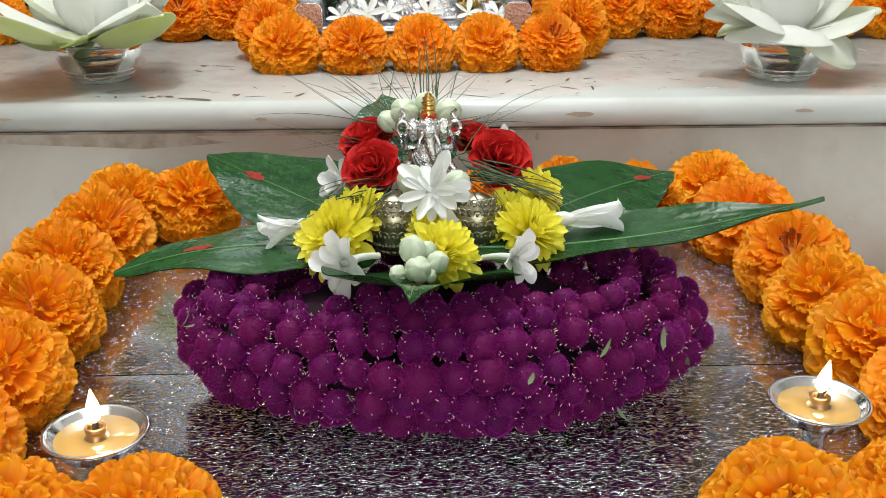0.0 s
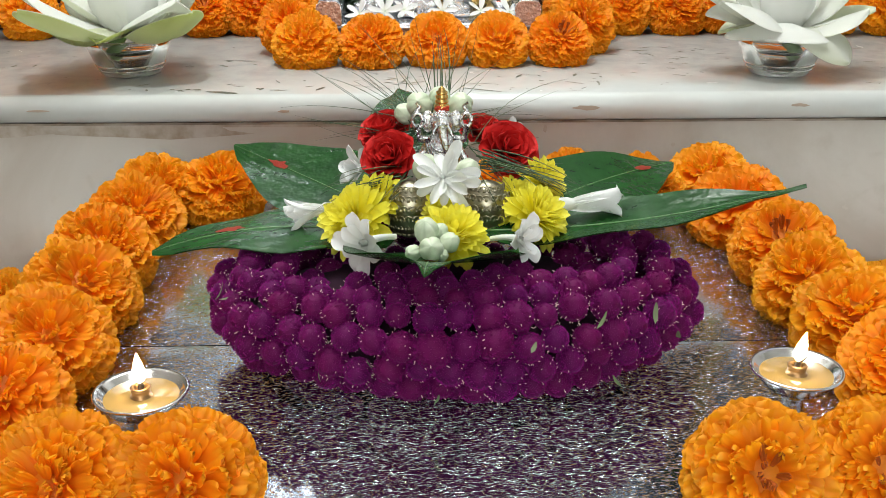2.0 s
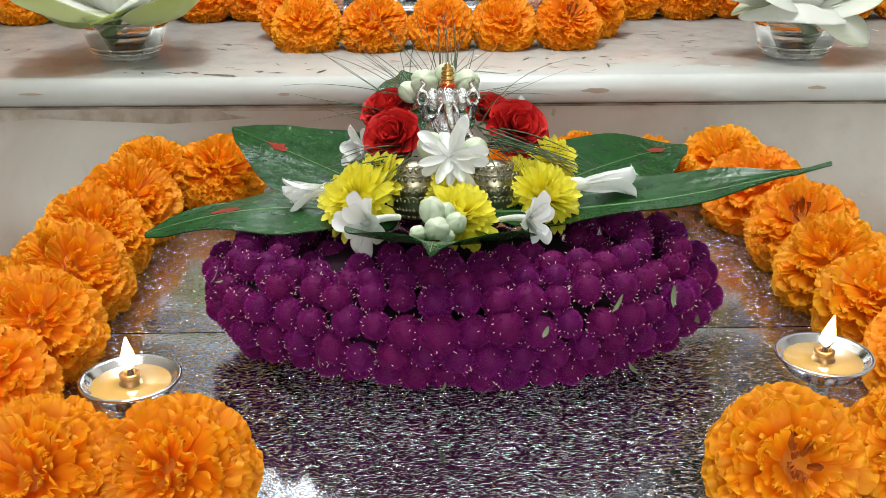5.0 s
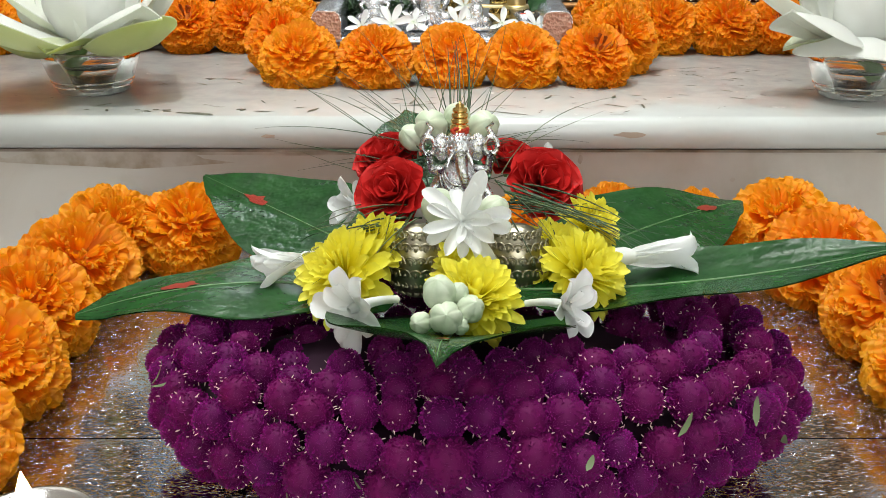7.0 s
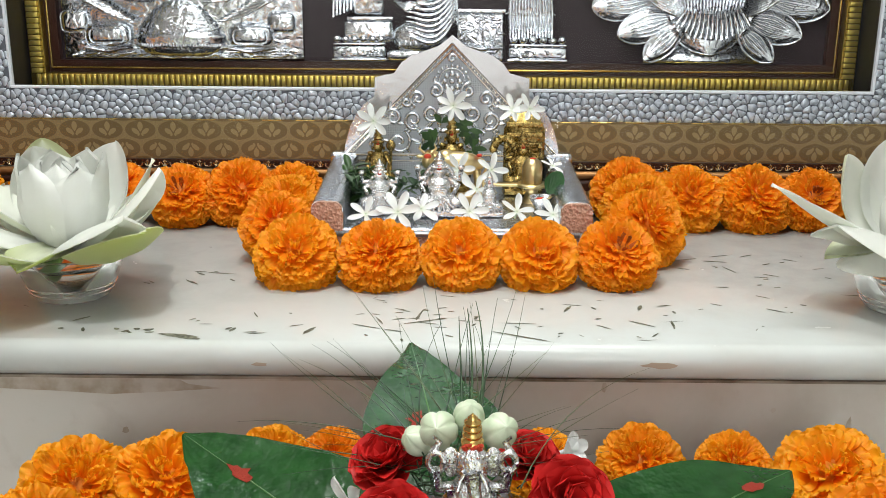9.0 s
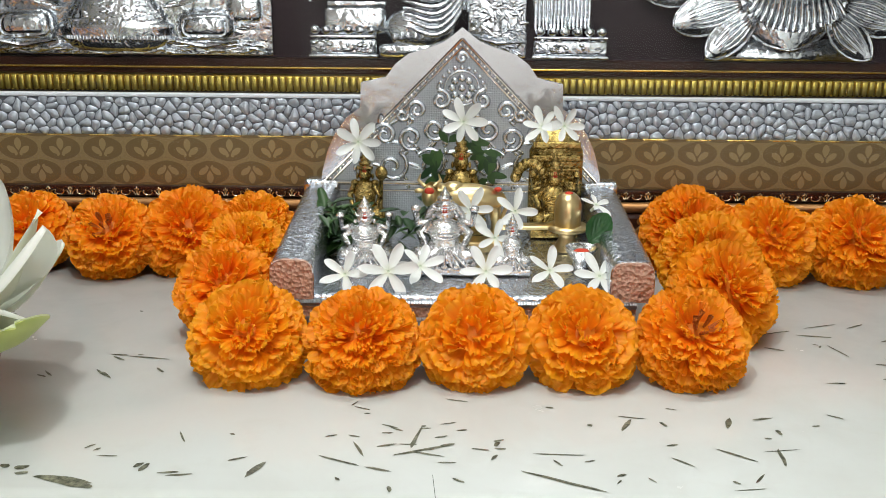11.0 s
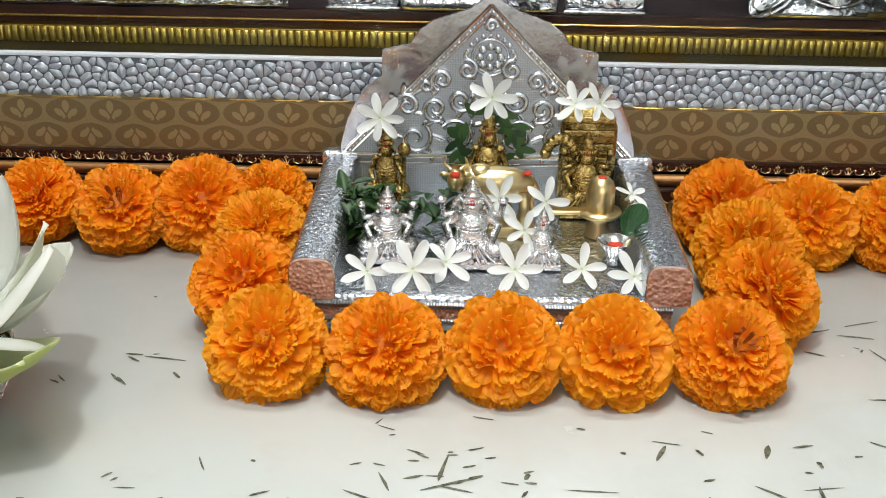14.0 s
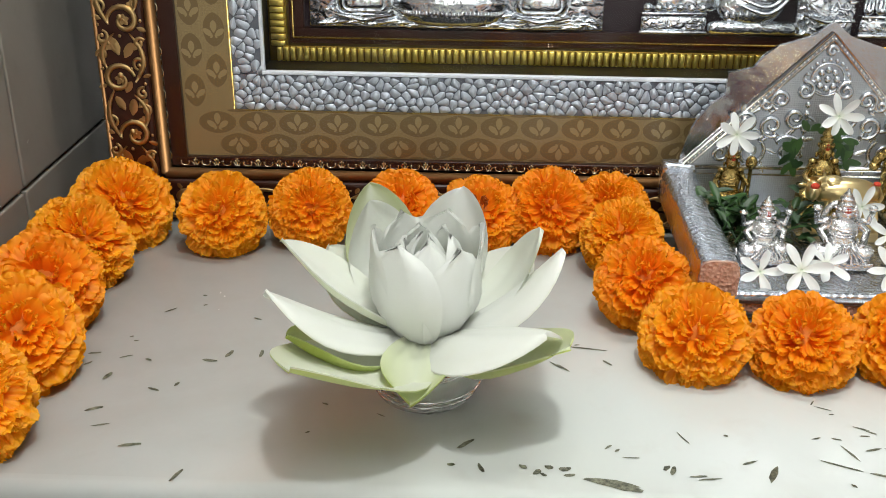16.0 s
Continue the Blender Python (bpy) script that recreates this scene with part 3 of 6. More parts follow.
for x, y, s in ((-0.112, 0.922, 1.04), (-0.051, 0.920, 1.02), (0.009, 0.922, 0.98), (0.066, 0.922, 0.98), (0.125, 0.924, 1.0)):
    marigold(x, y - 0.007, LEDGE_Z + 0.0215, (0.02, -0.62, 0.8), s * 0.975, 0.86, label="orange marigold flower head in front of the silver throne", group="marigolds round the throne")
for x, y, s, ax in ((-0.131, 0.972, 0.9, -1), (-0.135, 1.042, 0.85, -1), (-0.139, 1.095, 0.85, -1), (0.152, 0.972, 0.95, 1), (0.158, 1.030, 1.0, 1), (0.160, 1.095, 1.05, 1)):
    marigold(x + 0.004 * ax, y, LEDGE_Z + 0.028, (0.25 * ax, -0.65, 0.7), s * 1.08, label="orange marigold flower head beside the silver throne", group="marigolds round the throne")
for x, y, s in ((-0.186, 1.090, 1.0), (-0.238, 1.080, 0.9), (-0.296, 1.092, 0.85), (-0.361, 1.082, 0.9), (-0.424, 1.070, 0.95), (0.214, 1.082, 0.95), (0.272, 1.080, 1.0), (0.322, 1.080, 0.85), (0.378, 1.075, 0.95), (0.436, 1.070, 0.95), (0.495, 1.065, 0.95)):
    marigold(x, y, LEDGE_Z + 0.027, (0.0, -0.75, 0.6), s * 1.08, label="orange marigold flower head along the picture frame", group="marigolds along the frame")
for x, y, s in ((-0.498, 1.078, 1.1), (-0.505, 1.012, 1.05), (-0.505, 0.948, 1.05), (-0.496, 0.884, 1.1), (-0.494, 0.818, 1.05)):
    marigold(x, y, LEDGE_Z + 0.028, (0.5, -0.45, 0.7), s * 1.06, label="orange marigold flower head beside the tiled wall", group="marigolds along the wall")

for x, y in ((-0.358, 0.745), (-0.420, 0.747), (0.385, 0.747), (0.445, 0.749)):
    marigold(x, y, -0.089, (0.0, -0.7, 0.7), 1.0, label="orange marigold flower head on the lower shelf against the riser", group="marigolds on the lower shelf")

# ---- ring of purple globe flowers ----
gr_rng = random.Random(21)


def globe_mesh(seed):
    r = random.Random(seed)
    mb = MB()
    v, f = ellipsoid((0, 0, 0), (0.0072, 0.0072, 0.0076), 10, 16)
    mb.add(v, f, None, [(0.45, 0)] * len(v))
    N = 520
    for i in range(N):
        z = 1 - 2 * (i + 0.5) / N
        ph = i * 2.39996
        q = math.sqrt(1 - z * z)
        d = Vector((q * math.cos(ph), q * math.sin(ph), z))
        m = d.to_track_quat("X", "Z").to_matrix().to_4x4() @ Matrix.Rotation(r.uniform(0, 3.1), 4, "X")
        L, w = 0.0077 * r.uniform(0.96, 1.05), 0.00075
        lean = 0.0004 * r.uniform(-1, 1)
        mb.add([(0.0066, -w, 0), (0.0066, w, 0), (L * 0.96, w * 0.7, lean * 0.6), (L * 1.02, 0, lean), (L * 0.96, -w * 0.7, lean * 0.6)],
               [(0, 4, 2, 1), (4, 3, 2)], m, [(0.5, 0), (0.5, 0), (0.75, 0), (1.0, 0), (0.75, 0)])
    for i in range(26):
        d = Vector((r.gauss(0, 1), r.gauss(0, 1), r.gauss(0, 1))).normalized()
        t_ = Vector((r.gauss(0, 1), r.gauss(0, 1), r.gauss(0, 1))).normalized() * 0.0005
        mb.add(*tube([tuple(d * 0.0079), tuple(d * 0.0083 + t_), tuple(d * 0.0087 + t_ * 1.6)], [0.00018, 0.00024, 0.00012], 4), None, None, 1)
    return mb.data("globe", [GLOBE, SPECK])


GLOBES = [globe_mesh(40 + i) for i in range(4)]
RC = (0.014, 0.482, 0.034)
ring = thing("globe_amaranth_garland", "thick oval garland of purple globe amaranth flowers on silver foil", "garland", at=pose(*RC))
OVAL = [0.0]
for i in range(720):
    t = math.pi * (i + 0.5) / 360
    OVAL.append(OVAL[-1] + math.hypot(0.129 * math.sin(t), 0.079 * math.cos(t)))


def oval_angle(q):
    """The angle at a share q of the way round the oval."""
    return math.pi / 360 * float(np.interp((q % 1.0) * OVAL[-1], OVAL, range(721)))


for row, (psi, num) in enumerate(((-64, 36), (-38, 40), (-12, 43), (14, 43), (39, 40), (61, 34), (80, 27), (100, 20))):
    p = radians(psi)
    for i in range(num):
        a = oval_angle((i + 0.5 * (row % 2) + gr_rng.uniform(-0.07, 0.07)) / num)
        out = gr_rng.uniform(-0.025, 0.03)
        g = 1 - 0.47 + 0.47 * math.cos(p + gr_rng.uniform(-0.07, 0.07)) + out
        x, y, z = 0.129 * math.cos(a) * g, 0.079 * math.sin(a) * g, (0.0295 if psi < 50 else 0.0262 if psi < 70 else 0.0220) * math.sin(p) + gr_rng.uniform(-0.0018, 0.0018) * (psi < 50)
        if psi > 70 and abs(x) < 0.062:
            if -0.026 < y < 0.06:
                continue
            z += 0.002 if y < 0 else 0.0
        elif psi > 70:
            z -= 0.016 if x < 0 else 0.011
        elif psi > 50 and -0.11 < x < -0.045:
            z -= 0.006
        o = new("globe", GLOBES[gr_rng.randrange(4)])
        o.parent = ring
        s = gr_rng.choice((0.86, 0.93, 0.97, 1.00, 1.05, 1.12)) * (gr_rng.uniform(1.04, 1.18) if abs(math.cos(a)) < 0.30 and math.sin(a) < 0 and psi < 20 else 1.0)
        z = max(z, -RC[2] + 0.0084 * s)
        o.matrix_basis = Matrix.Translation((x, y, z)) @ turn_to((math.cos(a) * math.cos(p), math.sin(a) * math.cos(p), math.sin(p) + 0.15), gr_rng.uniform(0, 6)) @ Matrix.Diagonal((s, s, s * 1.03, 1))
# added near-black filler inside the ring; its colour stands for shade between the globes
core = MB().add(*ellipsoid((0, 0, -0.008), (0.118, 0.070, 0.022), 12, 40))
part("core", core, mat("garland_gap_shade", (0.02, 0.001, 0.014), 0.95), ring)
LEAFLET = mat("dull_green_leaflet", (0.13, 0.17, 0.08), 0.6)
for a, z, s in ((-160, 0.012, 1), (-150, 0.02, 0.8), (-42, 0.01, 0.9), (-60, 0.016, 0.8), (-95, -0.018, 0.6), (-120, -0.012, 0.5), (-30, -0.006, 0.8), (-75, 0.008, 0.5), (-52, -0.02, 0.6), (-108, 0.0, 0.5)):
    a = radians(a)
    x, y = 0.135 * math.cos(a), 0.090 * math.sin(a)
    v, fc, uv = petal(0.011 * s, 0.0013, 6, 3, 0.4, curl=0.5, point=True)
    part("dry_leaflet", MB().add(v, fc, None, uv), LEAFLET, ring, "small dull green leaflet", at=Matrix.Translation((x, y, z)) @ Matrix.Rotation(gr_rng.uniform(0, 6), 4, "Z") @ Matrix.Rotation(gr_rng.uniform(-1, 0.3), 4, "Y"))



# ---- leaves ----
def betel_leaf(base, tip, half, up, arch, fold, label, spots=(), prof=(0.55, 0.85), droop=0.0):
    b, t, up = Vector(base), Vector(tip), Vector(up).normalized()
    d = (t - b)
    side = d.cross(up).normalized()
    up = side.cross(d).normalized()
    nu, nv = 22, 11
    top, uv = [], []

    def at(s, q):
        pk = prof[0] / (prof[0] + prof[1])
        body = min(1.0, s / 0.88) if droop else s
        w = half * (max(body, 0.0) / pk) ** prof[0] * (max(1 - body, 0.0) / (1 - pk)) ** prof[1] * (1 + 0.02 * math.sin(9 * s + 3 * q))
        w = max(w, 0.0075 * (1 - s) / 0.16) if droop and s > 0.84 else w + 0.0016 * (s > 0.9)
        c = b + d * s + up * (4 * arch * s * (1 - s) - droop * max(0.0, (s - 0.82) / 0.18) ** 1.4)
        wave = 0.0016 * math.sin(14 * s + 2.2 * q) * abs(q)
        return c + side * (w * q) + up * (fold * half * abs(q) ** 1.5 * math.sin(math.pi * min(1, s * 1.1)) + wave)

    for i in range(nu):
        for j in range(nv):
            s, q = i / (nu - 1), 2 * j / (nv - 1) - 1
            top.append(at(s, q))
            uv.append((s, q))
    low = [p - up * 0.0006 for p in top]
    f = grid_faces(nu, nv)
    k = len(top)
    mb = MB().add([tuple(p) for p in top] + [tuple(p) for p in low], f + [tuple(reversed([i + k for i in q])) for q in f], None, uv + uv)
    leaf = part("betel_leaf", mb, LEAF)
    tagged(leaf, label, "leaf", "betel leaves under the idol")
    mb = MB()
    mb.add(*tube([at(s / 14, 0) + up * 0.0001 for s in range(15)], [0.0009 * (1 - s / 16) for s in range(15)], 5))
    part("midrib", mb, VEIN, leaf, "pale green midrib")
    for s0, q0, r0 in spots:
        mb, k = MB(), 14
        rr = random.Random(int(s0 * 100))
        vs = [at(s0, q0) + up * 0.0009]
        for i in range(k):
            a = 2 * math.pi * i / k
            e = rr.uniform(0.55, 1.25)
            vs.append(at(s0 + r0 * 0.72 * e * math.cos(a), q0 + r0 * 2.0 * e * math.sin(a)) + up * 0.0006)
        mb.add([tuple(p) for p in vs], [(0, i + 1, (i + 1) % k + 1) for i in range(k)])
        part("vermilion_dab", mb, KUMKUM, leaf, "red vermilion powder dab")
    return leaf


leaf_lab = "glossy dark green betel leaf with a red vermilion dab"
betel_leaf((-0.022, 0.585, 0.044), (-0.143, 0.695, 0.062), 0.038, (-0.1, -0.32, 1), 0.000, 0.10, leaf_lab, [(0.70, 0.0, 0.08)], prof=(0.6, 1.0))
betel_leaf((0.050, 0.575, 0.044), (0.181, 0.682, 0.050), 0.039, (0.1, -0.24, 1), 0.006, 0.05, leaf_lab, [(0.80, 0.0, 0.07)], prof=(0.6, 0.95))
betel_leaf((-0.020, 0.520, 0.054), (-0.156, 0.496, 0.056), 0.029, (0, -0.06, 1), 0.011, -0.05, leaf_lab, [(0.68, 0.15, 0.08)], prof=(0.6, 0.95))
betel_leaf((0.030, 0.515, 0.060), (0.202, 0.474, 0.100), 0.028, (0, -0.08, 1), -0.007, 0.20, "long glossy dark green betel leaf with a curled tip", prof=(0.55, 1.15))
betel_leaf((0.008, 0.520, 0.043), (-0.002, 0.388, 0.095), 0.048, (0, 0.0, 1), -0.004, 0.16, leaf_lab, [(0.79, 0.0, 0.065)], prof=(0.62, 0.62), droop=0.008)
betel_leaf((0.000, 0.610, 0.075), (-0.023, 0.768, 0.087), 0.036, (0.1, -0.6, 0.9), 0.002, 0.05, leaf_lab, [(0.40, -0.2, 0.08)], prof=(0.5, 1.15))


# ---- blossoms on the tray of leaves ----
CHRYS = [petal_mesh(YELLOW, L=1.0, W=0.122, nu=6, nv=5, peak=0.72, cup=0.5, curl=c, blunt=0.45) for c in (-0.05, 0.06, 0.14)]


def chrysanthemum(x, y, z, axis, R):
    r = random.Random(int(abs(x) * 1e4 + y * 1e3))
    rows = []
    for ring_i, (th, num, L) in enumerate(((100, 20, 1.0), (86, 22, 1.0), (72, 22, 0.96), (58, 20, 0.92), (44, 17, 0.86), (29, 12, 0.80), (13, 7, 0.74))):
        for i in range(num):
            a = 2 * math.pi * (i + 0.5 * (ring_i % 2)) / num + r.uniform(-0.12, 0.12)
            t = radians(th + r.uniform(-7, 7))
            q = R * L * r.uniform(0.9, 1.08)
            rows.append((CHRYS[r.randrange(3)], Matrix.Rotation(a, 4, "Z") @ Matrix.Rotation(-(math.pi / 2 - t), 4, "Y") @ Matrix.Diagonal((q, q * 1.15, q, 1))))
    ob = bloom("chrysanthemum", "bright yellow chrysanthemum flower head on betel leaves", "flower", "chrysanthemums", Matrix.Translation((x, y, z)) @ turn_to(axis, r.uniform(0, 6)), rows, YELLOW)
    c = MB().add(*lathe([(0.0005, -R * 0.3), (R * 0.12, -R * 0.3), (R * 0.3, -R * 0.06), (0.0005, -R * 0.02)], 10))
    part("calyx", c, CALYX, ob)
    return ob


chrysanthemum(-0.041, 0.500, 0.071, (-0.55, -0.55, 0.60), 0.0225)
chrysanthemum(-0.030, 0.528, 0.074, (-0.5, -0.4, 0.6), 0.0185)
chrysanthemum(0.013, 0.477, 0.0700, (0.10, -0.45, 0.9), 0.0210)
chrysanthemum(0.008, 0.516, 0.072, (0.0, -0.8, 0.5), 0.0120)
chrysanthemum(0.060, 0.500, 0.073, (0.55, -0.45, 0.7), 0.0205)
chrysanthemum(0.050, 0.530, 0.071, (0.3, -0.5, 0.75), 0.0175)
chrysanthemum(0.070, 0.553, 0.077, (0.6, -0.45, 0.65), 0.0165)


def rose(x, y, z, axis, R):
    r = random.Random(int(abs(x) * 1e4 + y * 3e3))
    rows = []
    for layer, (num, th, L, W, cup) in enumerate(((3, 8, 0.98, 0.40, 1.0), (4, 14, 1.04, 0.52, 0.9), (5, 23, 1.08, 0.62, 0.8), (5, 32, 1.10, 0.68, 0.7), (6, 42, 1.10, 0.72, 0.6), (7, 54, 1.04, 0.72, 0.5))):
        for k in range(num):
            a = 2 * math.pi * k / num + layer * 0.7 + r.uniform(-0.15, 0.15)
            me = petal_mesh(ROSE, L=R * L * 1.05, W=R * W, nu=8, nv=8, peak=0.72, cup=cup, curl=-0.16 - 0.03 * layer, ruffle=R * 0.05, waves=1.5, phase=r.uniform(0, 6), blunt=0.62, base=0.25)
            rows.append((me, Matrix.Translation((0, 0, -R * 0.62)) @ Matrix.Rotation(a, 4, "Z") @ Matrix.Translation((R * 0.06 * layer, 0, 0)) @ Matrix.Rotation(-(math.pi / 2 - radians(th + r.uniform(-4, 4))), 4, "Y")))
    ob = bloom("rose", "red rose bloom tucked among grass blades", "flower", "roses", Matrix.Translation((x, y, z)) @ turn_to(axis, r.uniform(0, 6)), rows, ROSE)
    for k in range(5):
        me = petal_mesh(STEM, L=R * 0.95, W=R * 0.24, nu=6, nv=3, peak=0.4, cup=0.2, curl=-0.1, point=True)
        q = new("sepal", me)
        q.parent = ob
        q.matrix_basis = Matrix.Translation((0, 0, -R * 0.75)) @ Matrix.Rotation(1.257 * k, 4, "Z") @ Matrix.Rotation(-0.35, 4, "Y")
    part("stalk", MB().add(*tube([(0, 0, -R * 0.6), (0, 0, -R * 1.25)], R * 0.10, 6)), STEM, ob)
    return ob


rose(-0.024, 0.550, 0.0960, (-0.25, -0.72, 0.65), 0.0134)
rose(-0.029, 0.600, 0.100, (-0.3, -0.4, 0.85), 0.0132)
rose(0.052, 0.574, 0.0935, (0.25, -0.72, 0.65), 0.0148)
rose(0.036, 0.606, 0.098, (0.15, -0.4, 0.9), 0.0112)

WHITE_PETALS = [petal_mesh(WHITE, 0.35, L=1.0, W=0.25, nu=9, nv=7, peak=0.74, cup=0.45, curl=c, base=0.3, twist=t) for c, t in ((-0.22, 0.1), (-0.10, -0.2), (0.03, 0.25))]


def tuberose(p0, p1, R, spread, slim=1.0, label="white tuberose blossom with a long pale tube"):
    """p0: foot of the tube; p1: where the petals open."""
    r = random.Random(int(abs(p0[0] * 1e4 + p1[1] * 1e4)))
    a, b = Vector(p0), Vector(p1)
    d = (b - a).normalized()
    rot = turn_to(d)
    rows = []
    for k in range(2):
        for i in range(6 if k == 0 else 5):
            ang = 2 * math.pi * (i + 0.5 * k) / 6 + r.uniform(-0.15, 0.15)
            q = R * r.uniform(0.85, 1.05) * (1 - 0.15 * k)
            rows.append((WHITE_PETALS[r.randrange(3)], Matrix.Translation(b - d * R * 0.28) @ rot @ Matrix.Rotation(ang, 4, "Z") @ Matrix.Rotation(-(math.pi / 2 - radians(spread - 14 * k + r.uniform(-9, 9))), 4, "Y") @ Matrix.Diagonal((q, q * slim, q, 1))))
    ob = bloom("tuberose", label, "flower", "tuberoses", Matrix(), rows, WHITE)
    pts = [a.lerp(b, i / 6) + Vector((0, 0, 0.05 * (b - a).length * math.sin(math.pi * i / 6))) for i in range(7)]
    v, f = tube(pts, [R * (0.085 + 0.055 * (i / 6) ** 1.5) * (0.5 if i == 6 else 1) for i in range(7)], 8)
    part("flower_tube", MB().add(v, f, None, [(0.15 + 0.5 * (i // 8) / 6, 0) for i in range(len(v))]), WHITE, ob)
    return ob


tuberose((-0.044, 0.514, 0.076), (-0.062, 0.512, 0.075), 0.027, 9, 0.62)
tuberose((0.048, 0.512, 0.0715), (0.086, 0.510, 0.0775), 0.034, 5, 0.60)
tuberose((-0.018, 0.476, 0.0715), (-0.036, 0.457, 0.0745), 0.0195, 66, 1.05)
tuberose((0.034, 0.474, 0.0705), (0.050, 0.458, 0.0760), 0.0165, 50, 1.05)
tuberose((-0.030, 0.612, 0.066), (-0.046, 0.600, 0.072), 0.019, 45)
tuberose((0.045, 0.630, 0.082), (0.055, 0.622, 0.091), 0.012, 40)
# the white double bloom below the idol
r = random.Random(5)
rows = []
for layer, (num, th, L) in enumerate(((8, 98, 1.05), (8, 76, 0.95), (6, 52, 0.75), (4, 25, 0.5))):
    for i in range(num):
        q = 0.0215 * L * r.uniform(0.68, 1.12)
        rows.append((WHITE_PETALS[r.randrange(3)], Matrix.Rotation(2 * math.pi * (i + 0.5 * (layer % 2)) / num + r.uniform(-0.45, 0.45), 4, "Z") @ Matrix.Rotation(-(math.pi / 2 - radians(th + r.uniform(-26, 20))), 4, "Y") @ Matrix.Diagonal((q, q * 0.62, q, 1))))
bloom("white_blossom", "white many-petalled blossom below the silver idol", "flower", "", Matrix.Translation((0.009, 0.506, 0.0945)) @ turn_to((0.05, -0.85, 0.45)), rows, WHITE)


def bud(x, y, z, r, axis, green=BUD):
    """A five-ribbed rounded bud."""
    nu, nv = 12, 40
    v = []
    for i in range(nu):
        t = math.pi * i / (nu - 1)
        for j in range(nv):
            a = 2 * math.pi * j / nv
            q = r * (math.sin(t) ** 0.9) * (1 - 0.20 * (1 - abs(math.sin(2.5 * a))) ** 2.5 * (0.35 + 0.65 * (i / nu)) + 0.02 * math.sin(3 * a + 4 * t)) if 0 < i < nu - 1 else 1e-5
            v.append((q * math.cos(a), q * math.sin(a), -r * 1.08 * math.cos(t) + (r * 0.12 if i == nu - 1 else 0)))
    mb = MB().add(v, grid_faces(nu, nv, True))
    ob = part("flower_bud", mb, green, at=Matrix.Translation((x, y, z)) @ turn_to(axis, x * 400))
    c = MB().add(*lathe([(r * 0.5, -r * 0.98), (r * 0.2, -r * 1.15), (r * 0.1, -r * 1.5), (0.0004, -r * 1.5)], 8))
    part("bud_stalk", c, STEM, ob)
    return tagged(ob, "pale green waxy crown-flower bud, closed", "bud", "crown-flower buds")


for q in ((0.008, 0.600, 0.119, 0.0070, (0.1, -0.5, 0.9)), (-0.005, 0.592, 0.116, 0.0086, (-0.1, -0.9, 0.5)), (0.021, 0.592, 0.116, 0.0080, (0.3, -0.8, 0.6)), (-0.014, 0.594, 0.110, 0.0068, (-0.6, -0.5, 0.6)),
          (-0.001, 0.532, 0.093, 0.0080, (-0.2, -0.3, 0.9)), (0.023, 0.532, 0.090, 0.0080, (0.4, -0.3, 0.85)),
          (-0.001, 0.462, 0.0800, 0.0068, (-0.1, -0.5, 0.9)), (0.0015, 0.4540, 0.0728, 0.0066, (0.0, -0.8, 0.5)), (0.011, 0.4600, 0.0740, 0.0056, (0.3, -0.6, 0.7)), (0.0065, 0.464, 0.0790, 0.0042, (0.2, -0.3, 0.9)), (-0.008, 0.456, 0.0700, 0.0044, (-0.4, -0.8, 0.3)), (0.007, 0.4550, 0.0690, 0.0036, (0.2, -0.8, 0.3))):
    bud(*q)


# ---- grass blades ----
mb = MB()
r = random.Random(31)


def blade(p0, p1, bow, rad=0.0005):
    a, b = Vector(p0), Vector(p1)
    c = (a + b) / 2 + Vector(bow)
    pts = [(a * (1 - s) ** 2 + c * 2 * s * (1 - s) + b * s * s) for s in [i / 9 for i in range(10)]]
    mb.add(*tube(pts, [rad * (1 - 0.85 * i / 9) for i in range(10)], 4))


for x, y, z in ((-0.080, 0.650, 0.127), (-0.066, 0.650, 0.132), (-0.045, 0.650, 0.158), (-0.013, 0.650, 0.161), (0.047, 0.650, 0.130), (0.056, 0.650, 0.101), (-0.026, 0.650, 0.147), (-0.056, 0.650, 0.135), (0.022, 0.650, 0.156),
                (0.035, 0.650, 0.158), (-0.071, 0.640, 0.092), (-0.043, 0.650, 0.123), (0.006, 0.655, 0.150), (0.012, 0.655, 0.140), (-0.004, 0.655, 0.142), (0.062, 0.620, 0.110), (-0.085, 0.600, 0.108), (0.030, 0.655, 0.128)):
    for k in range(2):
        o = Vector((r.uniform(-0.012, 0.022), r.uniform(0.585, 0.61), r.uniform(0.085, 0.105)))
        t = Vector((x, y, z)) + Vector((r.gauss(0, 0.008), r.gauss(0, 0.008), r.gauss(0, 0.006))) * k
        blade(o, t, (r.gauss(0, 0.006), -0.004, r.uniform(-0.004, 0.012)), 0.00042)
for i in range(3):
    blade((0.006 + i * 0.002, 0.60, 0.10), (0.004 + i * 0.004, 0.655, 0.145 + 0.004 * i), (0.004 * i, 0, 0.006), 0.0009)
for i in range(26):
    o = Vector((r.uniform(0.024, 0.040), r.uniform(0.535, 0.565), r.uniform(0.085, 0.100)))
    t = Vector((r.uniform(0.035, 0.105), r.uniform(0.500, 0.560), r.uniform(0.072, 0.088)))
    blade(o, t, (r.uniform(-0.003, 0.008), r.uniform(-0.008, 0.002), r.uniform(-0.002, 0.012)))
for i in range(26):
    o = Vector((r.uniform(-0.022, -0.008), r.uniform(0.53, 0.56), r.uniform(0.076, 0.090)))
    t = Vector((r.uniform(-0.075, -0.02), r.uniform(0.485, 0.55), r.uniform(0.066, 0.085)))
    blade(o, t, (r.uniform(-0.01, 0.003), r.uniform(-0.01, 0.002), r.uniform(0.0, 0.012)))
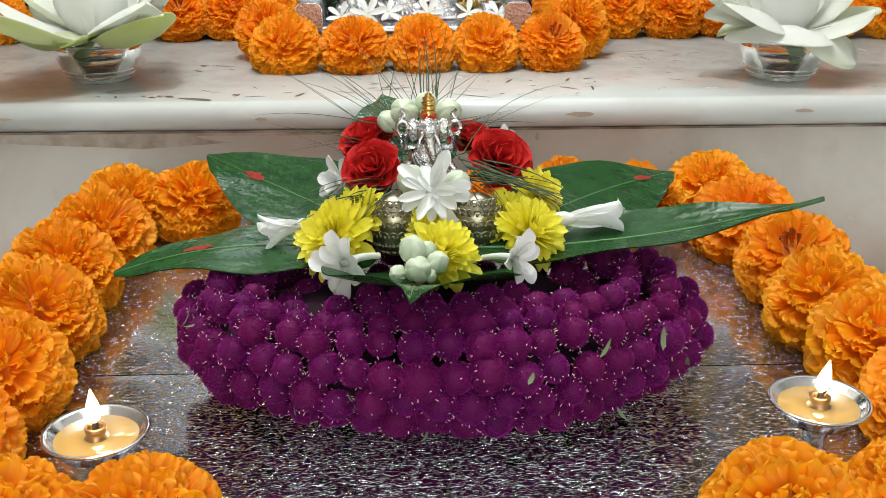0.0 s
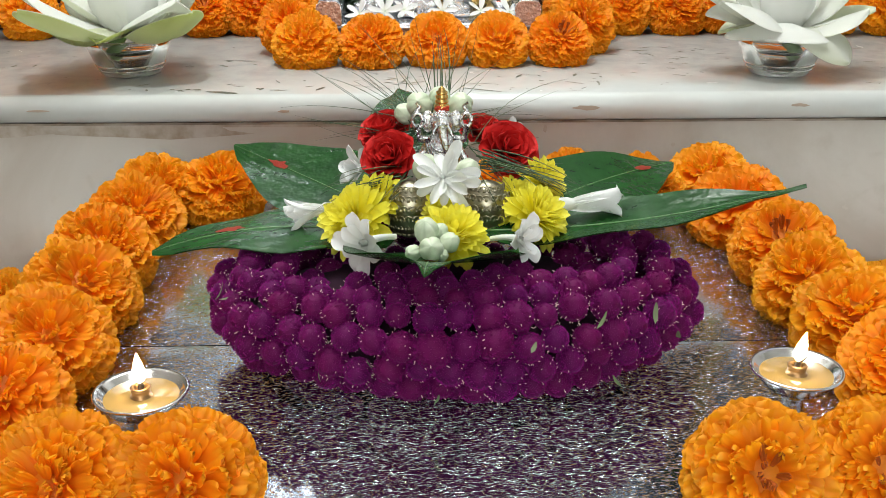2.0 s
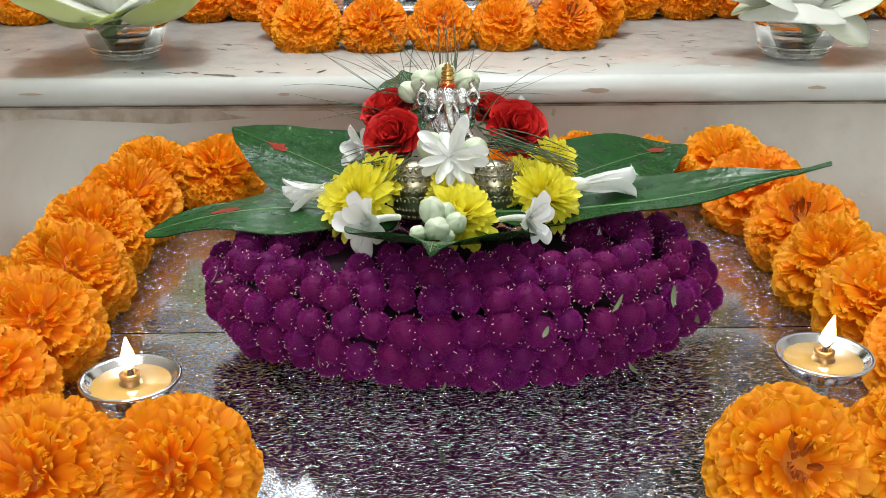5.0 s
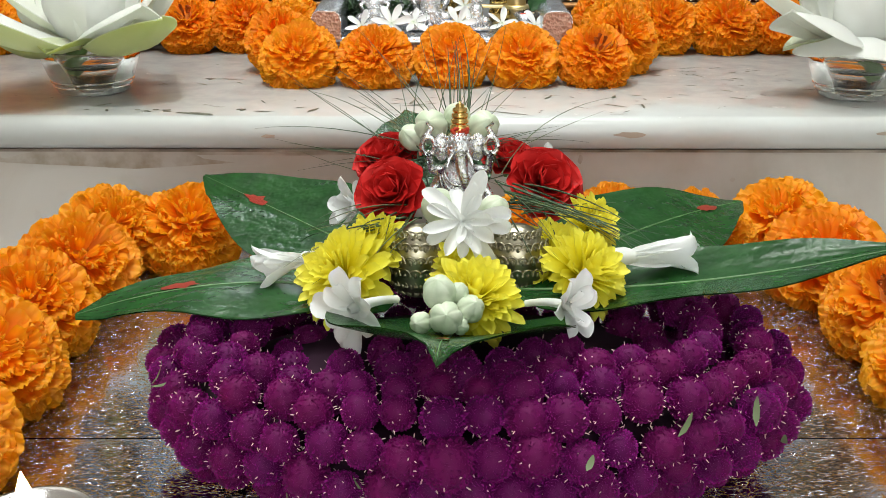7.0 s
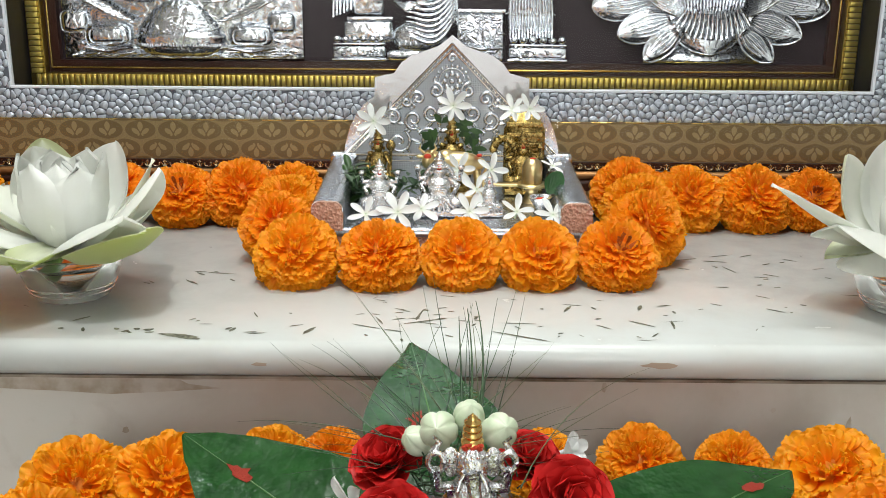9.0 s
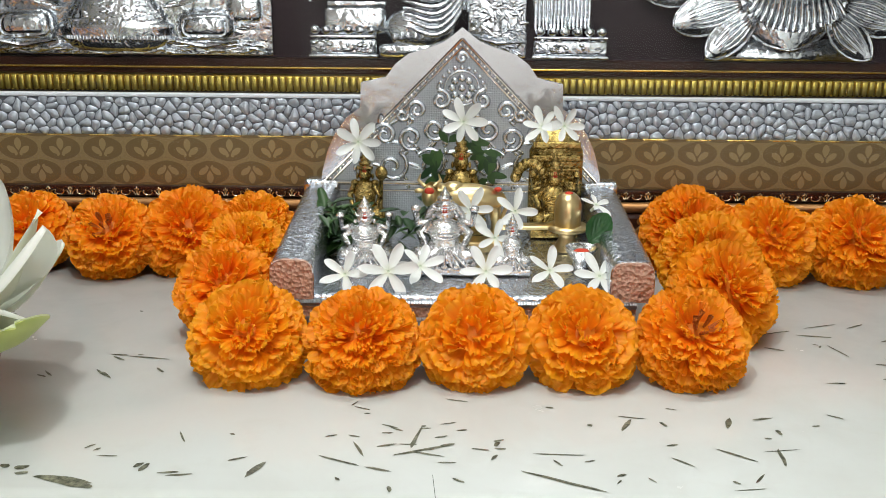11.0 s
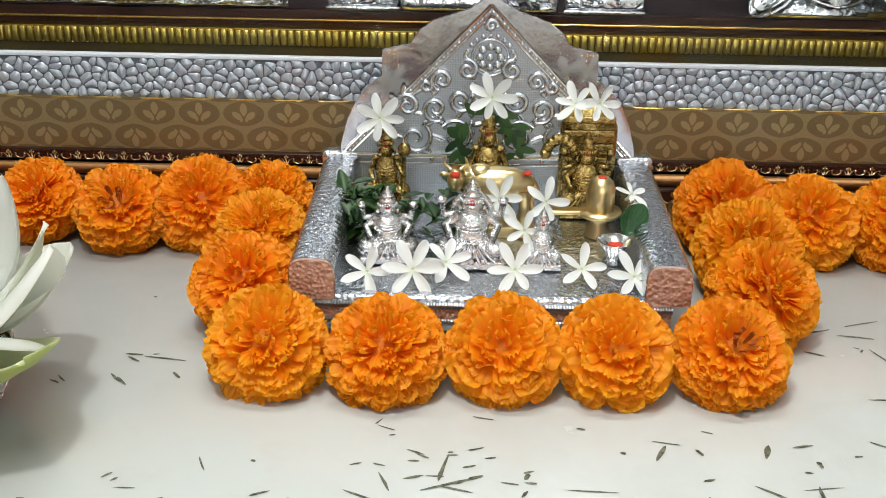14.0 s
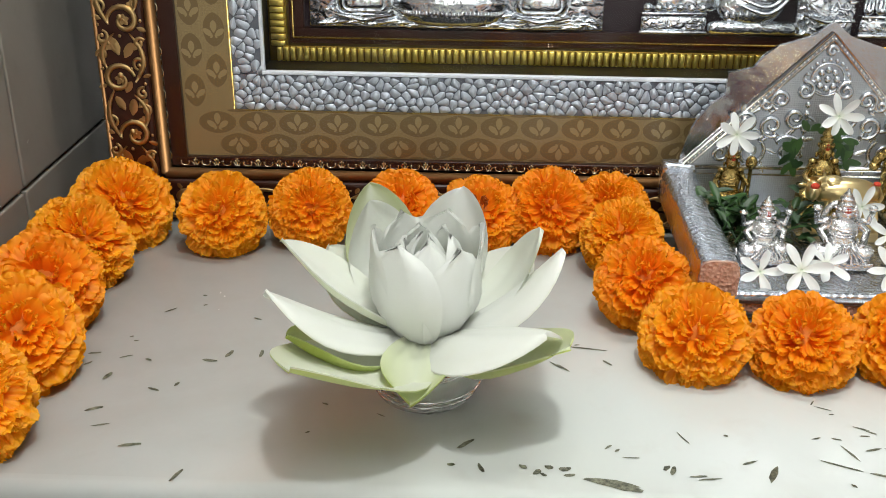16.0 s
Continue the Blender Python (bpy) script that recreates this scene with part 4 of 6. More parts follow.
for i in range(30):
    o = Vector((r.uniform(-0.02, 0.03), r.uniform(0.575, 0.60), r.uniform(0.085, 0.10)))
    t = Vector((r.uniform(-0.10, 0.10), r.uniform(0.58, 0.66), r.uniform(0.078, 0.125)))
    blade(o, t, (r.gauss(0, 0.006), r.gauss(0, 0.006), r.uniform(0.0, 0.014)), 0.0004)
tagged(part("grass_blades", mb, GRASS), "fine dark green grass blades fanning out behind the idol", "grass", kind="stuff")

# ---- silver idol on the leaves ----
RED = mat("red_powder_mark", (0.55, 0.05, 0.02), 0.85)
CROWN = mat("gilded_crown", (0.85, 0.55, 0.18), 0.2, 1.0)


def figure(name, x, y, z0, h, w, material, label, crown=None, halo=0.0, mark=True, arms=True, turn=0.0, extra=None):
    """A plain seated figure: plinth, folded knees, trunk, head, cap and raised arms in one mesh."""
    mb = MB()
    mb.add(*block(-w * 0.62, w * 0.62, -w * 0.42, w * 0.42, 0, h * 0.10, h * 0.02))
    mb.add(*ellipsoid((0, -w * 0.05, h * 0.20), (w * 0.60, w * 0.42, h * 0.13), 9, 16))
    for s in (-1, 1):
        mb.add(*ellipsoid((s * w * 0.40, -w * 0.16, h * 0.22), (w * 0.27, w * 0.30, h * 0.10), 8, 12))
        if arms == "down":
            mb.add(*tube([(s * w * 0.26, 0, h * 0.58), (s * w * 0.44, -w * 0.04, h * 0.44), (s * w * 0.34, -w * 0.22, h * 0.30)], [w * 0.11, w * 0.09, w * 0.07], 8))
            mb.add(*ellipsoid((s * w * 0.33, -w * 0.26, h * 0.28), (w * 0.08, w * 0.08, h * 0.035), 6, 8))
            mb.add(*ellipsoid((s * w * 0.29, -w * 0.02, h * 0.585), (w * 0.13, w * 0.12, h * 0.035), 6, 9))
        elif arms:
            mb.add(*tube([(s * w * 0.24, 0, h * 0.56), (s * w * 0.48, -w * 0.08, h * 0.46), (s * w * 0.36, -w * 0.30, h * 0.33)], [w * 0.10, w * 0.085, w * 0.075], 8))
            mb.add(*tube([(s * w * 0.24, w * 0.04, h * 0.57), (s * w * 0.52, w * 0.05, h * 0.55), (s * w * 0.56, 0, h * 0.70)], [w * 0.09, w * 0.075, w * 0.07], 8))
            mb.add(*ellipsoid((s * w * 0.56, 0, h * 0.74), (w * 0.10, w * 0.09, h * 0.045), 7, 9))
    mb.add(*lathe([(w * 0.40, h * 0.22), (w * 0.30, h * 0.36), (w * 0.34, h * 0.50), (w * 0.26, h * 0.58), (w * 0.10, h * 0.62)], 16, 0.75))
    for k in range(3):
        ring_z = h * (0.46 + 0.04 * k)
        mb.add(*tube([(w * (0.30 - 0.03 * k) * math.cos(a), -w * 0.24 * abs(math.sin(a)) - w * 0.02, ring_z - h * 0.05 * abs(math.sin(a))) for a in [math.pi * i / 10 for i in range(11)]], w * 0.030, 5))
    for k in range(16):
        a = 2 * math.pi * k / 16
        mb.add(*ellipsoid((w * 0.60 * math.cos(a), w * 0.42 * math.sin(a), h * 0.105), (w * 0.085, w * 0.075, h * 0.040), 5, 7))
    for k in range(13):
        a = math.pi * (1 + k / 12)
        mb.add(*ellipsoid((w * 0.36 * math.cos(a), w * 0.30 * math.sin(a), h * 0.325 - h * 0.03 * abs(math.sin(a))), (w * 0.035,) * 3, 4, 6))
        mb.add(*ellipsoid((w * 0.20 * math.cos(a), w * 0.21 * math.sin(a), h * 0.575 - h * 0.06 * abs(math.sin(a))), (w * 0.028,) * 3, 4, 6))
        mb.add(*ellipsoid((w * 0.21 * math.cos(a), w * 0.21 * math.sin(a), h * 0.755), (w * 0.030, w * 0.030, h * 0.022), 4, 6))
    for k in range(7):
        q = -1 + 2 * k / 6
        mb.add(*tube([(w * 0.10 * q, -w * 0.36, h * 0.30), (w * 0.30 * q, -w * 0.50, h * 0.20), (w * 0.42 * q, -w * 0.44, h * 0.11)], w * 0.028, 5))
    for s in (-1, 1):
        mb.add(*ellipsoid((s * w * 0.22, -w * 0.02, h * 0.655), (w * 0.045, w * 0.045, h * 0.035), 5, 7))
        mb.add(*ellipsoid((s * w * 0.075, -w * 0.20, h * 0.690), (w * 0.022, w * 0.015, h * 0.008), 4, 6))
    mb.add(*ellipsoid((0, -w * 0.22, h * 0.665), (w * 0.030, w * 0.035, h * 0.022), 5, 6))
    mb.add(*ellipsoid((0, -w * 0.02, h * 0.68), (w * 0.19, w * 0.19, h * 0.095), 10, 14))
    mi = 1 if crown else 0
    v, f = lathe([(w * 0.20, h * 0.735), (w * 0.22, h * 0.765), (w * 0.14, h * 0.78), (w * 0.18, h * 0.80), (w * 0.18, h * 0.825), (w * 0.11, h * 0.84), (w * 0.15, h * 0.86), (w * 0.14, h * 0.885), (w * 0.08, h * 0.90), (w * 0.10, h * 0.92), (w * 0.05, h * 0.95), (w * 0.02, h)], 14)
    mb.add(v, f, None, None, mi)
    if halo:
        pts = [(halo * math.cos(a), w * 0.22, h * 0.52 + halo * 1.15 * math.sin(a)) for a in [math.pi * (-0.15 + 1.3 * i / 20) for i in range(21)]]
        mb.add(*tube(pts, w * 0.07, 6))
    if mark:
        mb.add(*ellipsoid((0, -w * 0.175, h * 0.745), (w * 0.075, w * 0.05, h * 0.034), 6, 8), None, None, 2)
    if extra:
        for v, f in extra:
            mb.add(np.array(v) - np.array((x, y, z0)), f)
    ob = part(name, mb, [material, crown or material, RED], at=pose(x, y, z0, 0, 0, turn))
    return tagged(ob, label, "figurine")


mb = MB()
mb.add(*ellipsoid((0, 0.002, 0.022), (0.0120, 0.0085, 0.0120), 12, 18))
mb.add(*ellipsoid((0, -0.001, 0.008), (0.0165, 0.0125, 0.0080), 10, 18))
mb.add(*ellipsoid((0, -0.002, 0.0385), (0.0072, 0.0068, 0.0075), 12, 16))
mb.add(*tube([(0, -0.008, 0.037), (0.001, -0.0115, 0.032), (0.003, -0.012, 0.026), (0.0055, -0.011, 0.0225), (0.008, -0.010, 0.0235)], [0.0034, 0.0028, 0.0023, 0.0019, 0.0015], 9))
for s in (-1, 1):
    mb.add(*ellipsoid((s * 0.0088, 0.0005, 0.0385), (0.0042, 0.0013, 0.0056), 8, 12))
    mb.add(*tube([(s * 0.008, 0, 0.029), (s * 0.0140, -0.001, 0.030), (s * 0.0155, -0.002, 0.0370)], [0.0026, 0.0023, 0.0020], 8))
    mb.add(*tube([(s * 0.0150 + 0.0032 * math.cos(a), -0.002, 0.0395 + 0.0036 * math.sin(a)) for a in [2 * math.pi * i / 14 for i in range(15)]], 0.0013, 6))
    mb.add(*tube([(s * 0.0165, -0.001, 0.0420), (s * 0.0135, -0.001, 0.0465), (s * 0.0160, -0.001, 0.0485)], [0.0016, 0.0014, 0.0007], 6))
    mb.add(*tube([(s * 0.009, -0.002, 0.027), (s * 0.0150, -0.006, 0.020), (s * 0.0105, -0.0105, 0.017)], [0.0026, 0.0023, 0.0022], 8))
    mb.add(*ellipsoid((s * 0.0040, -0.0082, 0.0385), (0.0008, 0.0008, 0.0008), 4, 6))
for k in range(3):
    q = 0.0075 + 0.0012 * k
    mb.add(*tube([(q * math.cos(a), -0.0065 - 0.0020 * math.sin(a), 0.031 - (0.006 + 0.003 * k) * math.sin(a)) for a in [math.pi * i / 12 for i in range(13)]], 0.0007, 5))
mb.v = [q * np.array((1.0, 1.0, 1.24)) for q in mb.v]
for s in (-1, 1):
    mb.add(*tube([(s * 0.0035, -0.0085, 0.047), (s * 0.0052, -0.0110, 0.0445), (s * 0.0060, -0.0125, 0.0415)], [0.0011, 0.0010, 0.0004], 6))
for k in range(11):
    q = math.pi * k / 10
    mb.add(*ellipsoid((0.0072 * math.cos(q), -0.0058 * math.sin(q) - 0.001, 0.0532), (0.0009, 0.0009, 0.0012), 5, 6))
    mb.add(*ellipsoid((0.0105 * math.cos(q), -0.0080 * math.sin(q), 0.0330 - 0.006 * math.sin(q)), (0.0011, 0.0011, 0.0011), 5, 6))
    mb.add(*ellipsoid((0.0150 * math.cos(q), -0.0115 * math.sin(q) - 0.001, 0.0130), (0.0014, 0.0014, 0.0016), 5, 6))
v, f = lathe([(0.0082, 0.0430), (0.0086, 0.0450), (0.0066, 0.0458), (0.0072, 0.0470), (0.0074, 0.0500), (0.0060, 0.0508), (0.0052, 0.0514), (0.0066, 0.0522), (0.0066, 0.0538), (0.0048, 0.0546), (0.0062, 0.0556), (0.0062, 0.0572), (0.0044, 0.0580), (0.0056, 0.0590), (0.0054, 0.0606), (0.0030, 0.0614), (0.0034, 0.0626), (0.0012, 0.0640), (0.0003, 0.0650)], 20)
mb.add([(0.64 * q[0], 0.64 * q[1], 0.0530 + 0.80 * (q[2] - 0.0435)) for q in v], f, None, None, 1)
for k in range(9):
    mb.add(*ellipsoid((0.0036 * math.cos(k * 0.7 + 2.6), -0.0046, 0.0562 + 0.0008 * (k % 3)), (0.0012, 0.0007, 0.0010), 4, 6), None, None, 2)
tagged(part("idol", mb, [SILVER, CROWN, RED], at=pose(0.009, 0.575, 0.062)), "small silver seated idol with a gilded stepped cap among flowers", "idol")
# patterned silver skirt of woven scales on both sides
pedestal = thing("silver_pedestal", "pair of old silver scale-patterned bowls below the idol", "pedestal")
OLD_SILVER = mat("warm_old_silver", (0.38, 0.35, 0.26), 0.30, 1.0)
for s in (-1, 1):
    mb = MB()
    px, py, pz = 0.012 + s * 0.0225, 0.528, 0.069
    mb.add(*ellipsoid((px, py, pz), (0.0155, 0.013, 0.0175), 12, 20))
    for i in range(6):
        for j in range(9):
            a, e = radians(-165 + 18 * j + 9 * (i % 2)), radians(-50 + 20 * i)
            d = Vector((math.cos(a) * math.cos(e), math.sin(a) * math.cos(e), math.sin(e)))
            side = Vector((-math.sin(a), math.cos(a), 0))
            c = Vector((px + 0.0155 * d.x, py + 0.013 * d.y, pz + 0.0175 * d.z))
            mb.add(*tube([c + side * 0.0026 * math.cos(u) + Vector((0, 0, 0.0028 * math.sin(u))) for u in [math.pi * k / 6 for k in range(7)]], 0.00055, 5))
            mb.add(*ellipsoid(tuple(c), (0.0010, 0.0010, 0.0013), 4, 6))
    part("bowl", mb, OLD_SILVER, pedestal)


# ---- small oil lamps ----
def oil_lamp(x, y, lean):
    lamp = thing("oil_lamp", "small polished silver oil lamp with a burning wick", "lamp", at=pose(x, y, 0.0), group="oil lamps")
    cup = [(0.0005, 0.022), (0.008, 0.022), (0.0155, 0.026), (0.0195, 0.0315), (0.0218, 0.0335), (0.0222, 0.0345), (0.0214, 0.0350), (0.0196, 0.0340), (0.0150, 0.0292), (0.0060, 0.0268), (0.0005, 0.0265)]
    part("bowl", MB().add(*lathe(cup, 40)), SILVER_SMOOTH, lamp)
    foot = [(0.0005, 0.0002), (0.0135, 0.0002), (0.0138, 0.0015), (0.0100, 0.0040), (0.0060, 0.0085), (0.0050, 0.013), (0.0056, 0.019), (0.0085, 0.0225), (0.0005, 0.0225)]
    part("foot", MB().add(*lathe(foot, 28)), SILVER_SMOOTH, lamp)
    part("oil", MB().add(*lathe([(0.0005, 0.0316), (0.0185, 0.0316), (0.0188, 0.0313), (0.0175, 0.0300), (0.0005, 0.0298)], 32)), OIL, lamp, "golden oil")
    holder = [(0.0042, 0.0300), (0.0052, 0.0302), (0.0052, 0.0318), (0.0042, 0.0325), (0.0044, 0.0345), (0.0048, 0.0362), (0.0040, 0.0366), (0.0028, 0.0360), (0.0026, 0.0330), (0.0005, 0.0330)]
    part("wick_holder", MB().add(*lathe(holder, 20)), HOLDER, lamp, "small brass wick holder")
    part("wick", MB().add(*tube([(0, 0, 0.0335), (0.0004, 0, 0.0375), (0.0012 * lean, 0.0003, 0.0405)], [0.0017, 0.0014, 0.0006], 7)), WICK, lamp, "charred cotton wick")
    fl = []
    for q, z in ((0.0008, 0.0385), (0.0022, 0.0400), (0.0030, 0.0422), (0.0029, 0.0447), (0.0021, 0.0478), (0.0011, 0.0508), (0.0002, 0.0536)):
        fl.append((q, z))
    v, f = lathe(fl, 12)
    v = [(a + lean * 0.05 * (c - 0.0385), b, c) for a, b, c in v]
    part("flame", MB().add(v, f), FLAME, lamp, "small yellow-white flame")


SILVER_SMOOTH = mat("smooth_silver", (0.86, 0.84, 0.82), 0.16, 1.0)
BRASS_SMOOTH = mat("smooth_brass", (0.80, 0.62, 0.32), 0.30, 1.0)
HOLDER = mat("brown_brass", (0.42, 0.25, 0.11), 0.35, 0.9)
oil_lamp(-0.134, 0.376, 0.0)
oil_lamp(0.177, 0.391, 3.0)


# ---- lotus blossoms in glass bowls ----
def lotus_petal(fl, tip, W, bulge, cup, gi, go, name="petal"):
    """A boat-shaped petal from the flower's heart to a tip; gi and go: how green its inner and outer face is."""
    tip = Vector(tip)
    h = Vector((tip.x, tip.y, 0))
    out = h.normalized()
    base = out * 0.007 + Vector((0, 0, -0.002))
    d = tip - base
    L = d.length
    up = (Vector((0, 0, 1)) * Vector((d.x, d.y)).length / L - out * d.z / L).normalized()
    side = d.normalized().cross(up)
    nu, nv = 14, 15
    top, low, ui, uo = [], [], [], []
    for i in range(nu):
        s = math.sin(math.pi / 2 * i / (nu - 1))
        w = (0.34 + 0.66 * math.sin(math.pi / 2 * s / 0.55)) if s < 0.55 else max(0.0, 1 - ((s - 0.55) / 0.45) ** 2.1) ** 0.78
        for j in range(nv):
            q = 2 * j / (nv - 1) - 1
            p = base + d * s - up * (bulge * L * math.sin(math.pi * s ** 0.85)) + side * (W * w * q * (1 - 0.12 * cup * q * q)) + up * (cup * W * w * abs(q) ** 2.2)
            p += up * (0.0022 * math.sin(6 * s + 2.6 * q + 40 * tip.x) * q * q * s + 0.0006 * math.sin(11 * q + 30 * tip.y) * (1 - s * s))
            top.append(tuple(p))
            low.append(tuple(p - up * 0.0008))
            ui.append((s, min(1, gi * (0.4 + 0.9 * abs(q) * s))))
            uo.append((s, min(1, go * (0.55 + 0.6 * s))))
    f = grid_faces(nu, nv)
    k = len(top)
    mb = MB().add(top + low, [tuple(reversed(a)) for a in f] + [tuple(i + k for i in a) for a in f], None, ui + uo)
    return part(name, mb, LOTUS, fl)


def heart_petal(fl, az, span, R, H, tip_r):
    """A petal wrapped on the egg-shaped closed heart."""
    nu, nv = 12, 9
    top, low = [], []
    for i in range(nu):
        s = i / (nu - 1)
        rr = R * (0.45 + 0.55 * math.sin(math.pi / 2 * min(1, s / 0.5))) if s < 0.5 else R * (1 - (1 - tip_r) * ((s - 0.5) / 0.5) ** 1.8)
        w = 1.0 if s < 0.5 else max(0.0, 1 - ((s - 0.5) / 0.5) ** 2.8) ** 0.65
        for j in range(nv):
            q = 2 * j / (nv - 1) - 1
            a = az + span * w * q
            hh = H * s - H * 0.03 * q * q
            rr_w = 0.0009 * math.sin(5 * q + 7 * s + 9 * az)
            top.append(((rr + rr_w) * math.cos(a), (rr + rr_w) * math.sin(a), hh - 0.004))
            low.append(((rr + rr_w - 0.0010) * math.cos(a), (rr + rr_w - 0.0010) * math.sin(a), hh - 0.004))
    f = grid_faces(nu, nv)
    k = len(top)
    mb = MB().add(top + low, f + [tuple(i + k for i in reversed(a)) for a in f], None, [(0.5, 0.02)] * (2 * k))
    part("inner_petal", mb, LOTUS, fl)


def lotus(x, y, petals, stem_at, label, hearts):
    bowl = thing("glass_bowl", "small clear glass bowl half full of water on white marble", "bowl", at=pose(x, y, LEDGE_Z), group="glass bowls")
    prof = [(0.0005, 0.0004), (0.0245, 0.0004), (0.0268, 0.002), (0.0285, 0.006), (0.0330, 0.016), (0.0365, 0.026), (0.037, 0.033), (0.0362, 0.0338), (0.0352, 0.033), (0.0345, 0.026), (0.0312, 0.016), (0.0268, 0.008), (0.0005, 0.0065)]
    part("bowl_wall", MB().add(*lathe(prof, 48)), GLASS, bowl)
    wprof = [(0.0005, 0.0068), (0.0266, 0.0083), (0.0310, 0.0161), (0.0326, 0.0205), (0.0005, 0.0205)]
    part("water", MB().add(*lathe(wprof, 40)), WATER, bowl, "clear water")
    for rz in (0.006, 0.010):
        rr = 0.0285 if rz < 0.008 else 0.0305
        part("glass_rib", MB().add(*tube([(rr * math.cos(a), rr * math.sin(a), rz) for a in [2 * math.pi * i / 40 for i in range(41)]], 0.0008, 5)), GLASS, bowl)
    fl = thing("lotus_blossom", label, "flower", at=pose(x, y, LEDGE_Z + 0.040), group="lotus blossoms")
    for q in petals:
        lotus_petal(fl, *q)
    for q in hearts:
        heart_petal(fl, *q)
    st = MB().add(*tube([(0, 0, 0.006), (stem_at[0] * 0.6, stem_at[1] * 0.6, -0.012), (stem_at[0], stem_at[1], -0.030)], [0.0068, 0.0066, 0.0066], 14))
    part("stem", st, STEM, fl, "cut green stem")
    return fl


HEART = [(radians(a), sp, R, H, t) for a, sp, R, H, t in ((-128, 1.0, 0.0295, 0.068, 0.60), (-38, 0.85, 0.0285, 0.063, 0.80), (45, 1.0, 0.0280, 0.066, 0.60), (135, 1.0, 0.0280, 0.066, 0.60), (-80, 0.55, 0.0260, 0.061, 0.80), (-18, 0.55, 0.0235, 0.067, 0.80), (-165, 0.7, 0.024, 0.067, 0.65), (80, 0.9, 0.023, 0.069, 0.55), (-50, 0.5, 0.0190, 0.066, 0.85), (10, 0.6, 0.0185, 0.063, 0.75), (-110, 0.6, 0.0190, 0.068, 0.65), (170, 0.7, 0.018, 0.065, 0.6))]
OPEN_HEART = [(radians(a), sp, R, H, t) for a, sp, R, H, t in ((-122, 0.88, 0.0300, 0.063, 0.82), (-44, 0.82, 0.0290, 0.060, 0.86), (-175, 0.80, 0.0300, 0.066, 0.95), (8, 0.78, 0.0300, 0.066, 1.00), (65, 0.85, 0.0280, 0.066, 0.92), (125, 0.85, 0.0280, 0.065, 0.92),
    (-85, 0.80, 0.0240, 0.062, 0.58), (-15, 0.80, 0.0230, 0.062, 0.58), (-150, 0.80, 0.0230, 0.062, 0.58), (45, 0.85, 0.0220, 0.062, 0.58), (110, 0.85, 0.0220, 0.062, 0.58), (-60, 1.05, 0.0170, 0.061, 0.15), (60, 1.05, 0.0170, 0.061, 0.15), (180, 1.05, 0.0170, 0.062, 0.15))]
lotus(-0.267, 0.883, (
    ((-0.0765, -0.002, 0.052), 0.020, 0.07, 0.45, 0.10, 0.35), ((-0.077, -0.046, 0.044), 0.023, 0.05, -0.30, 0.02, 0.10), ((-0.068, -0.046, 0.018), 0.026, 0.22, 0.45, 0.75, 0.95),
    ((-0.057, -0.098, 0.030), 0.040, 0.12, 0.18, 0.22, 0.75), ((-0.004, -0.0800, 0.002), 0.019, -0.02, 0.30, 0.60, 0.95), ((0.060, -0.064, 0.034), 0.032, -0.02, -0.40, 0.03, 0.10),
    ((0.0725, -0.058, 0.024), 0.034, 0.18, 0.30, 0.50, 0.85), ((0.0705, -0.012, 0.055), 0.024, 0.06, -0.35, 0.02, 0.10), ((0.060, 0.010, 0.057), 0.024, 0.20, 0.30, 0.12, 0.25),
    ((0.018, 0.064, 0.059), 0.024, 0.26, 0.70, 0.02, 0.10), ((-0.036, 0.062, 0.060), 0.026, 0.26, 0.50, 0.45, 0.95), ((-0.034, 0.040, 0.058), 0.026, 0.30, 0.60, 0.02, 0.10),
    ((0.056, 0.046, 0.030), 0.027, 0.18, 0.35, 0.05, 0.30), ((-0.058, 0.040, 0.030), 0.026, 0.18, 0.35, 0.05, 0.35), ((-0.004, 0.074, 0.036), 0.028, 0.20, 0.35, 0.05, 0.30)),
    (-0.016, -0.012), "open white lotus blossom with green outer petals in a glass bowl", OPEN_HEART)
lotus(0.316, 0.868, (
    ((-0.105, -0.018, 0.052), 0.022, 0.05, 0.30, 0.05, 0.15), ((-0.056, 0.006, -0.006), 0.027, -0.10, 0.25, 0.35, 0.50), ((-0.067, -0.034, 0.028), 0.036, -0.10, -0.40, 0.02, 0.06),
    ((-0.028, -0.055, -0.002), 0.042, -0.20, -0.25, 0.02, 0.06), ((0.045, -0.045, -0.022), 0.037, -0.22, -0.20, 0.22, 0.30), ((0.064, -0.024, 0.020), 0.028, 0.02, -0.30, 0.06, 0.20),
    ((0.082, 0.004, 0.016), 0.029, 0.06, 0.30, 0.35, 0.55), ((0.066, 0.022, 0.048), 0.026, 0.15, 0.30, 0.05, 0.25), ((0.028, 0.046, 0.062), 0.026, 0.22, 0.45, 0.02, 0.20),
    ((-0.002, 0.052, 0.070), 0.025, 0.24, 0.50, 0.02, 0.10), ((-0.036, 0.040, 0.060), 0.026, 0.22, 0.40, 0.05, 0.30), ((0.0, 0.070, 0.034), 0.028, 0.18, 0.35, 0.05, 0.35)),
    (0.012, -0.016), "open white lotus blossom with drooping pale petals in a glass bowl", [(a + 0.8, b, c * 0.82, h * 0.88, d) for a, b, c, h, d in HEART])

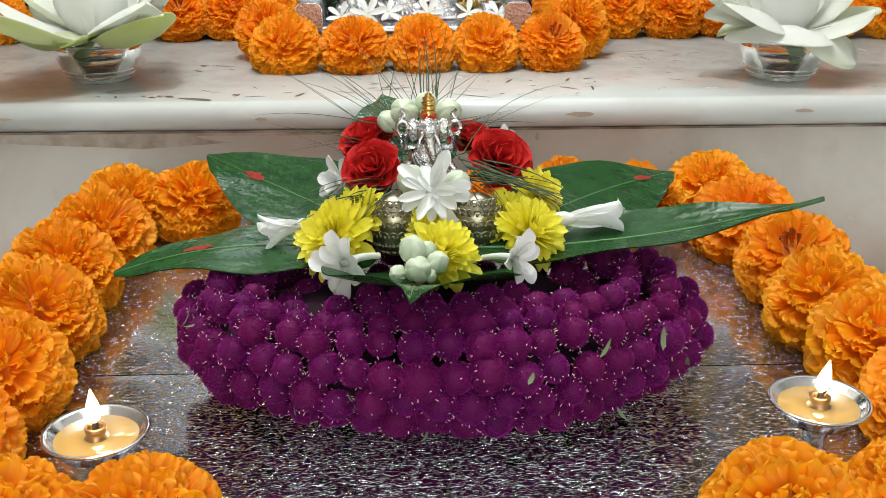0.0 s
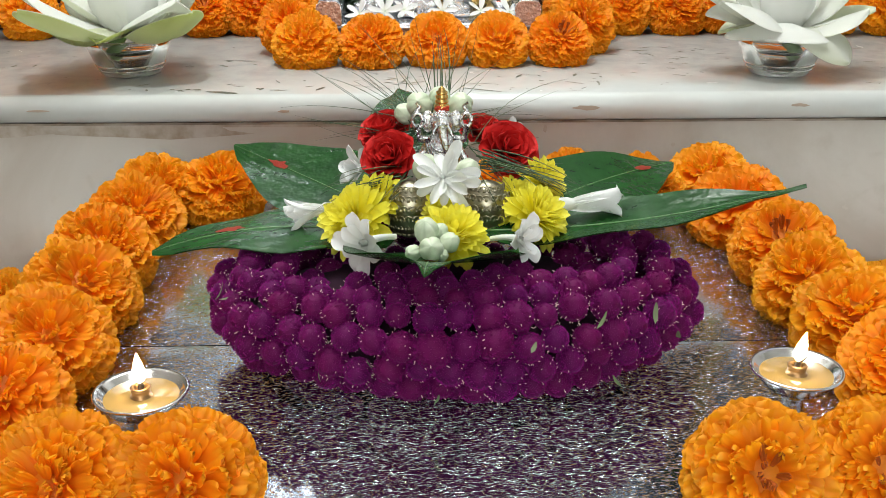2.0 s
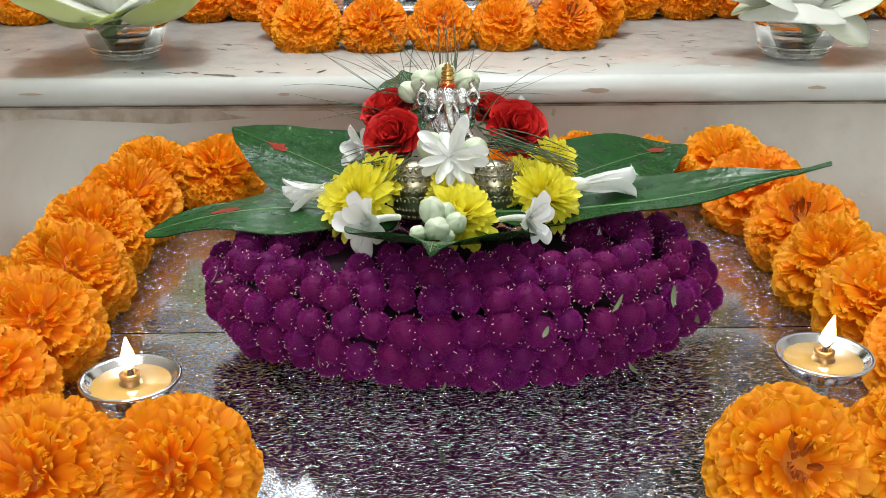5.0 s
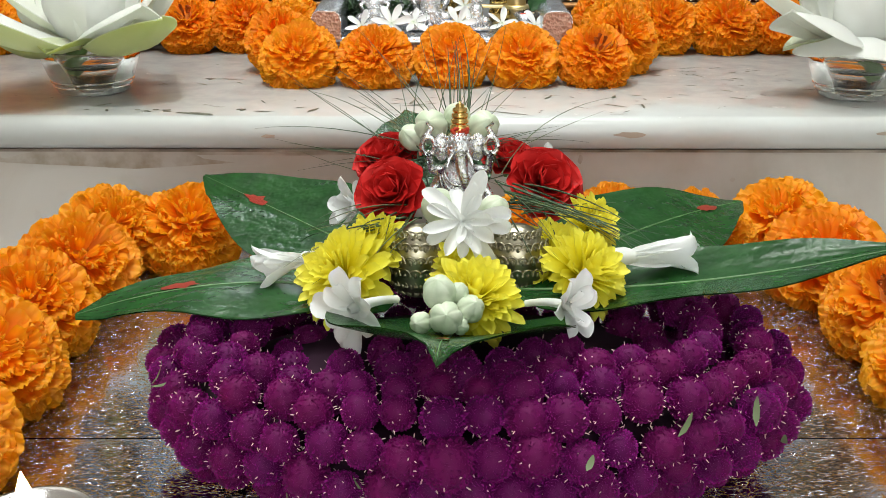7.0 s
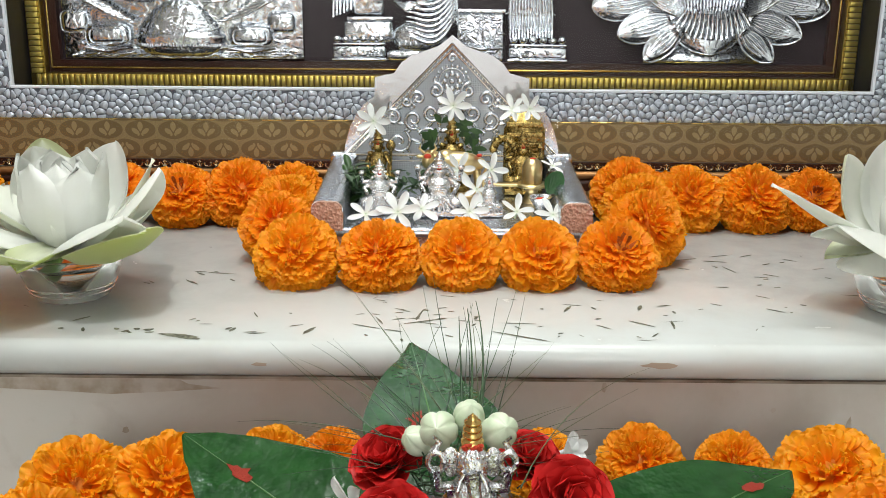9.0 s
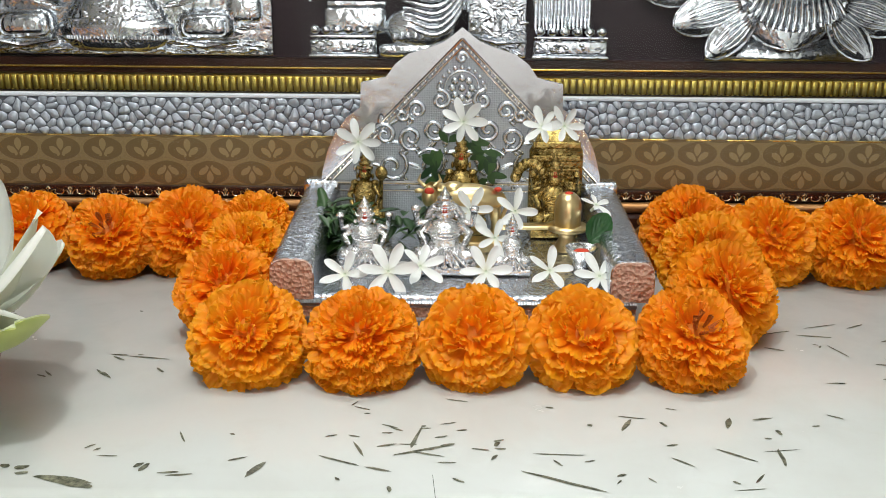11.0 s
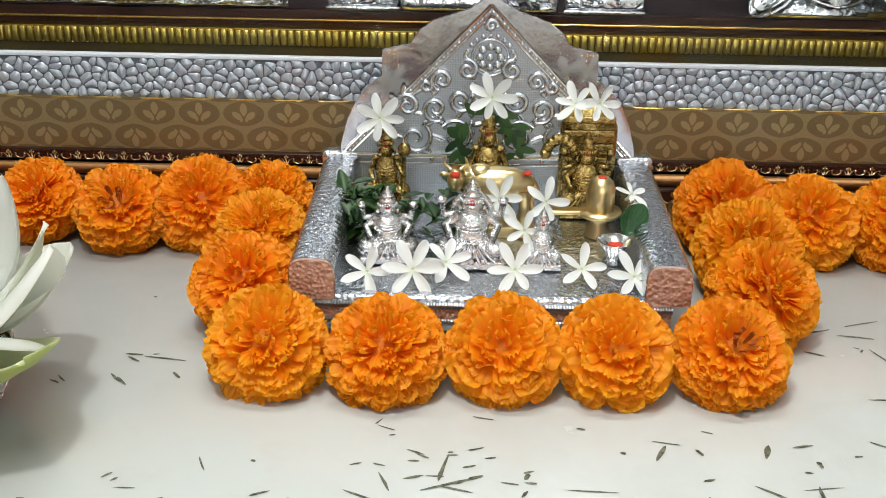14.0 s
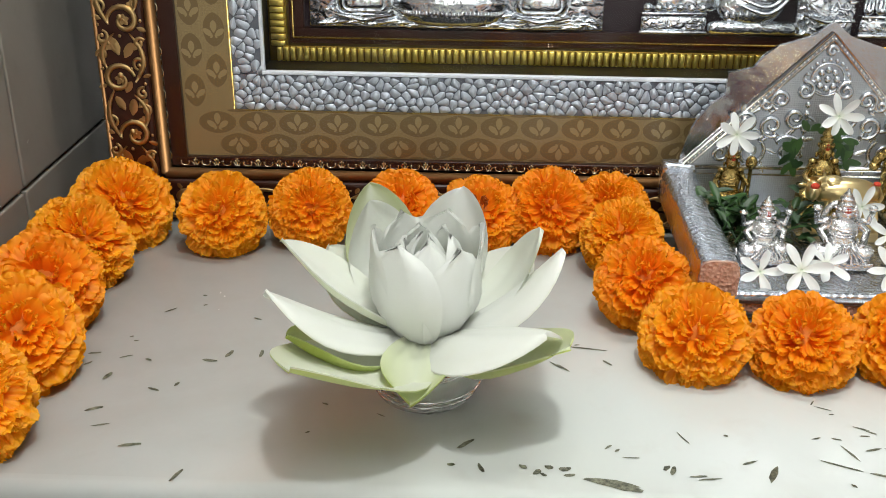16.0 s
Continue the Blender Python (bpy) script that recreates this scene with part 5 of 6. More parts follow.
# ---- silver throne ----
TX = 0.002
throne = thing("silver_throne", "small embossed silver throne with a stepped pointed back on marble", "throne")
SEAT = 0.109
box("base", (TX - 0.098, TX + 0.098, 0.952, 1.100, LEDGE_Z + 0.010, SEAT), EMBOSS, throne, bev=0.003)
for sx in (-1, 1):
    for yy in (0.965, 1.085):
        part("foot", MB().add(*lathe([(0.0005, 0), (0.008, 0), (0.009, 0.004), (0.007, 0.0115), (0.0005, 0.0115)], 16)), CHASED, throne, at=pose(TX + sx * 0.085, yy, LEDGE_Z))
for z, b in ((SEAT - 0.004, 0.0022), (SEAT - 0.014, 0.0022)):
    part("rim_bead", MB().add(*tube([(TX - 0.098, 0.950, z), (TX + 0.098, 0.950, z)], b, 8)), CHASED, throne)
part("copper_band", MB().add(*block(TX - 0.098, TX + 0.098, 0.9495, 0.953, SEAT - 0.0125, SEAT - 0.0060, 0.0005)), COPPER, throne, "reddish copper band", smooth=False)
for sx in (-1, 1):
    cx = TX + sx * 0.0955
    arm = MB()
    pr = [(math.copysign(abs(math.cos(a)) ** 0.6, math.cos(a)), 0.85 * math.sin(a) ** 0.6) for a in [math.pi * i / 16 for i in range(17)]] + [(-1, -1.1), (1, -1.1)]
    kk = len(pr)
    vs = []
    for yy, zz, rr in ((0.952, 0.120, 0.0125), (1.10, 0.1265, 0.0125)):
        vs += [(cx + rr * a, yy, zz + rr * b) for a, b in pr]
    arm.add(vs, [(i, (i + 1) % kk, (i + 1) % kk + kk, i + kk) for i in range(kk)] + [tuple(range(kk - 1, -1, -1)), tuple(range(kk, 2 * kk))])
    a_ob = part("armrest", arm, EMBOSS, throne, smooth=False)
    cap = MB()
    cap.add([(cx + 0.0118 * a, 0.9505, 0.120 + 0.0118 * b) for a, b in pr] + [(cx + 0.0118 * a, 0.953, 0.120 + 0.0118 * b) for a, b in pr], [tuple(range(kk - 1, -1, -1))] + [(i, (i + 1) % kk, (i + 1) % kk + kk, i + kk) for i in range(kk)])
    cap_ob = part("armrest_cap", cap, COPPER, a_ob, "embossed copper end cap", smooth=False)
    part("back_knob", MB().add(*block(cx - 0.0125, cx + 0.0125, 1.094, 1.108, 0.112, 0.1405, 0.003)), EMBOSS, a_ob, smooth=False)
half = [(0.0, 0.2435), (0.012, 0.234), (0.026, 0.229), (0.036, 0.226), (0.045, 0.219), (0.051, 0.2105), (0.068, 0.2065), (0.0685, 0.190), (0.078, 0.183), (0.086, 0.172), (0.0915, 0.160), (0.0955, 0.145), (0.097, 0.128), (0.097, SEAT)]
outline = [(TX - a, b) for a, b in half[::-1]] + [(TX + a, b) for a, b in half[1:]]
back = part("back_panel", MB().add(*prism(outline, 1.100, 1.104)), PLAIN_SILVER, throne, "plain polished silver back with a stepped outline", smooth=False)
tri = [(TX - 0.093, 0.140), (TX, 0.236), (TX + 0.093, 0.140)]
part("embossed_field", MB().add(*prism([(TX - 0.092, SEAT), *tri, (TX + 0.092, SEAT)], 1.0975, 1.1002)), CHASED, back, "dotted embossed field", smooth=False)
mb = MB()
for a, b in ((tri[0], tri[1]), (tri[1], tri[2])):
    for o in (0.0, 0.0050):
        mb.add(*tube([(a[0], 1.0972, a[1] - o), (b[0], 1.0972, b[1] - o)], 0.0010, 6))
    for i in range(40):
        s = (i + 0.5) / 40
        mb.add(*ellipsoid((a[0] + (b[0] - a[0]) * s, 1.0972, a[1] + (b[1] - a[1]) * s - 0.0025), (0.0011, 0.0010, 0.0011), 5, 6))
mb.add(*tube([(TX - 0.093, 1.0965, 0.1385), (TX + 0.093, 1.0965, 0.1385)], 0.0020, 8))
mb.add(*tube([(TX - 0.093, 1.0970, 0.133), (TX + 0.093, 1.0970, 0.133)], 0.0010, 6))
part("beaded_border", mb, SILVER_SMOOTH, back)


def spiral(cx, cz, r0, turns, start, hand):
    pts = []
    for i in range(26):
        s = i / 25
        a = start + hand * s * turns * 2 * math.pi
        q = r0 * (1 - 0.85 * s)
        pts.append((cx + q * math.cos(a), 1.0968, cz + q * math.sin(a)))
    return tube(pts, [0.0020 * (0.55 + 0.45 * math.sin(math.pi * (i + 4) / 29)) for i in range(26)], 7)


mb = MB()
for s in (-1, 1):
    for cx, cz, q, st in ((0.020, 0.152, 0.0100, 0.6), (0.047, 0.150, 0.0100, 2.0), (0.034, 0.170, 0.0080, 4.0), (0.068, 0.149, 0.0070, 1.0), (0.052, 0.172, 0.0070, 0.2), (0.018, 0.176, 0.0075, 3.0), (0.030, 0.189, 0.0065, 5.0), (0.014, 0.196, 0.0060, 1.2), (0.040, 0.1855, 0.004, 2.0)):
        mb.add(*spiral(TX + s * cx, cz, q * 1.12, 1.45, st if s > 0 else math.pi - st, s))
        for k in range(3):
            v, f, uv = petal(q * 1.0, q * 0.30, 6, 5, 0.5, cup=-0.7, point=True)
            a = st + 0.9 * k
            m = Matrix.Translation((TX + s * (cx + q * 1.05 * math.cos(a)), 1.0966, cz + q * 1.05 * math.sin(a))) @ Matrix.Rotation(math.pi / 2, 4, "X") @ Matrix.Rotation((a + 0.6) if s > 0 else math.pi - a - 0.6, 4, "Z")
            mb.add(v, f, m)
for i in range(8):
    a = 2 * math.pi * i / 8
    mb.add(*ellipsoid((TX + 0.0066 * math.cos(a), 1.0970, 0.2040 + 0.0066 * math.sin(a)), (0.0027, 0.0013, 0.0027), 6, 8))
mb.add(*ellipsoid((TX, 1.0970, 0.2040), (0.0027, 0.0014, 0.0027), 6, 8))
mb.add(*tube([(TX + 0.0115 * math.cos(a), 1.0970, 0.2040 + 0.0115 * math.sin(a)) for a in [2 * math.pi * i / 30 for i in range(31)]], 0.0009, 6))
for i in range(13):
    a = math.pi * (-0.1 + 1.2 * i / 12)
    mb.add(*ellipsoid((TX + 0.0148 * math.cos(a), 1.0970, 0.2030 + 0.0148 * math.sin(a)), (0.0017, 0.0010, 0.0017), 5, 7))
mb.add(*spiral(TX, 0.224, 0.004, 1.2, 0, 1))
for s in (-1, 1):
    for i in range(9):
        mb.add(*ellipsoid((TX + s * 0.0105, 1.0970, 0.142 + i * 0.0062), (0.0024, 0.0011, 0.0026), 5, 7))
tagged(part("embossed_scroll", mb, mat("embossed_silver_scroll", (0.62, 0.65, 0.69), 0.27, 1.0), back, "raised silver scrollwork"), kind="stuff")

# ---- figurines ----
mace = [tube([(TX - 0.0535, 1.066, SEAT + 0.008), (TX - 0.0525, 1.068, SEAT + 0.040)], 0.0014, 8), ellipsoid((TX - 0.0525, 1.068, SEAT + 0.043), (0.0042, 0.0040, 0.0050), 8, 12),
        ellipsoid((TX - 0.0535, 1.066, SEAT + 0.009), (0.0030, 0.0030, 0.0034), 7, 10), tube([(TX - 0.058, 1.072, SEAT + 0.034), (TX - 0.0525, 1.066, SEAT + 0.026)], 0.0016, 7)]
figure("figurine", TX - 0.064, 1.076, SEAT + 0.001, 0.058, 0.023, BRASS, "small brass standing figurine with a mace on the throne", mark=True, arms="down", extra=mace)
figure("figurine", TX, 1.078, SEAT + 0.001, 0.070, 0.026, BRASS, "small brass seated figurine above a cow on the throne", mark=True, arms="down")
pan = [(-0.018, 0), (-0.018, 0.055), (-0.012, 0.066), (0, 0.070), (0.012, 0.066), (0.018, 0.055), (0.018, 0)]
more = [prism([(TX + 0.064 + a, SEAT + b) for a, b in pan], 1.087, 1.090)]
for i in range(6):
    more.append(block(TX + 0.048, TX + 0.080, 1.0845, 1.0875, SEAT + 0.012 + 0.009 * i, SEAT + 0.0165 + 0.009 * i, 0.0008))
for i in range(9):
    a = math.pi * (0.1 + 0.8 * i / 8)
    more.append(ellipsoid((TX + 0.046 + 0.010 * math.cos(a), 1.080, SEAT + 0.034 + 0.014 * math.sin(a)), (0.004, 0.003, 0.004), 5, 7))
figure("figurine", TX + 0.062, 1.073, SEAT + 0.001, 0.056, 0.026, BRASS, "brass figurine before an arched brass panel with raised bars", mark=True, extra=more)
# brass cow
mb = MB()
cx, cy, cz = 0.007, 1.040, SEAT + 0.004
mb.add(*ellipsoid((cx, cy, cz + 0.029), (0.023, 0.0095, 0.0105), 12, 18))
mb.add(*ellipsoid((cx - 0.010, cy, cz + 0.036), (0.008, 0.006, 0.005), 8, 10))
mb.add(*tube([(cx - 0.016, cy, cz + 0.033), (cx - 0.022, cy - 0.002, cz + 0.036), (cx - 0.024, cy - 0.005, cz + 0.037)], [0.006, 0.0052, 0.0048], 10))
mb.add(*ellipsoid((cx - 0.025, cy - 0.008, cz + 0.033), (0.0050, 0.0050, 0.0070), 9, 12))
for sx in (-1, 1):
    mb.add(*tube([(cx - 0.025 + sx * 0.003, cy - 0.006, cz + 0.039), (cx - 0.025 + sx * 0.007, cy - 0.006, cz + 0.043), (cx - 0.025 + sx * 0.0055, cy - 0.006, cz + 0.047)], [0.0013, 0.0011, 0.0004], 6))
    mb.add(*ellipsoid((cx - 0.025 + sx * 0.0065, cy - 0.006, cz + 0.036), (0.0035, 0.001, 0.0017), 5, 7))
    for lx in (-0.014, 0.016):
        mb.add(*tube([(cx + lx, cy + sx * 0.0045, cz + 0.026), (cx + lx + 0.001, cy + sx * 0.0045, cz + 0.013), (cx + lx, cy + sx * 0.0045, cz + 0.001)], [0.0040, 0.0026, 0.0028], 8))
mb.add(*tube([(cx + 0.020, cy, cz + 0.033), (cx + 0.0245, cy, cz + 0.026), (cx + 0.021, cy - 0.001, cz + 0.018), (cx + 0.0225, cy - 0.001, cz + 0.010)], [0.0018, 0.0014, 0.0014, 0.002], 7))
mb.add(*block(cx - 0.022, cx + 0.024, cy - 0.008, cy + 0.008, cz - 0.004, cz + 0.003, 0.001))
mb.add(*ellipsoid((cx - 0.025, cy - 0.011, cz + 0.037), (0.0032, 0.0020, 0.0025), 6, 8), None, None, 1)
mb.add(*ellipsoid((cx + 0.018, cy - 0.004, cz + 0.037), (0.0025, 0.0030, 0.0014), 6, 8), None, None, 1)
tagged(part("cow_figurine", mb, [BRASS_SMOOTH, RED]), "small smooth brass cow with red marks on the throne", "figurine")
# brass dome on a spouted stand
mb = MB()
mb.add(*lathe([(0.0005, 0.038), (0.0040, 0.0375), (0.0072, 0.0345), (0.0085, 0.030), (0.0086, 0.018), (0.0080, 0.0165)], 22))
mb.add(*lathe([(0.0005, 0.0165), (0.0130, 0.0165), (0.0136, 0.0150), (0.0125, 0.0135), (0.006, 0.0125), (0.005, 0.008), (0.0085, 0.001), (0.0085, 0), (0.0005, 0)], 22))
mb.add(*block(-0.034, -0.008, -0.0045, 0.0045, 0.0140, 0.0166, 0.001))
mb.add(*ellipsoid((0, -0.001, 0.0375), (0.003, 0.003, 0.001), 5, 8), None, None, 1)
tagged(part("brass_dome_stand", mb, [BRASS_SMOOTH, RED], at=pose(TX + 0.068, 1.040, SEAT + 0.0005)), "smooth brass dome on a spouted brass stand", "figurine")
figure("figurine", TX - 0.058, 1.000, SEAT + 0.001, 0.044, 0.026, SILVER, "small silver seated figurine with raised arms and a red mark", turn=4)
figure("figurine", TX - 0.010, 0.997, SEAT + 0.001, 0.051, 0.031, SILVER, "silver seated figurine with a tall cap on a plinth", crown=None, halo=0.011)
figure("figurine", TX + 0.030, 0.993, SEAT + 0.001, 0.036, 0.018, SILVER, "tiny silver seated figurine with a red mark", arms=False)
part_dish = MB().add(*lathe([(0.0005, 0.0), (0.006, 0.0), (0.004, 0.004), (0.010, 0.013), (0.0105, 0.0138), (0.0095, 0.0136), (0.0005, 0.006)], 20)).add(*ellipsoid((0, -0.004, 0.0125), (0.005, 0.003, 0.0015), 5, 8), None, None, 1)
tagged(part("small_cup", part_dish, [SILVER_SMOOTH, RED], at=pose(TX + 0.072, 1.000, SEAT + 0.001)), "tiny silver cup with red powder", "cup")


# ---- white star blossoms and herbs on the throne ----
STAR = [petal_mesh(WHITE, 0.12, L=1.0, W=0.185, nu=9, nv=7, peak=0.64, cup=0.3, curl=c, base=0.22, twist=t) for c, t in ((-0.16, 0.25), (0.02, 0.15), (0.12, 0.3))]


def star_flower(x, y, z, axis, R=0.0135, num=6, roll=0.0):
    r = random.Random(int(abs(x) * 1e5 + z * 1e4))
    rows = []
    for i in range(num):
        q = R * 1.03 * r.uniform(0.85, 1.10)
        rows.append((STAR[r.randrange(3)], Matrix.Rotation(roll + 2 * math.pi * i / num + r.uniform(-0.1, 0.1), 4, "Z") @ Matrix.Rotation(-0.12 + r.uniform(-0.2, 0.15), 4, "Y") @ Matrix.Diagonal((q, q, q, 1))))
    ob = bloom("star_jasmine", "white star-shaped jasmine blossom laid on the throne", "flower", "jasmine blossoms on the throne", Matrix.Translation((x, y, z)) @ turn_to(axis, roll), rows, WHITE)
    mb = MB().add(*tube([(0, 0, 0.0004), (0, 0.0006, -R * 0.35), (0, 0.001, -R * 0.6)], [0.0009, 0.0008, 0.0009], 6))
    part("flower_tube", mb, BUD, ob, "pale green flower tube")
    return ob


for q in ((-0.065, 1.062, 0.174, (0, -1, 0.15), 0.0150, 7), (0.003, 1.066, 0.187, (0.05, -1, 0.25), 0.0150, 7), (0.054, 1.066, 0.184, (-0.3, -0.8, 0.5), 0.0140, 6), (0.068, 1.064, 0.185, (0.3, -0.9, 0.4), 0.0140, 6),
          (-0.065, 0.966, 0.1165, (-0.1, -0.75, 0.7), 0.0150, 5), (-0.040, 0.966, 0.1185, (0, -0.8, 0.65), 0.0170, 6), (-0.022, 0.976, 0.1185, (0.2, -0.6, 0.75), 0.0150, 6), (0.016, 0.968, 0.1185, (0, -0.75, 0.7), 0.0160, 6),
          (0.053, 0.972, 0.1180, (0.1, -0.6, 0.8), 0.0155, 5), (0.081, 0.966, 0.1170, (0, -0.7, 0.7), 0.0155, 6), (0.008, 1.012, 0.143, (0, -0.9, 0.3), 0.0150, 6), (0.034, 1.006, 0.144, (0.2, -0.9, 0.4), 0.0130, 5), (0.022, 0.996, 0.130, (-0.1, -0.9, 0.4), 0.0130, 5), (0.084, 1.015, 0.146, (0.3, -0.4, 0.8), 0.010, 5)):
    star_flower(*q)
mb = MB()
r = random.Random(12)
for i in range(150):
    right = r.random() < 0.33
    c = Vector((r.gauss(TX - 0.030, 0.010) if right else r.gauss(TX - 0.072, 0.009), r.gauss(1.035, 0.012), SEAT + abs(r.gauss(0.012, 0.008)) + 0.002))
    v, f, uv = petal(r.uniform(0.009, 0.017), r.uniform(0.0022, 0.0042), 6, 5, 0.4, cup=0.5, curl=r.uniform(-0.3, 0.1), point=True)
    mb.add(v, f, Matrix.Translation(c) @ Matrix.Rotation(r.uniform(0, 6.3), 4, "Z") @ Matrix.Rotation(r.uniform(-0.9, 0.3), 4, "Y"), uv)
for i in range(26):
    o = Vector((r.uniform(TX - 0.085, TX - 0.055), r.uniform(1.01, 1.04), SEAT + r.uniform(0.004, 0.03)))
    d = Vector((r.uniform(-0.012, 0.02), r.uniform(-0.012, 0.004), r.uniform(-0.012, 0.012)))
    mb.add(*tube([o, o + d * 0.5 + Vector((0, 0, 0.005)), o + d], 0.0007, 5))
for i in range(34):
    a = r.uniform(-0.4, math.pi + 0.4)
    c = Vector((TX + 0.019 * math.cos(a), 1.090, SEAT + 0.040 + 0.022 * math.sin(a)))
    v, f, uv = petal(r.uniform(0.008, 0.013), 0.0026, 5, 3, 0.4, point=True)
    mb.add(v, f, Matrix.Translation(c) @ Matrix.Rotation(r.uniform(0, 6.3), 4, "Y") @ Matrix.Rotation(1.5, 4, "X"), uv)
tagged(part("herb_sprigs", mb, HERB), "fresh green herb sprigs heaped behind the figurines", "herb", kind="stuff")
lf = MB()
v, f, uv = petal(0.021, 0.0080, 9, 7, 0.42, cup=0.2, curl=0.05, point=True)
lf.add(v, f, None, uv)
tagged(part("small_leaf", lf, LEAF, at=Matrix.Translation((TX + 0.078, 1.004, SEAT + 0.016)) @ Matrix.Rotation(radians(70), 4, "X") @ Matrix.Rotation(radians(60), 4, "Z")), "small dark green leaf standing beside a brass dome", "leaf")

# ---- framed panel behind the throne ----
FX, FY = -0.007, 1.130
TOP = 0.80
panel = thing("framed_panel", "large framed panel with brown and gilt mouldings and silver reliefs", "picture")


def band(name, d0, d1, z0, z1, y0, y1, material, label="", bev=0.0008):
    """A rectangular frame of four bars: half-widths d0 > d1, lower edges z0 < z1. Returns the lower bar."""
    top0, top1 = TOP - (z1 - LEDGE_Z), TOP - (z0 - LEDGE_Z)
    first = part(name, MB().add(*block(FX - d0, FX + d0, y0, y1, z0, z1, bev)), material, panel, label, smooth=False)
    part(name, MB().add(*block(FX - d0, FX + d0, y0, y1, top0, top1, bev)), material, panel, label, smooth=False)
    for s in (-1, 1):
        x0, x1 = sorted((FX + s * d0, FX + s * d1))
        part(name, MB().add(*block(x0, x1, y0, y1, z1 - 0.0004, top0 + 0.0004, bev)), material, panel, label, smooth=False)
    return first


def loop_tube(name, d, z, y, rad, material, label=""):
    zt = TOP - (z - LEDGE_Z)
    for a, b in (((-d, z), (d, z)), ((d, z), (d, zt)), ((d, zt), (-d, zt)), ((-d, zt), (-d, z))):
        part(name, MB().add(*tube([(FX + a[0], y, a[1]), (FX + b[0], y, b[1])], rad, 10)), material, panel, label)


outer = band("outer_moulding", 0.511, 0.474, LEDGE_Z + 0.001, 0.1120, 1.116, 1.160, BROWN, "dark brown lacquered outer moulding", 0.003)
loop_tube("outer_fillet", 0.509, LEDGE_Z + 0.005, 1.117, 0.0018, GOLD_BROWN, "thin copper fillet")
loop_tube("gilt_bead", 0.4700, 0.1158, 1.121, 0.0042, GOLD_BROWN, "gilt brown bead")
band("inner_slip", 0.4665, 0.4545, 0.1195, 0.1270, 1.126, 1.158, BROWN, "dark brown inner slip")
mat_ob = band("brocade_mat", 0.455, 0.4165, 0.1265, 0.1628, 1.131, 1.156, GOLDMAT, "tan brocade mat with a woven ogee pattern", 0)
loop_tube("mat_fillet", 0.4166, 0.1630, 1.1315, 0.0007, GOLD, "thin glittering gilt line")
peb = band("pebble_border", 0.4166, 0.3943, 0.1627, 0.1908, 1.133, 1.137, PEBBLE_GAP, "pearl-silver pebbled border", 0)
band("white_fillet", 0.3945, 0.3920, 0.1905, 0.1932, 1.1315, 1.1366, WHITE_LINE, "thin white fillet")
# the middle of the panel lies at the back of a deep rebate
band("black_rebate", 0.4050, 0.4010, 0.1800, 0.1850, 1.1368, 1.206, BLACK, "black lacquered sides of the deep rebate", 0)
rib = band("ribbed_moulding", 0.4005, 0.3855, 0.1835, 0.1972, 1.197, 1.212, GOLD_DARK, "gilt ribbed moulding")
loop_tube("gilt_line", 0.3825, 0.2020, 1.206, 0.0009, GOLD, "thin gilt line")
band("inner_dark", 0.3858, 0.3740, 0.1969, 0.2090, 1.207, 1.216, BROWN, "dark brown inner rebate")
mb = MB().add(*block(FX - 0.384, FX + 0.384, 1.2145, 1.2255, 0.1990, TOP - 0.122))
part("backing", mb, MAROON, panel, "dark maroon velvet backing", smooth=False)

# ribs and beads of the gilt moulding
mb = MB()
for i in range(146):
    x = FX - 0.395 + 0.790 * (i + 0.5) / 146
    mb.add(*block(x - 0.0021, x + 0.0021, 1.1940, 1.199, 0.1858, 0.1966, 0.0008))
for i in range(220):
    x = FX - 0.395 + 0.790 * (i + 0.5) / 220
    mb.add(*ellipsoid((x, 1.1968, 0.1850), (0.0013, 0.0010, 0.0008), 4, 5))
for s in (-1, 1):
    for i in range(50):
        z = 0.1995 + 0.0053 * i
        mb.add(*block(min(FX + s * 0.3872, FX + s * 0.3985), max(FX + s * 0.3872, FX + s * 0.3985), 1.1940, 1.199, z - 0.0021, z + 0.0021, 0.0006))
tagged(part("moulding_ribs", mb, GOLD_BRIGHT, rib, "bright gilt ribs"), kind="stuff")


# pebbles: clipped cells round jittered points
def cell_polygon(p, others, size):
    poly = [(-size, -size), (size, -size), (size, size), (-size, size)]
    for q in others:
        dx, dy = q[0] - p[0], q[1] - p[1]
        dd = (dx * dx + dy * dy) / 2
        out = []
        for i in range(len(poly)):
            a, b = poly[i], poly[(i + 1) % len(poly)]
            fa, fb = a[0] * dx + a[1] * dy - dd, b[0] * dx + b[1] * dy - dd
            if fa <= 0:
                out.append(a)
            if (fa < 0 < fb) or (fb < 0 < fa):
                t = fa / (fa - fb)
                out.append((a[0] + t * (b[0] - a[0]), a[1] + t * (b[1] - a[1])))
        poly = out
        if len(poly) < 3:
            return []
    return poly


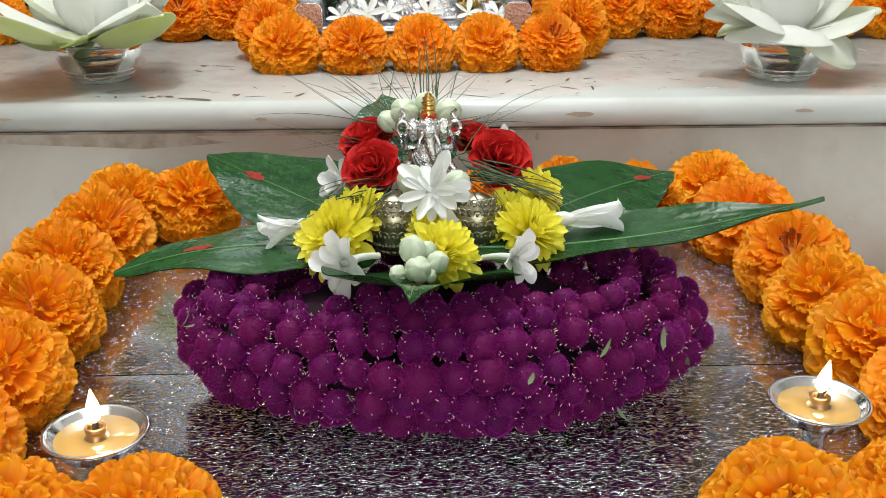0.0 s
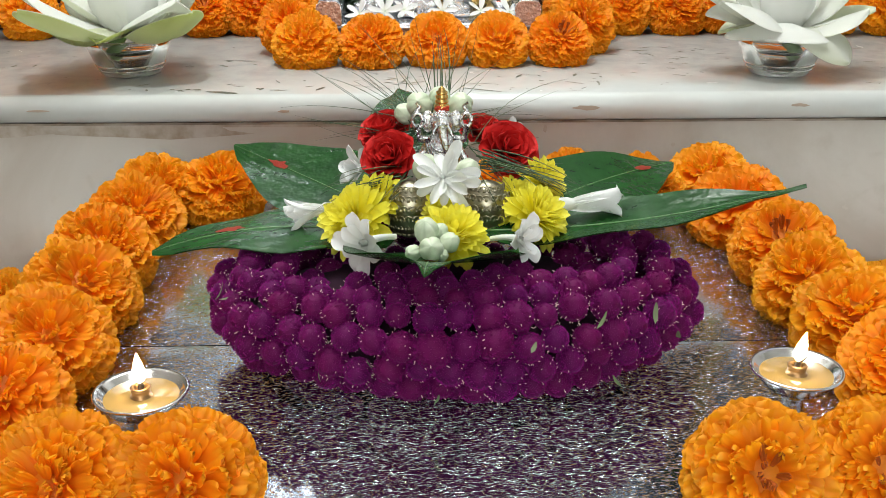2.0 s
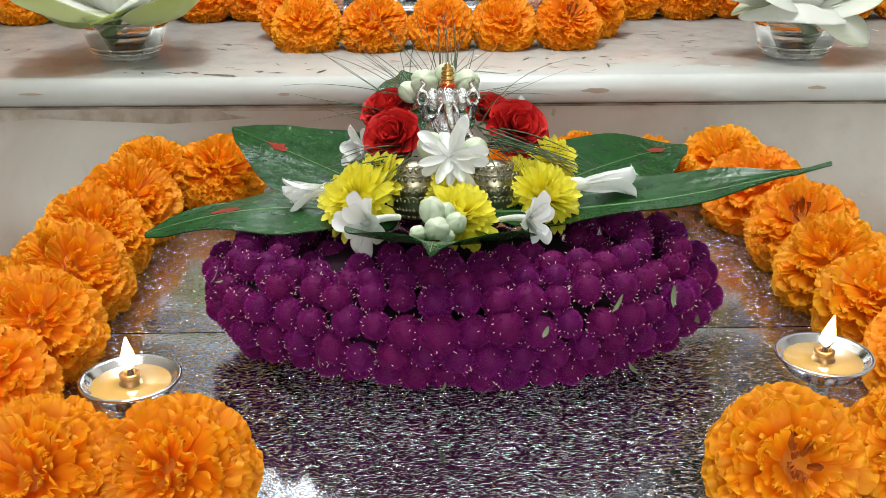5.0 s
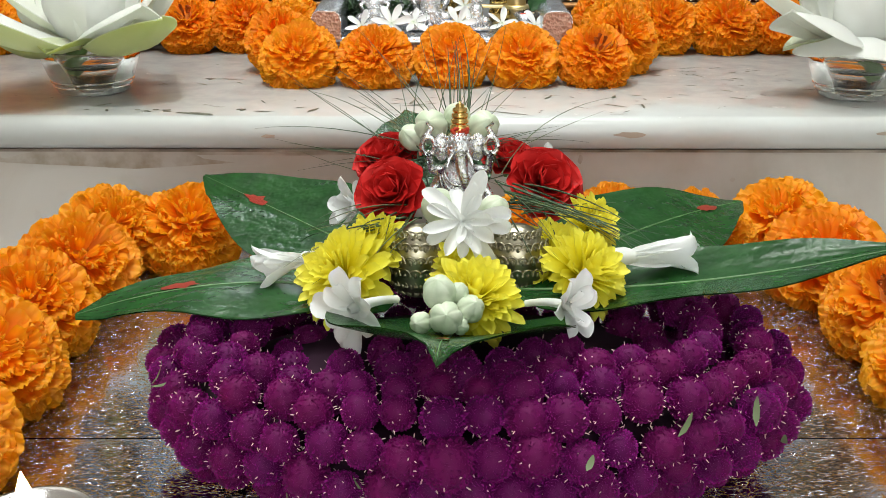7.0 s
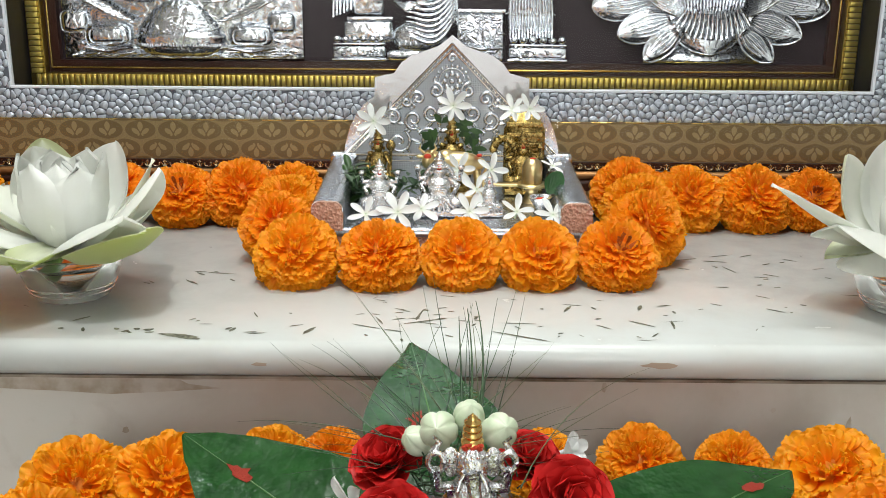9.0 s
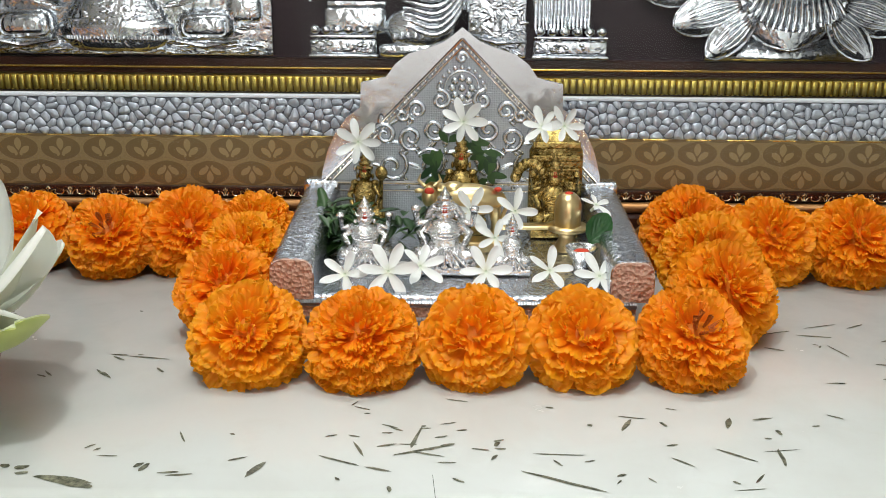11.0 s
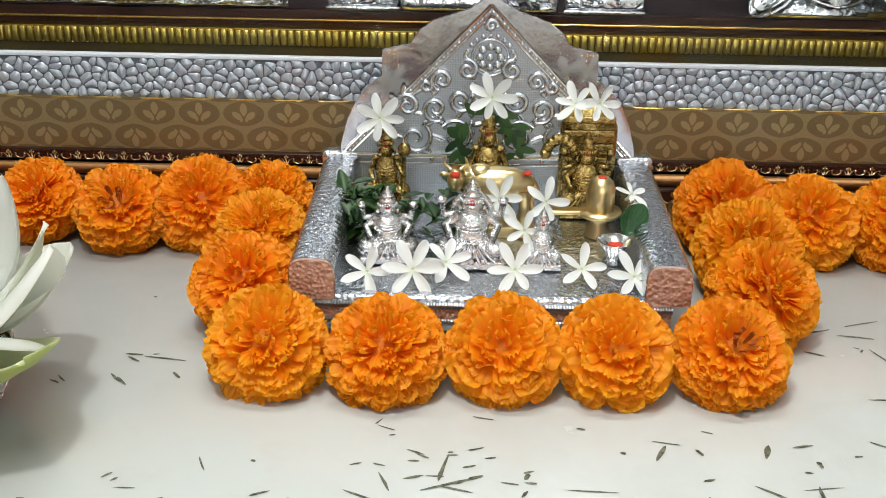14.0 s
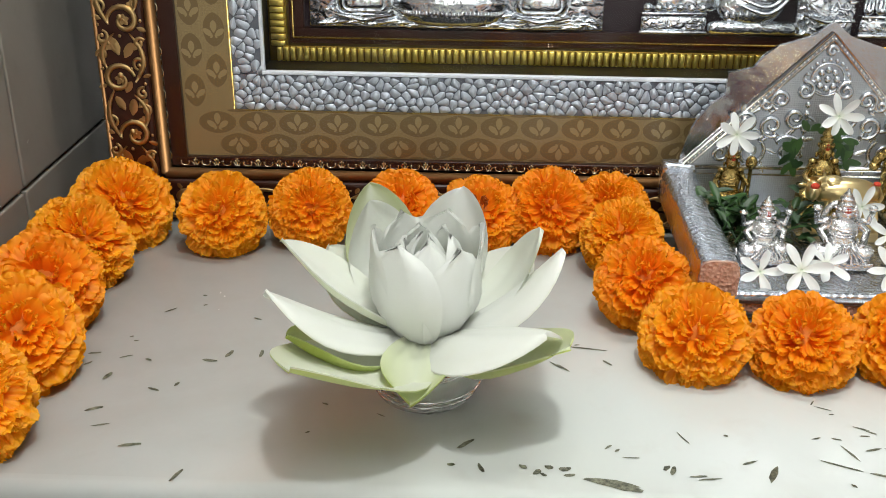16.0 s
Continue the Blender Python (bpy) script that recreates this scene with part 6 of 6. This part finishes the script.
def pebbles(mb, x0, x1, z0, z1, seed):
    r = random.Random(seed)
    step_x, step_z = 0.0078, 0.0056
    pts = []
    rows = max(1, round((z1 - z0) / step_z))
    cols = max(1, round((x1 - x0) / step_x))
    for j in range(-1, rows + 1):
        for i in range(-1, cols + 1):
            pts.append((x0 + (i + 0.5 + 0.5 * (j % 2) + r.uniform(-0.42, 0.42)) * step_x, z0 + (j + 0.5 + r.uniform(-0.42, 0.42)) * (z1 - z0) / rows))
    for p in pts:
        if not (x0 < p[0] < x1 and z0 < p[1] < z1):
            continue
        near = [q for q in pts if q is not p and abs(q[0] - p[0]) < 0.02 and abs(q[1] - p[1]) < 0.014]
        poly = cell_polygon(p, near, 0.007)
        if len(poly) < 3:
            continue
        fine = []
        for i in range(len(poly)):
            a, b = poly[i], poly[(i + 1) % len(poly)]
            fine += [(a[0] * 0.75 + b[0] * 0.25, a[1] * 0.75 + b[1] * 0.25), (a[0] * 0.25 + b[0] * 0.75, a[1] * 0.25 + b[1] * 0.75)]
        clampx = lambda u: min(x1, max(x0, u))
        clampz = lambda u: min(z1, max(z0, u))
        k = len(fine)
        vs = [(clampx(p[0] + 0.93 * a), 1.1328, clampz(p[1] + 0.93 * b)) for a, b in fine] + [(clampx(p[0] + 0.76 * a), 1.13205, clampz(p[1] + 0.76 * b)) for a, b in fine] + [(p[0], 1.13195, p[1])]
        mb.add(vs, [(i, (i + 1) % k, (i + 1) % k + k, i + k) for i in range(k)] + [(i + k, (i + 1) % k + k, 2 * k) for i in range(k)])


mb = MB()
pebbles(mb, FX - 0.4163, FX + 0.4163, 0.1632, 0.1904, 3)
for s in (-1, 1):
    a, b = sorted((FX + s * 0.4163, FX + s * 0.3945))
    pebbles(mb, a, b, 0.1905, 0.34, 5 + s)
tagged(part("pebble", mb, PEBBLE, peb, "raised pearl-silver pebbles"), kind="stuff")

# woven ogee motif of the mat
mb, mb2 = MB(), MB()
MY = 1.1306


def motif(x, z, w, h):
    """A dark oval drawn out to points on both sides."""
    k = 32
    rim = []
    for i in range(k):
        a = 2 * math.pi * i / k
        c, n_ = math.cos(a), math.sin(a)
        rim.append((x + w * math.copysign(abs(c) ** 1.35, c), MY, z + h * math.copysign(abs(n_) ** 0.85, n_)))
    mb.add(rim, [tuple(range(k))])


def palmette(x, z, h, flip=1):
    """Three broad leaves and two small ones in the oval."""
    for n, (ang, L, W, dx, dz) in enumerate(((90, 1.25, 0.34, 0, -0.30), (38, 1.20, 0.30, 0.10, -0.66), (142, 1.20, 0.30, -0.10, -0.66), (-52, 0.40, 0.12, 0.10, -0.52), (232, 0.40, 0.12, -0.10, -0.52))):
        v, f, uv = petal(h * L, h * W, 8, 5, 0.52, point=True, base=0.1)
        mb2.add(v, f, Matrix.Translation((x + dx * h, MY - 0.0003 - 0.0001 * n, z + flip * dz * h)) @ Matrix.Diagonal((1, 1, flip, 1)) @ Matrix.Rotation(math.pi / 2, 4, "X") @ Matrix.Rotation(radians(ang), 4, "Z"), uv)


for i in range(29):
    x = FX - 0.430 + 0.0304 * i
    motif(x, 0.1535, 0.0140, 0.0088)
    palmette(x, 0.1540, 0.0074)
    motif(x + 0.0152, 0.1362, 0.0140, 0.0088)
    palmette(x + 0.0152, 0.1356, 0.0074, -1)
    if 0 < i:
        motif(x - 0.0152, 0.1640 - 0.0012, 0.0070, 0.0012)
        motif(x, 0.1278, 0.0070, 0.0010)
for s in (-1, 1):
    for j in range(10):
        for c in range(2):
            x, z = FX + s * (0.4450 - 0.0175 * c), 0.178 + 0.0304 * j + 0.0152 * c
            motif(x, z, 0.0078, 0.0125)
            palmette(x, z, 0.0072)
tagged(part("ogee_motif", mb, MOTIF, mat_ob, "brown woven ogee ovals"), kind="stuff")
PALM = mat("pale_brocade_thread", (0.36, 0.265, 0.125), 0.42, 0.3)
tagged(part("palmette", mb2, PALM, mat_ob, "tan woven palmettes"), kind="stuff")

PALE_GILT = mat("pale_gilt", (0.86, 0.74, 0.52), 0.25, 1.0)
# small gilt crestings on the inner slip
mb = MB()


def crest(m):
    mb.add(*tube([(0.0034 * math.cos(a), 0, 0.0030 + 0.0026 * math.sin(a)) for a in [math.pi * (0.95 + 1.1 * i / 10) for i in range(11)]], 0.0006, 5), m)
    for q in (-1, 1):
        mb.add(*ellipsoid((q * 0.0030, 0, 0.0034), (0.0009, 0.0007, 0.0009), 4, 6), m)
        mb.add(*tube([(0.008 + q * 0.0010, 0, 0.0006), (0.008 + q * 0.0022, 0, 0.0028), (0.008 + q * 0.0036, 0, 0.0036)], [0.0005, 0.0007, 0.0009], 5), m)
    mb.add(*tube([(0.008, 0, 0.0008), (0.008, 0, 0.0050)], [0.0006, 0.0010], 5), m)
    for q, h in ((-0.0012, 0.0046), (0.0, 0.0056), (0.0012, 0.0046)):
        mb.add(*ellipsoid((0.008 + q, 0, h), (0.0008, 0.0006, 0.0010), 4, 6), m)


for i in range(57):
    crest(Matrix.Translation((FX - 0.456 + 0.016 * i, 1.1252, 0.1202)))
for s in (-1, 1):
    for i in range(16):
        crest(Matrix.Translation((FX + s * 0.4655, 1.1252, 0.128 + 0.016 * i)) @ Matrix.Rotation(-s * math.pi / 2, 4, "Y") @ Matrix.Diagonal((1, 1, -1 if s < 0 else 1, 1)))
tagged(part("gilt_cresting", mb, PALE_GILT, panel, "small gilt arcs and crowns"), kind="stuff")

# gilt scrollwork on the outer moulding
mb = MB()


def leaf_mark(m, u, v, ang, L, W):
    pv, pf, uv = petal(L, W, 6, 3, 0.45, cup=-0.4, point=True)
    mb.add(pv, pf, m @ Matrix.Translation((u, 0, v)) @ Matrix.Rotation(math.pi / 2, 4, "X") @ Matrix.Rotation(radians(ang), 4, "Z"))


def volute(m, u, v, rad, start, hand, turns=1.15, thick=0.0021):
    """A fleshy curled leaf that swells and ends in a knob."""
    pts = []
    for i in range(20):
        q = i / 19
        a = start + hand * q * turns * 2 * math.pi
        r_ = rad * (1 - 0.72 * q)
        pts.append((u + r_ * math.cos(a), 0, v + r_ * math.sin(a)))
    mb.add(*tube(pts, [thick * (0.35 + 0.75 * math.sin(math.pi * min(1, 0.12 + i / 21))) for i in range(20)], 6), m)
    mb.add(*ellipsoid(pts[-1], (thick * 1.15,) * 3, 5, 7), m)


def scroll(m):
    """One repeat of a flowering acanthus scroll, 85 mm long and 38 mm wide."""
    for u, v, rad, st, hd in ((-0.004, 0.012, 0.0120, 0.2, 1), (0.004, 0.055, 0.0120, 3.3, -1)):
        volute(m, u, v, rad, st, hd)
    for u, v, rad, st, hd in ((0.0125, 0.024, 0.0050, 4.4, -1), (0.0125, 0.002, 0.0046, 1.2, 1), (-0.0130, 0.066, 0.0048, 5.0, 1), (-0.0130, 0.043, 0.0050, 1.4, -1), (0.0135, 0.074, 0.0044, 2.5, -1), (0.0140, 0.039, 0.0040, 0.5, 1), (-0.0145, 0.030, 0.0042, 3.4, -1)):
        volute(m, u, v, rad, st, hd, 1.0, 0.0014)
    for u0, v0, u1, v1, bow in ((0.008, 0.010, 0.007, 0.046, 0.008), (-0.007, 0.052, -0.008, 0.090, -0.007), (-0.012, 0.020, -0.004, 0.046, -0.006), (0.012, 0.062, 0.006, 0.086, 0.005)):
        pts = [(u0 + (u1 - u0) * q + bow * math.sin(math.pi * q), 0, v0 + (v1 - v0) * q) for q in [i / 8 for i in range(9)]]
        mb.add(*tube(pts, [0.0007, 0.0013, 0.0019, 0.0022, 0.0022, 0.0019, 0.0015, 0.0010, 0.0005], 6), m)
    for u, v, ang, L in ((0.002, 0.028, 60, 0.013), (-0.002, 0.030, 110, 0.014), (0.006, 0.034, 30, 0.010), (-0.007, 0.034, 145, 0.010), (0.003, 0.070, 80, 0.013), (-0.002, 0.074, 120, 0.012), (0.008, 0.076, 40, 0.010), (0.000, 0.002, 60, 0.010), (-0.013, 0.008, 200, 0.007), (0.013, 0.050, -20, 0.007), (-0.012, 0.056, 160, 0.007), (0.014, 0.014, 20, 0.006)):
        leaf_mark(m, u, v, ang, L, L * 0.26)
    for u, v, L in ((-0.0085, 0.0385, 0.0062), (-0.003, 0.0120, 0.0044), (0.004, 0.0555, 0.0044), (0.011, 0.0660, 0.0040)):
        for k in range(5):
            leaf_mark(m, u, v, 72 * k + 20, L, L * 0.38)
        mb.add(*ellipsoid((u, -0.0004, v), (L * 0.22,) * 3, 5, 7), m)
    for u, v in ((0.015, 0.009), (0.006, 0.020), (-0.015, 0.020), (0.016, 0.055), (0.000, 0.044), (-0.013, 0.080), (-0.015, 0.052), (0.014, 0.031)):
        mb.add(*ellipsoid((u, 0, v), (0.0013,) * 3, 5, 7), m)


for i in range(8):
    for s in (-1, 1):
        scroll(Matrix.Translation((FX + s * 0.4920, 1.1153, 0.092 + 0.0852 * i)) @ Matrix.Diagonal((-s, 0.4, 1, 1)))
for i in range(11):
    scroll(Matrix.Translation((FX - 0.466 + 0.0852 * i, 1.1153, 0.0945)) @ Matrix.Rotation(math.pi / 2, 4, "Y") @ Matrix.Diagonal((0.75, 0.4, 1, 1)))
ANTIQUE = mat("antique_gilt", (0.48, 0.32, 0.14), 0.36, 1.0)
tagged(part("gilt_scrollwork", mb, ANTIQUE, outer, "gilt leafy scrollwork"), kind="stuff")

# silver reliefs: plain raised forms
RY = 1.145


def relief(name, label, mb):
    return part(name, mb, RELIEF, panel, label, at=Matrix.Translation((0.0006, 0.0665, -0.0212)) @ Matrix.Diagonal((1.068, 1.0, 1.068, 1)))


def relief_petal(mb, base, tip, W, veins=5, depth=0.0):
    b, t = Vector((base[0], 0, base[1])), Vector((tip[0], 0, tip[1]))
    d = t - b
    ang = math.atan2(d.z, d.x)
    v, f, uv = petal(d.length, W, 9, 9, 0.5, cup=-0.35, point=True, base=0.4)
    m = Matrix.Translation((b.x, RY - 0.008 - depth, b.z)) @ Matrix.Rotation(math.pi / 2, 4, "X") @ Matrix.Rotation(ang, 4, "Z")
    mb.add(v, f, m)
    rim = [v[k * 9] for k in range(9)] + [v[k * 9 + 8] for k in range(8, -1, -1)]
    mb.add(*tube([(p[0], p[1], p[2] + 0.0004) for p in rim], 0.0009, 5), m)
    for k in range(veins):
        q = (k - (veins - 1) / 2) / max(1, (veins - 1) / 2) * 0.62
        pts = []
        for i in range(7):
            s = 0.12 + 0.66 * i / 6
            w = math.sin(math.pi / 2 * min(1, s / 0.5)) * (1 - max(0, s - 0.5) * 1.3)
            pts.append((d.length * s, W * w * q, -0.35 * W * q * q * w + 0.0006))
        mb.add(*tube(pts, [0.0007, 0.0013, 0.0016, 0.0015, 0.0012, 0.0009, 0.0004], 5), m)


mb = MB()
x0, x1 = -0.353, -0.134
r = random.Random(2)
mb.add(*block(x0, x1, RY - 0.003, RY + 0.001, 0.217, 0.62, 0.001))
mb.add(*lathe([(0.0005, 0.2205), (0.030, 0.2205), (0.037, 0.224), (0.0395, 0.230), (0.041, 0.236), (0.0420, 0.2375), (0.0405, 0.2395), (0.0385, 0.240), (0.036, 0.2455), (0.030, 0.2540), (0.021, 0.2630), (0.010, 0.2685), (0.0005, 0.270)], 48, 0.30), Matrix.Translation((-0.246, RY - 0.003, 0)))
for i in range(40):
    a = math.pi * (1 + (i + 0.5) / 40)
    mb.add(*ellipsoid((-0.246 + 0.0390 * math.cos(a), RY - 0.003 + 0.0117 * math.sin(a), 0.2295), (0.0014, 0.0010, 0.0026), 4, 6))
for i in range(170):
    a, h = math.pi * (1 + r.random()), r.random()
    rr = 0.0375 * math.sqrt(1 - h * 0.95)
    mb.add(*ellipsoid((-0.246 + rr * math.cos(a), RY - 0.003 + 0.30 * rr * math.sin(a), 0.241 + 0.027 * h), (0.0032, 0.0012, 0.0011), 4, 6))
for s in (-1, 1):
    cx = -0.246 + s * 0.065
    mb.add(*block(cx - 0.021, cx + 0.021, RY - 0.012, RY, 0.2270, 0.2490, 0.008))
    mb.add(*block(cx - 0.016, cx + 0.016, RY - 0.014, RY - 0.008, 0.2310, 0.2450, 0.005))
    mb.add(*tube([(cx - 0.022, RY - 0.008, 0.2275), (cx, RY - 0.013, 0.2245), (cx + 0.022, RY - 0.008, 0.2275)], [0.001, 0.002, 0.001], 6))
    cx = -0.246 + s * 0.094
    mb.add(*block(cx - 0.014, cx + 0.012, RY - 0.009, RY, 0.2400, 0.2600, 0.006))
    for k in range(9):
        a0 = 0.036 + 0.0035 * k
        pts = [(-0.246 + s * (a0 + 0.075 * q), RY - 0.006 - 0.004 * math.sin(math.pi * q), 0.2515 + 0.0022 * k + 0.050 * q * q * (1 - 0.03 * k)) for q in [i / 8 for i in range(9)]]
        mb.add(*tube([p for p in pts if x0 < p[0] < x1], 0.0013 + 0.0005 * (k % 2), 5))
    for k in range(6):
        mb.add(*tube([(-0.246 + s * (0.022 + 0.004 * k), RY - 0.007, 0.268 + 0.003 * k), (-0.246 + s * (0.045 + 0.004 * k), RY - 0.010, 0.270 + 0.006 * k), (-0.246 + s * (0.075 + 0.003 * k), RY - 0.005, 0.287 + 0.010 * k)], [0.001, 0.0024, 0.001], 5))
for i in range(70):
    xx, zz = r.uniform(x0 + 0.008, x1 - 0.010), 0.2185 + abs(r.gauss(0, 0.0045))
    ll = r.uniform(0.004, 0.012)
    mb.add(*tube([(xx - ll, RY - 0.0035, zz), (xx, RY - 0.0065, zz + r.uniform(-0.001, 0.003)), (min(x1, xx + ll), RY - 0.0035, zz + r.uniform(-0.002, 0.002))], [0.0005, r.uniform(0.001, 0.0022), 0.0005], 5))
for i in range(40):
    s = r.choice((-1, 1))
    xx, zz = -0.246 + s * r.uniform(0.082, 0.100), r.uniform(0.222, 0.30)
    mb.add(*tube([(xx - 0.005, RY - 0.003, zz), (xx, RY - 0.0070, zz + 0.002), (xx + 0.005, RY - 0.003, zz + r.uniform(-0.002, 0.004))], [0.0005, 0.0018, 0.0005], 5))
relief("silver_relief", "silver relief of a heaped bowl between cushions", mb)

mb = MB()
for a, b in ((-0.108, -0.058), (0.052, 0.107)):
    mb.add(*block(a, b, RY - 0.009, RY, 0.217, 0.2195, 0.0008))
    mb.add(*block(a + 0.001, b - 0.001, RY - 0.008, RY, 0.2195, 0.2300, 0.002))
    mb.add(*block(a + 0.001, b - 0.001, RY - 0.009, RY, 0.2310, 0.2330, 0.0008))
    for i in range(26):
        mb.add(*ellipsoid((r.uniform(a + 0.003, b - 0.003), RY - 0.008, r.uniform(0.221, 0.2305)), (r.uniform(0.001, 0.003), 0.0012, r.uniform(0.0008, 0.002)), 4, 6))
    for i in range(6):
        mb.add(*ellipsoid((a + (b - a) * (0.10 + 0.16 * i), RY - 0.007, 0.2365), (0.0042, 0.004, 0.0036), 6, 9))
mb.add(*block(-0.097, -0.052, RY - 0.008, RY, 0.2330, 0.2530, 0.004))
mb.add(*block(-0.094, -0.052, RY - 0.009, RY, 0.2530, 0.2565, 0.001))
mb.add(*block(-0.088, -0.060, RY - 0.008, RY, 0.2580, 0.60, 0.003))
for k in range(9):
    mb.add(*tube([(-0.106 + 0.0032 * k, RY - 0.006, 0.2560 + 0.0012 * k), (-0.104 + 0.0032 * k, RY - 0.010, 0.30), (-0.096 + 0.0020 * k, RY - 0.004, 0.60)], [0.0014, 0.0022, 0.002], 5))
# middle form with swirling folds and a row of rounded toes
mb.add(*block(-0.058, 0.008, RY - 0.010, RY, 0.217, 0.2270, 0.004))
mb.add(*ellipsoid((-0.028, RY - 0.003, 0.238), (0.026, 0.009, 0.016), 10, 20))
for k in range(5):
    mb.add(*ellipsoid((-0.046 + 0.0050 * k, RY - 0.011, 0.2315 + 0.0004 * k), (0.0022, 0.0020, 0.0036), 6, 8))
for k in range(10):
    pts = [(-0.040 + 0.045 * q, RY - 0.010 - 0.003 * math.sin(math.pi * q), 0.2400 + 0.0042 * k - (0.016 - 0.0007 * k) * math.sin(math.pi * q ** 1.3) + 0.018 * q) for q in [i / 9 for i in range(10)]]
    mb.add(*tube(pts, [0.0008 + 0.0014 * math.sin(math.pi * i / 9) for i in range(10)], 6))
for k in range(11):
    mb.add(*tube([(-0.020 + 0.0026 * k, RY - 0.010, 0.262 - 0.0012 * k), (-0.018 + 0.0022 * k, RY - 0.012, 0.31), (-0.014 + 0.0014 * k, RY - 0.004, 0.60)], [0.0012, 0.0021, 0.002], 5))
for k in range(12):
    mb.add(*tube([(-0.056 + 0.002 * k, RY - 0.008, 0.275 - 0.0012 * k), (-0.040 + 0.002 * k, RY - 0.012, 0.262 + 0.001 * k), (-0.018 + 0.001 * k, RY - 0.008, 0.280 + 0.002 * k)], [0.0008, 0.0018, 0.0008], 5))
mb.add(*ellipsoid((-0.002, RY, 0.45), (0.10, 0.014, 0.165), 14, 30))
mb.add(*block(0.006, 0.048, RY - 0.007, RY, 0.217, 0.2600, 0.002))
mb.add(*block(0.004, 0.050, RY - 0.009, RY, 0.2600, 0.2640, 0.001))
for i in range(80):
    xx, zz = r.uniform(0.008, 0.046), r.uniform(0.219, 0.259)
    a = r.uniform(0, 3.1)
    mb.add(*tube([(xx - 0.004 * math.cos(a), RY - 0.0065, zz - 0.003 * math.sin(a)), (xx, RY - 0.0100, zz), (xx + 0.004 * math.cos(a), RY - 0.0065, zz + 0.003 * math.sin(a))], [0.0005, 0.0018, 0.0005], 5))
mb.add(*tube([(0.010, RY - 0.010, 0.2330), (0.026, RY - 0.012, 0.2285), (0.048, RY - 0.010, 0.2290)], [0.0012, 0.0020, 0.0012], 6))
for k in range(15):
    xx = 0.052 + 0.0027 * k
    mb.add(*tube([(xx + 0.002, RY - 0.009, 0.2380 + 0.0012 * math.sin(k * 2.1)), (xx + 0.001, RY - 0.012, 0.262), (xx * 0.85 + 0.011, RY - 0.010, 0.30), (xx * 0.7 + 0.02, RY - 0.003, 0.60)], [0.0013, 0.0019, 0.0019, 0.002], 5))
for i in range(30):
    mb.add(*ellipsoid((0.050 + 0.0015 * i, RY - 0.0125, 0.2600 + 0.0012 * math.sin(i)), (0.0011, 0.0010, 0.0012), 4, 6))
relief("silver_relief", "silver relief of draped forms on stepped plinths", mb)

mb = MB()
cx = 0.234
mb.add(*prism([(cx - 0.058, 0.217), (cx + 0.058, 0.217), (cx + 0.057, 0.2215), (cx + 0.040, 0.2265), (cx + 0.028, 0.2330), (cx, 0.2260), (cx - 0.028, 0.2330), (cx - 0.040, 0.2265), (cx - 0.057, 0.2215)], RY - 0.007, RY))
for s in (-1, 1):
    relief_petal(mb, (cx + s * 0.046, 0.276), (cx + s * 0.107, 0.2660), 0.017, 6)
    relief_petal(mb, (cx + s * 0.060, 0.290), (cx + s * 0.120, 0.2880), 0.017, 6)
    relief_petal(mb, (cx + s * 0.030, 0.2590), (cx + s * 0.083, 0.2415), 0.0150, 6, 0.003)
    relief_petal(mb, (cx + s * 0.026, 0.2500), (cx + s * 0.058, 0.2195), 0.0115, 5, 0.005)
mb.add(*ellipsoid((cx, RY, 0.46), (0.09, 0.014, 0.165), 14, 30))
relief_petal(mb, (cx, 0.2640), (cx, 0.2250), 0.0300, 3, 0.004)
for k in range(15):
    q = -1 + 2 * k / 14
    hem = Vector((cx + 0.033 * q, 0, 0.2385 + 0.013 * q * q))
    top_ = Vector((cx + 0.024 * q, 0, 0.2660))
    mb.add(*tube([(hem.x, RY - 0.018, hem.z), ((hem.x * 2 + top_.x) / 3, RY - 0.0195, (hem.z * 2 + top_.z) / 3), (top_.x, RY - 0.017, top_.z)], [0.0024, 0.0022, 0.0012], 6))
for k in range(19):
    q = -1 + 2 * k / 18
    mb.add(*tube([(cx + 0.024 * q, RY - 0.017, 0.262), (cx + 0.030 * q, RY - 0.019, 0.285), (cx + 0.022 * q, RY - 0.006, 0.60)], [0.0012, 0.0017, 0.002], 5))
for s in (-1, 1):
    for k in range(8):
        mb.add(*tube([(cx + s * 0.026, RY - 0.015, 0.257 + 0.002 * k), (cx + s * (0.045 + 0.002 * k), RY - 0.016, 0.265 + 0.003 * k), (cx + s * (0.085 + 0.003 * k), RY - 0.010, 0.292 + 0.008 * k)], [0.0010, 0.0018, 0.0010], 5))
for i in range(60):
    xx = cx + r.gauss(0, 0.018)
    mb.add(*ellipsoid((xx, RY - 0.018, 0.258 + r.uniform(-0.004, 0.006)), (0.0012, 0.0010, 0.0010), 4, 6))
relief("silver_relief", "silver relief of an open lotus seat with draped folds", mb)

pane = part("glass_pane", MB().add([(FX - 0.462, 1.1246, 0.1215), (FX + 0.462, 1.1246, 0.1215), (FX + 0.462, 1.1246, TOP - 0.044), (FX - 0.462, 1.1246, TOP - 0.044)], [(0, 1, 2, 3)]), PANE, panel, "clear picture glass")
pane.visible_shadow = False
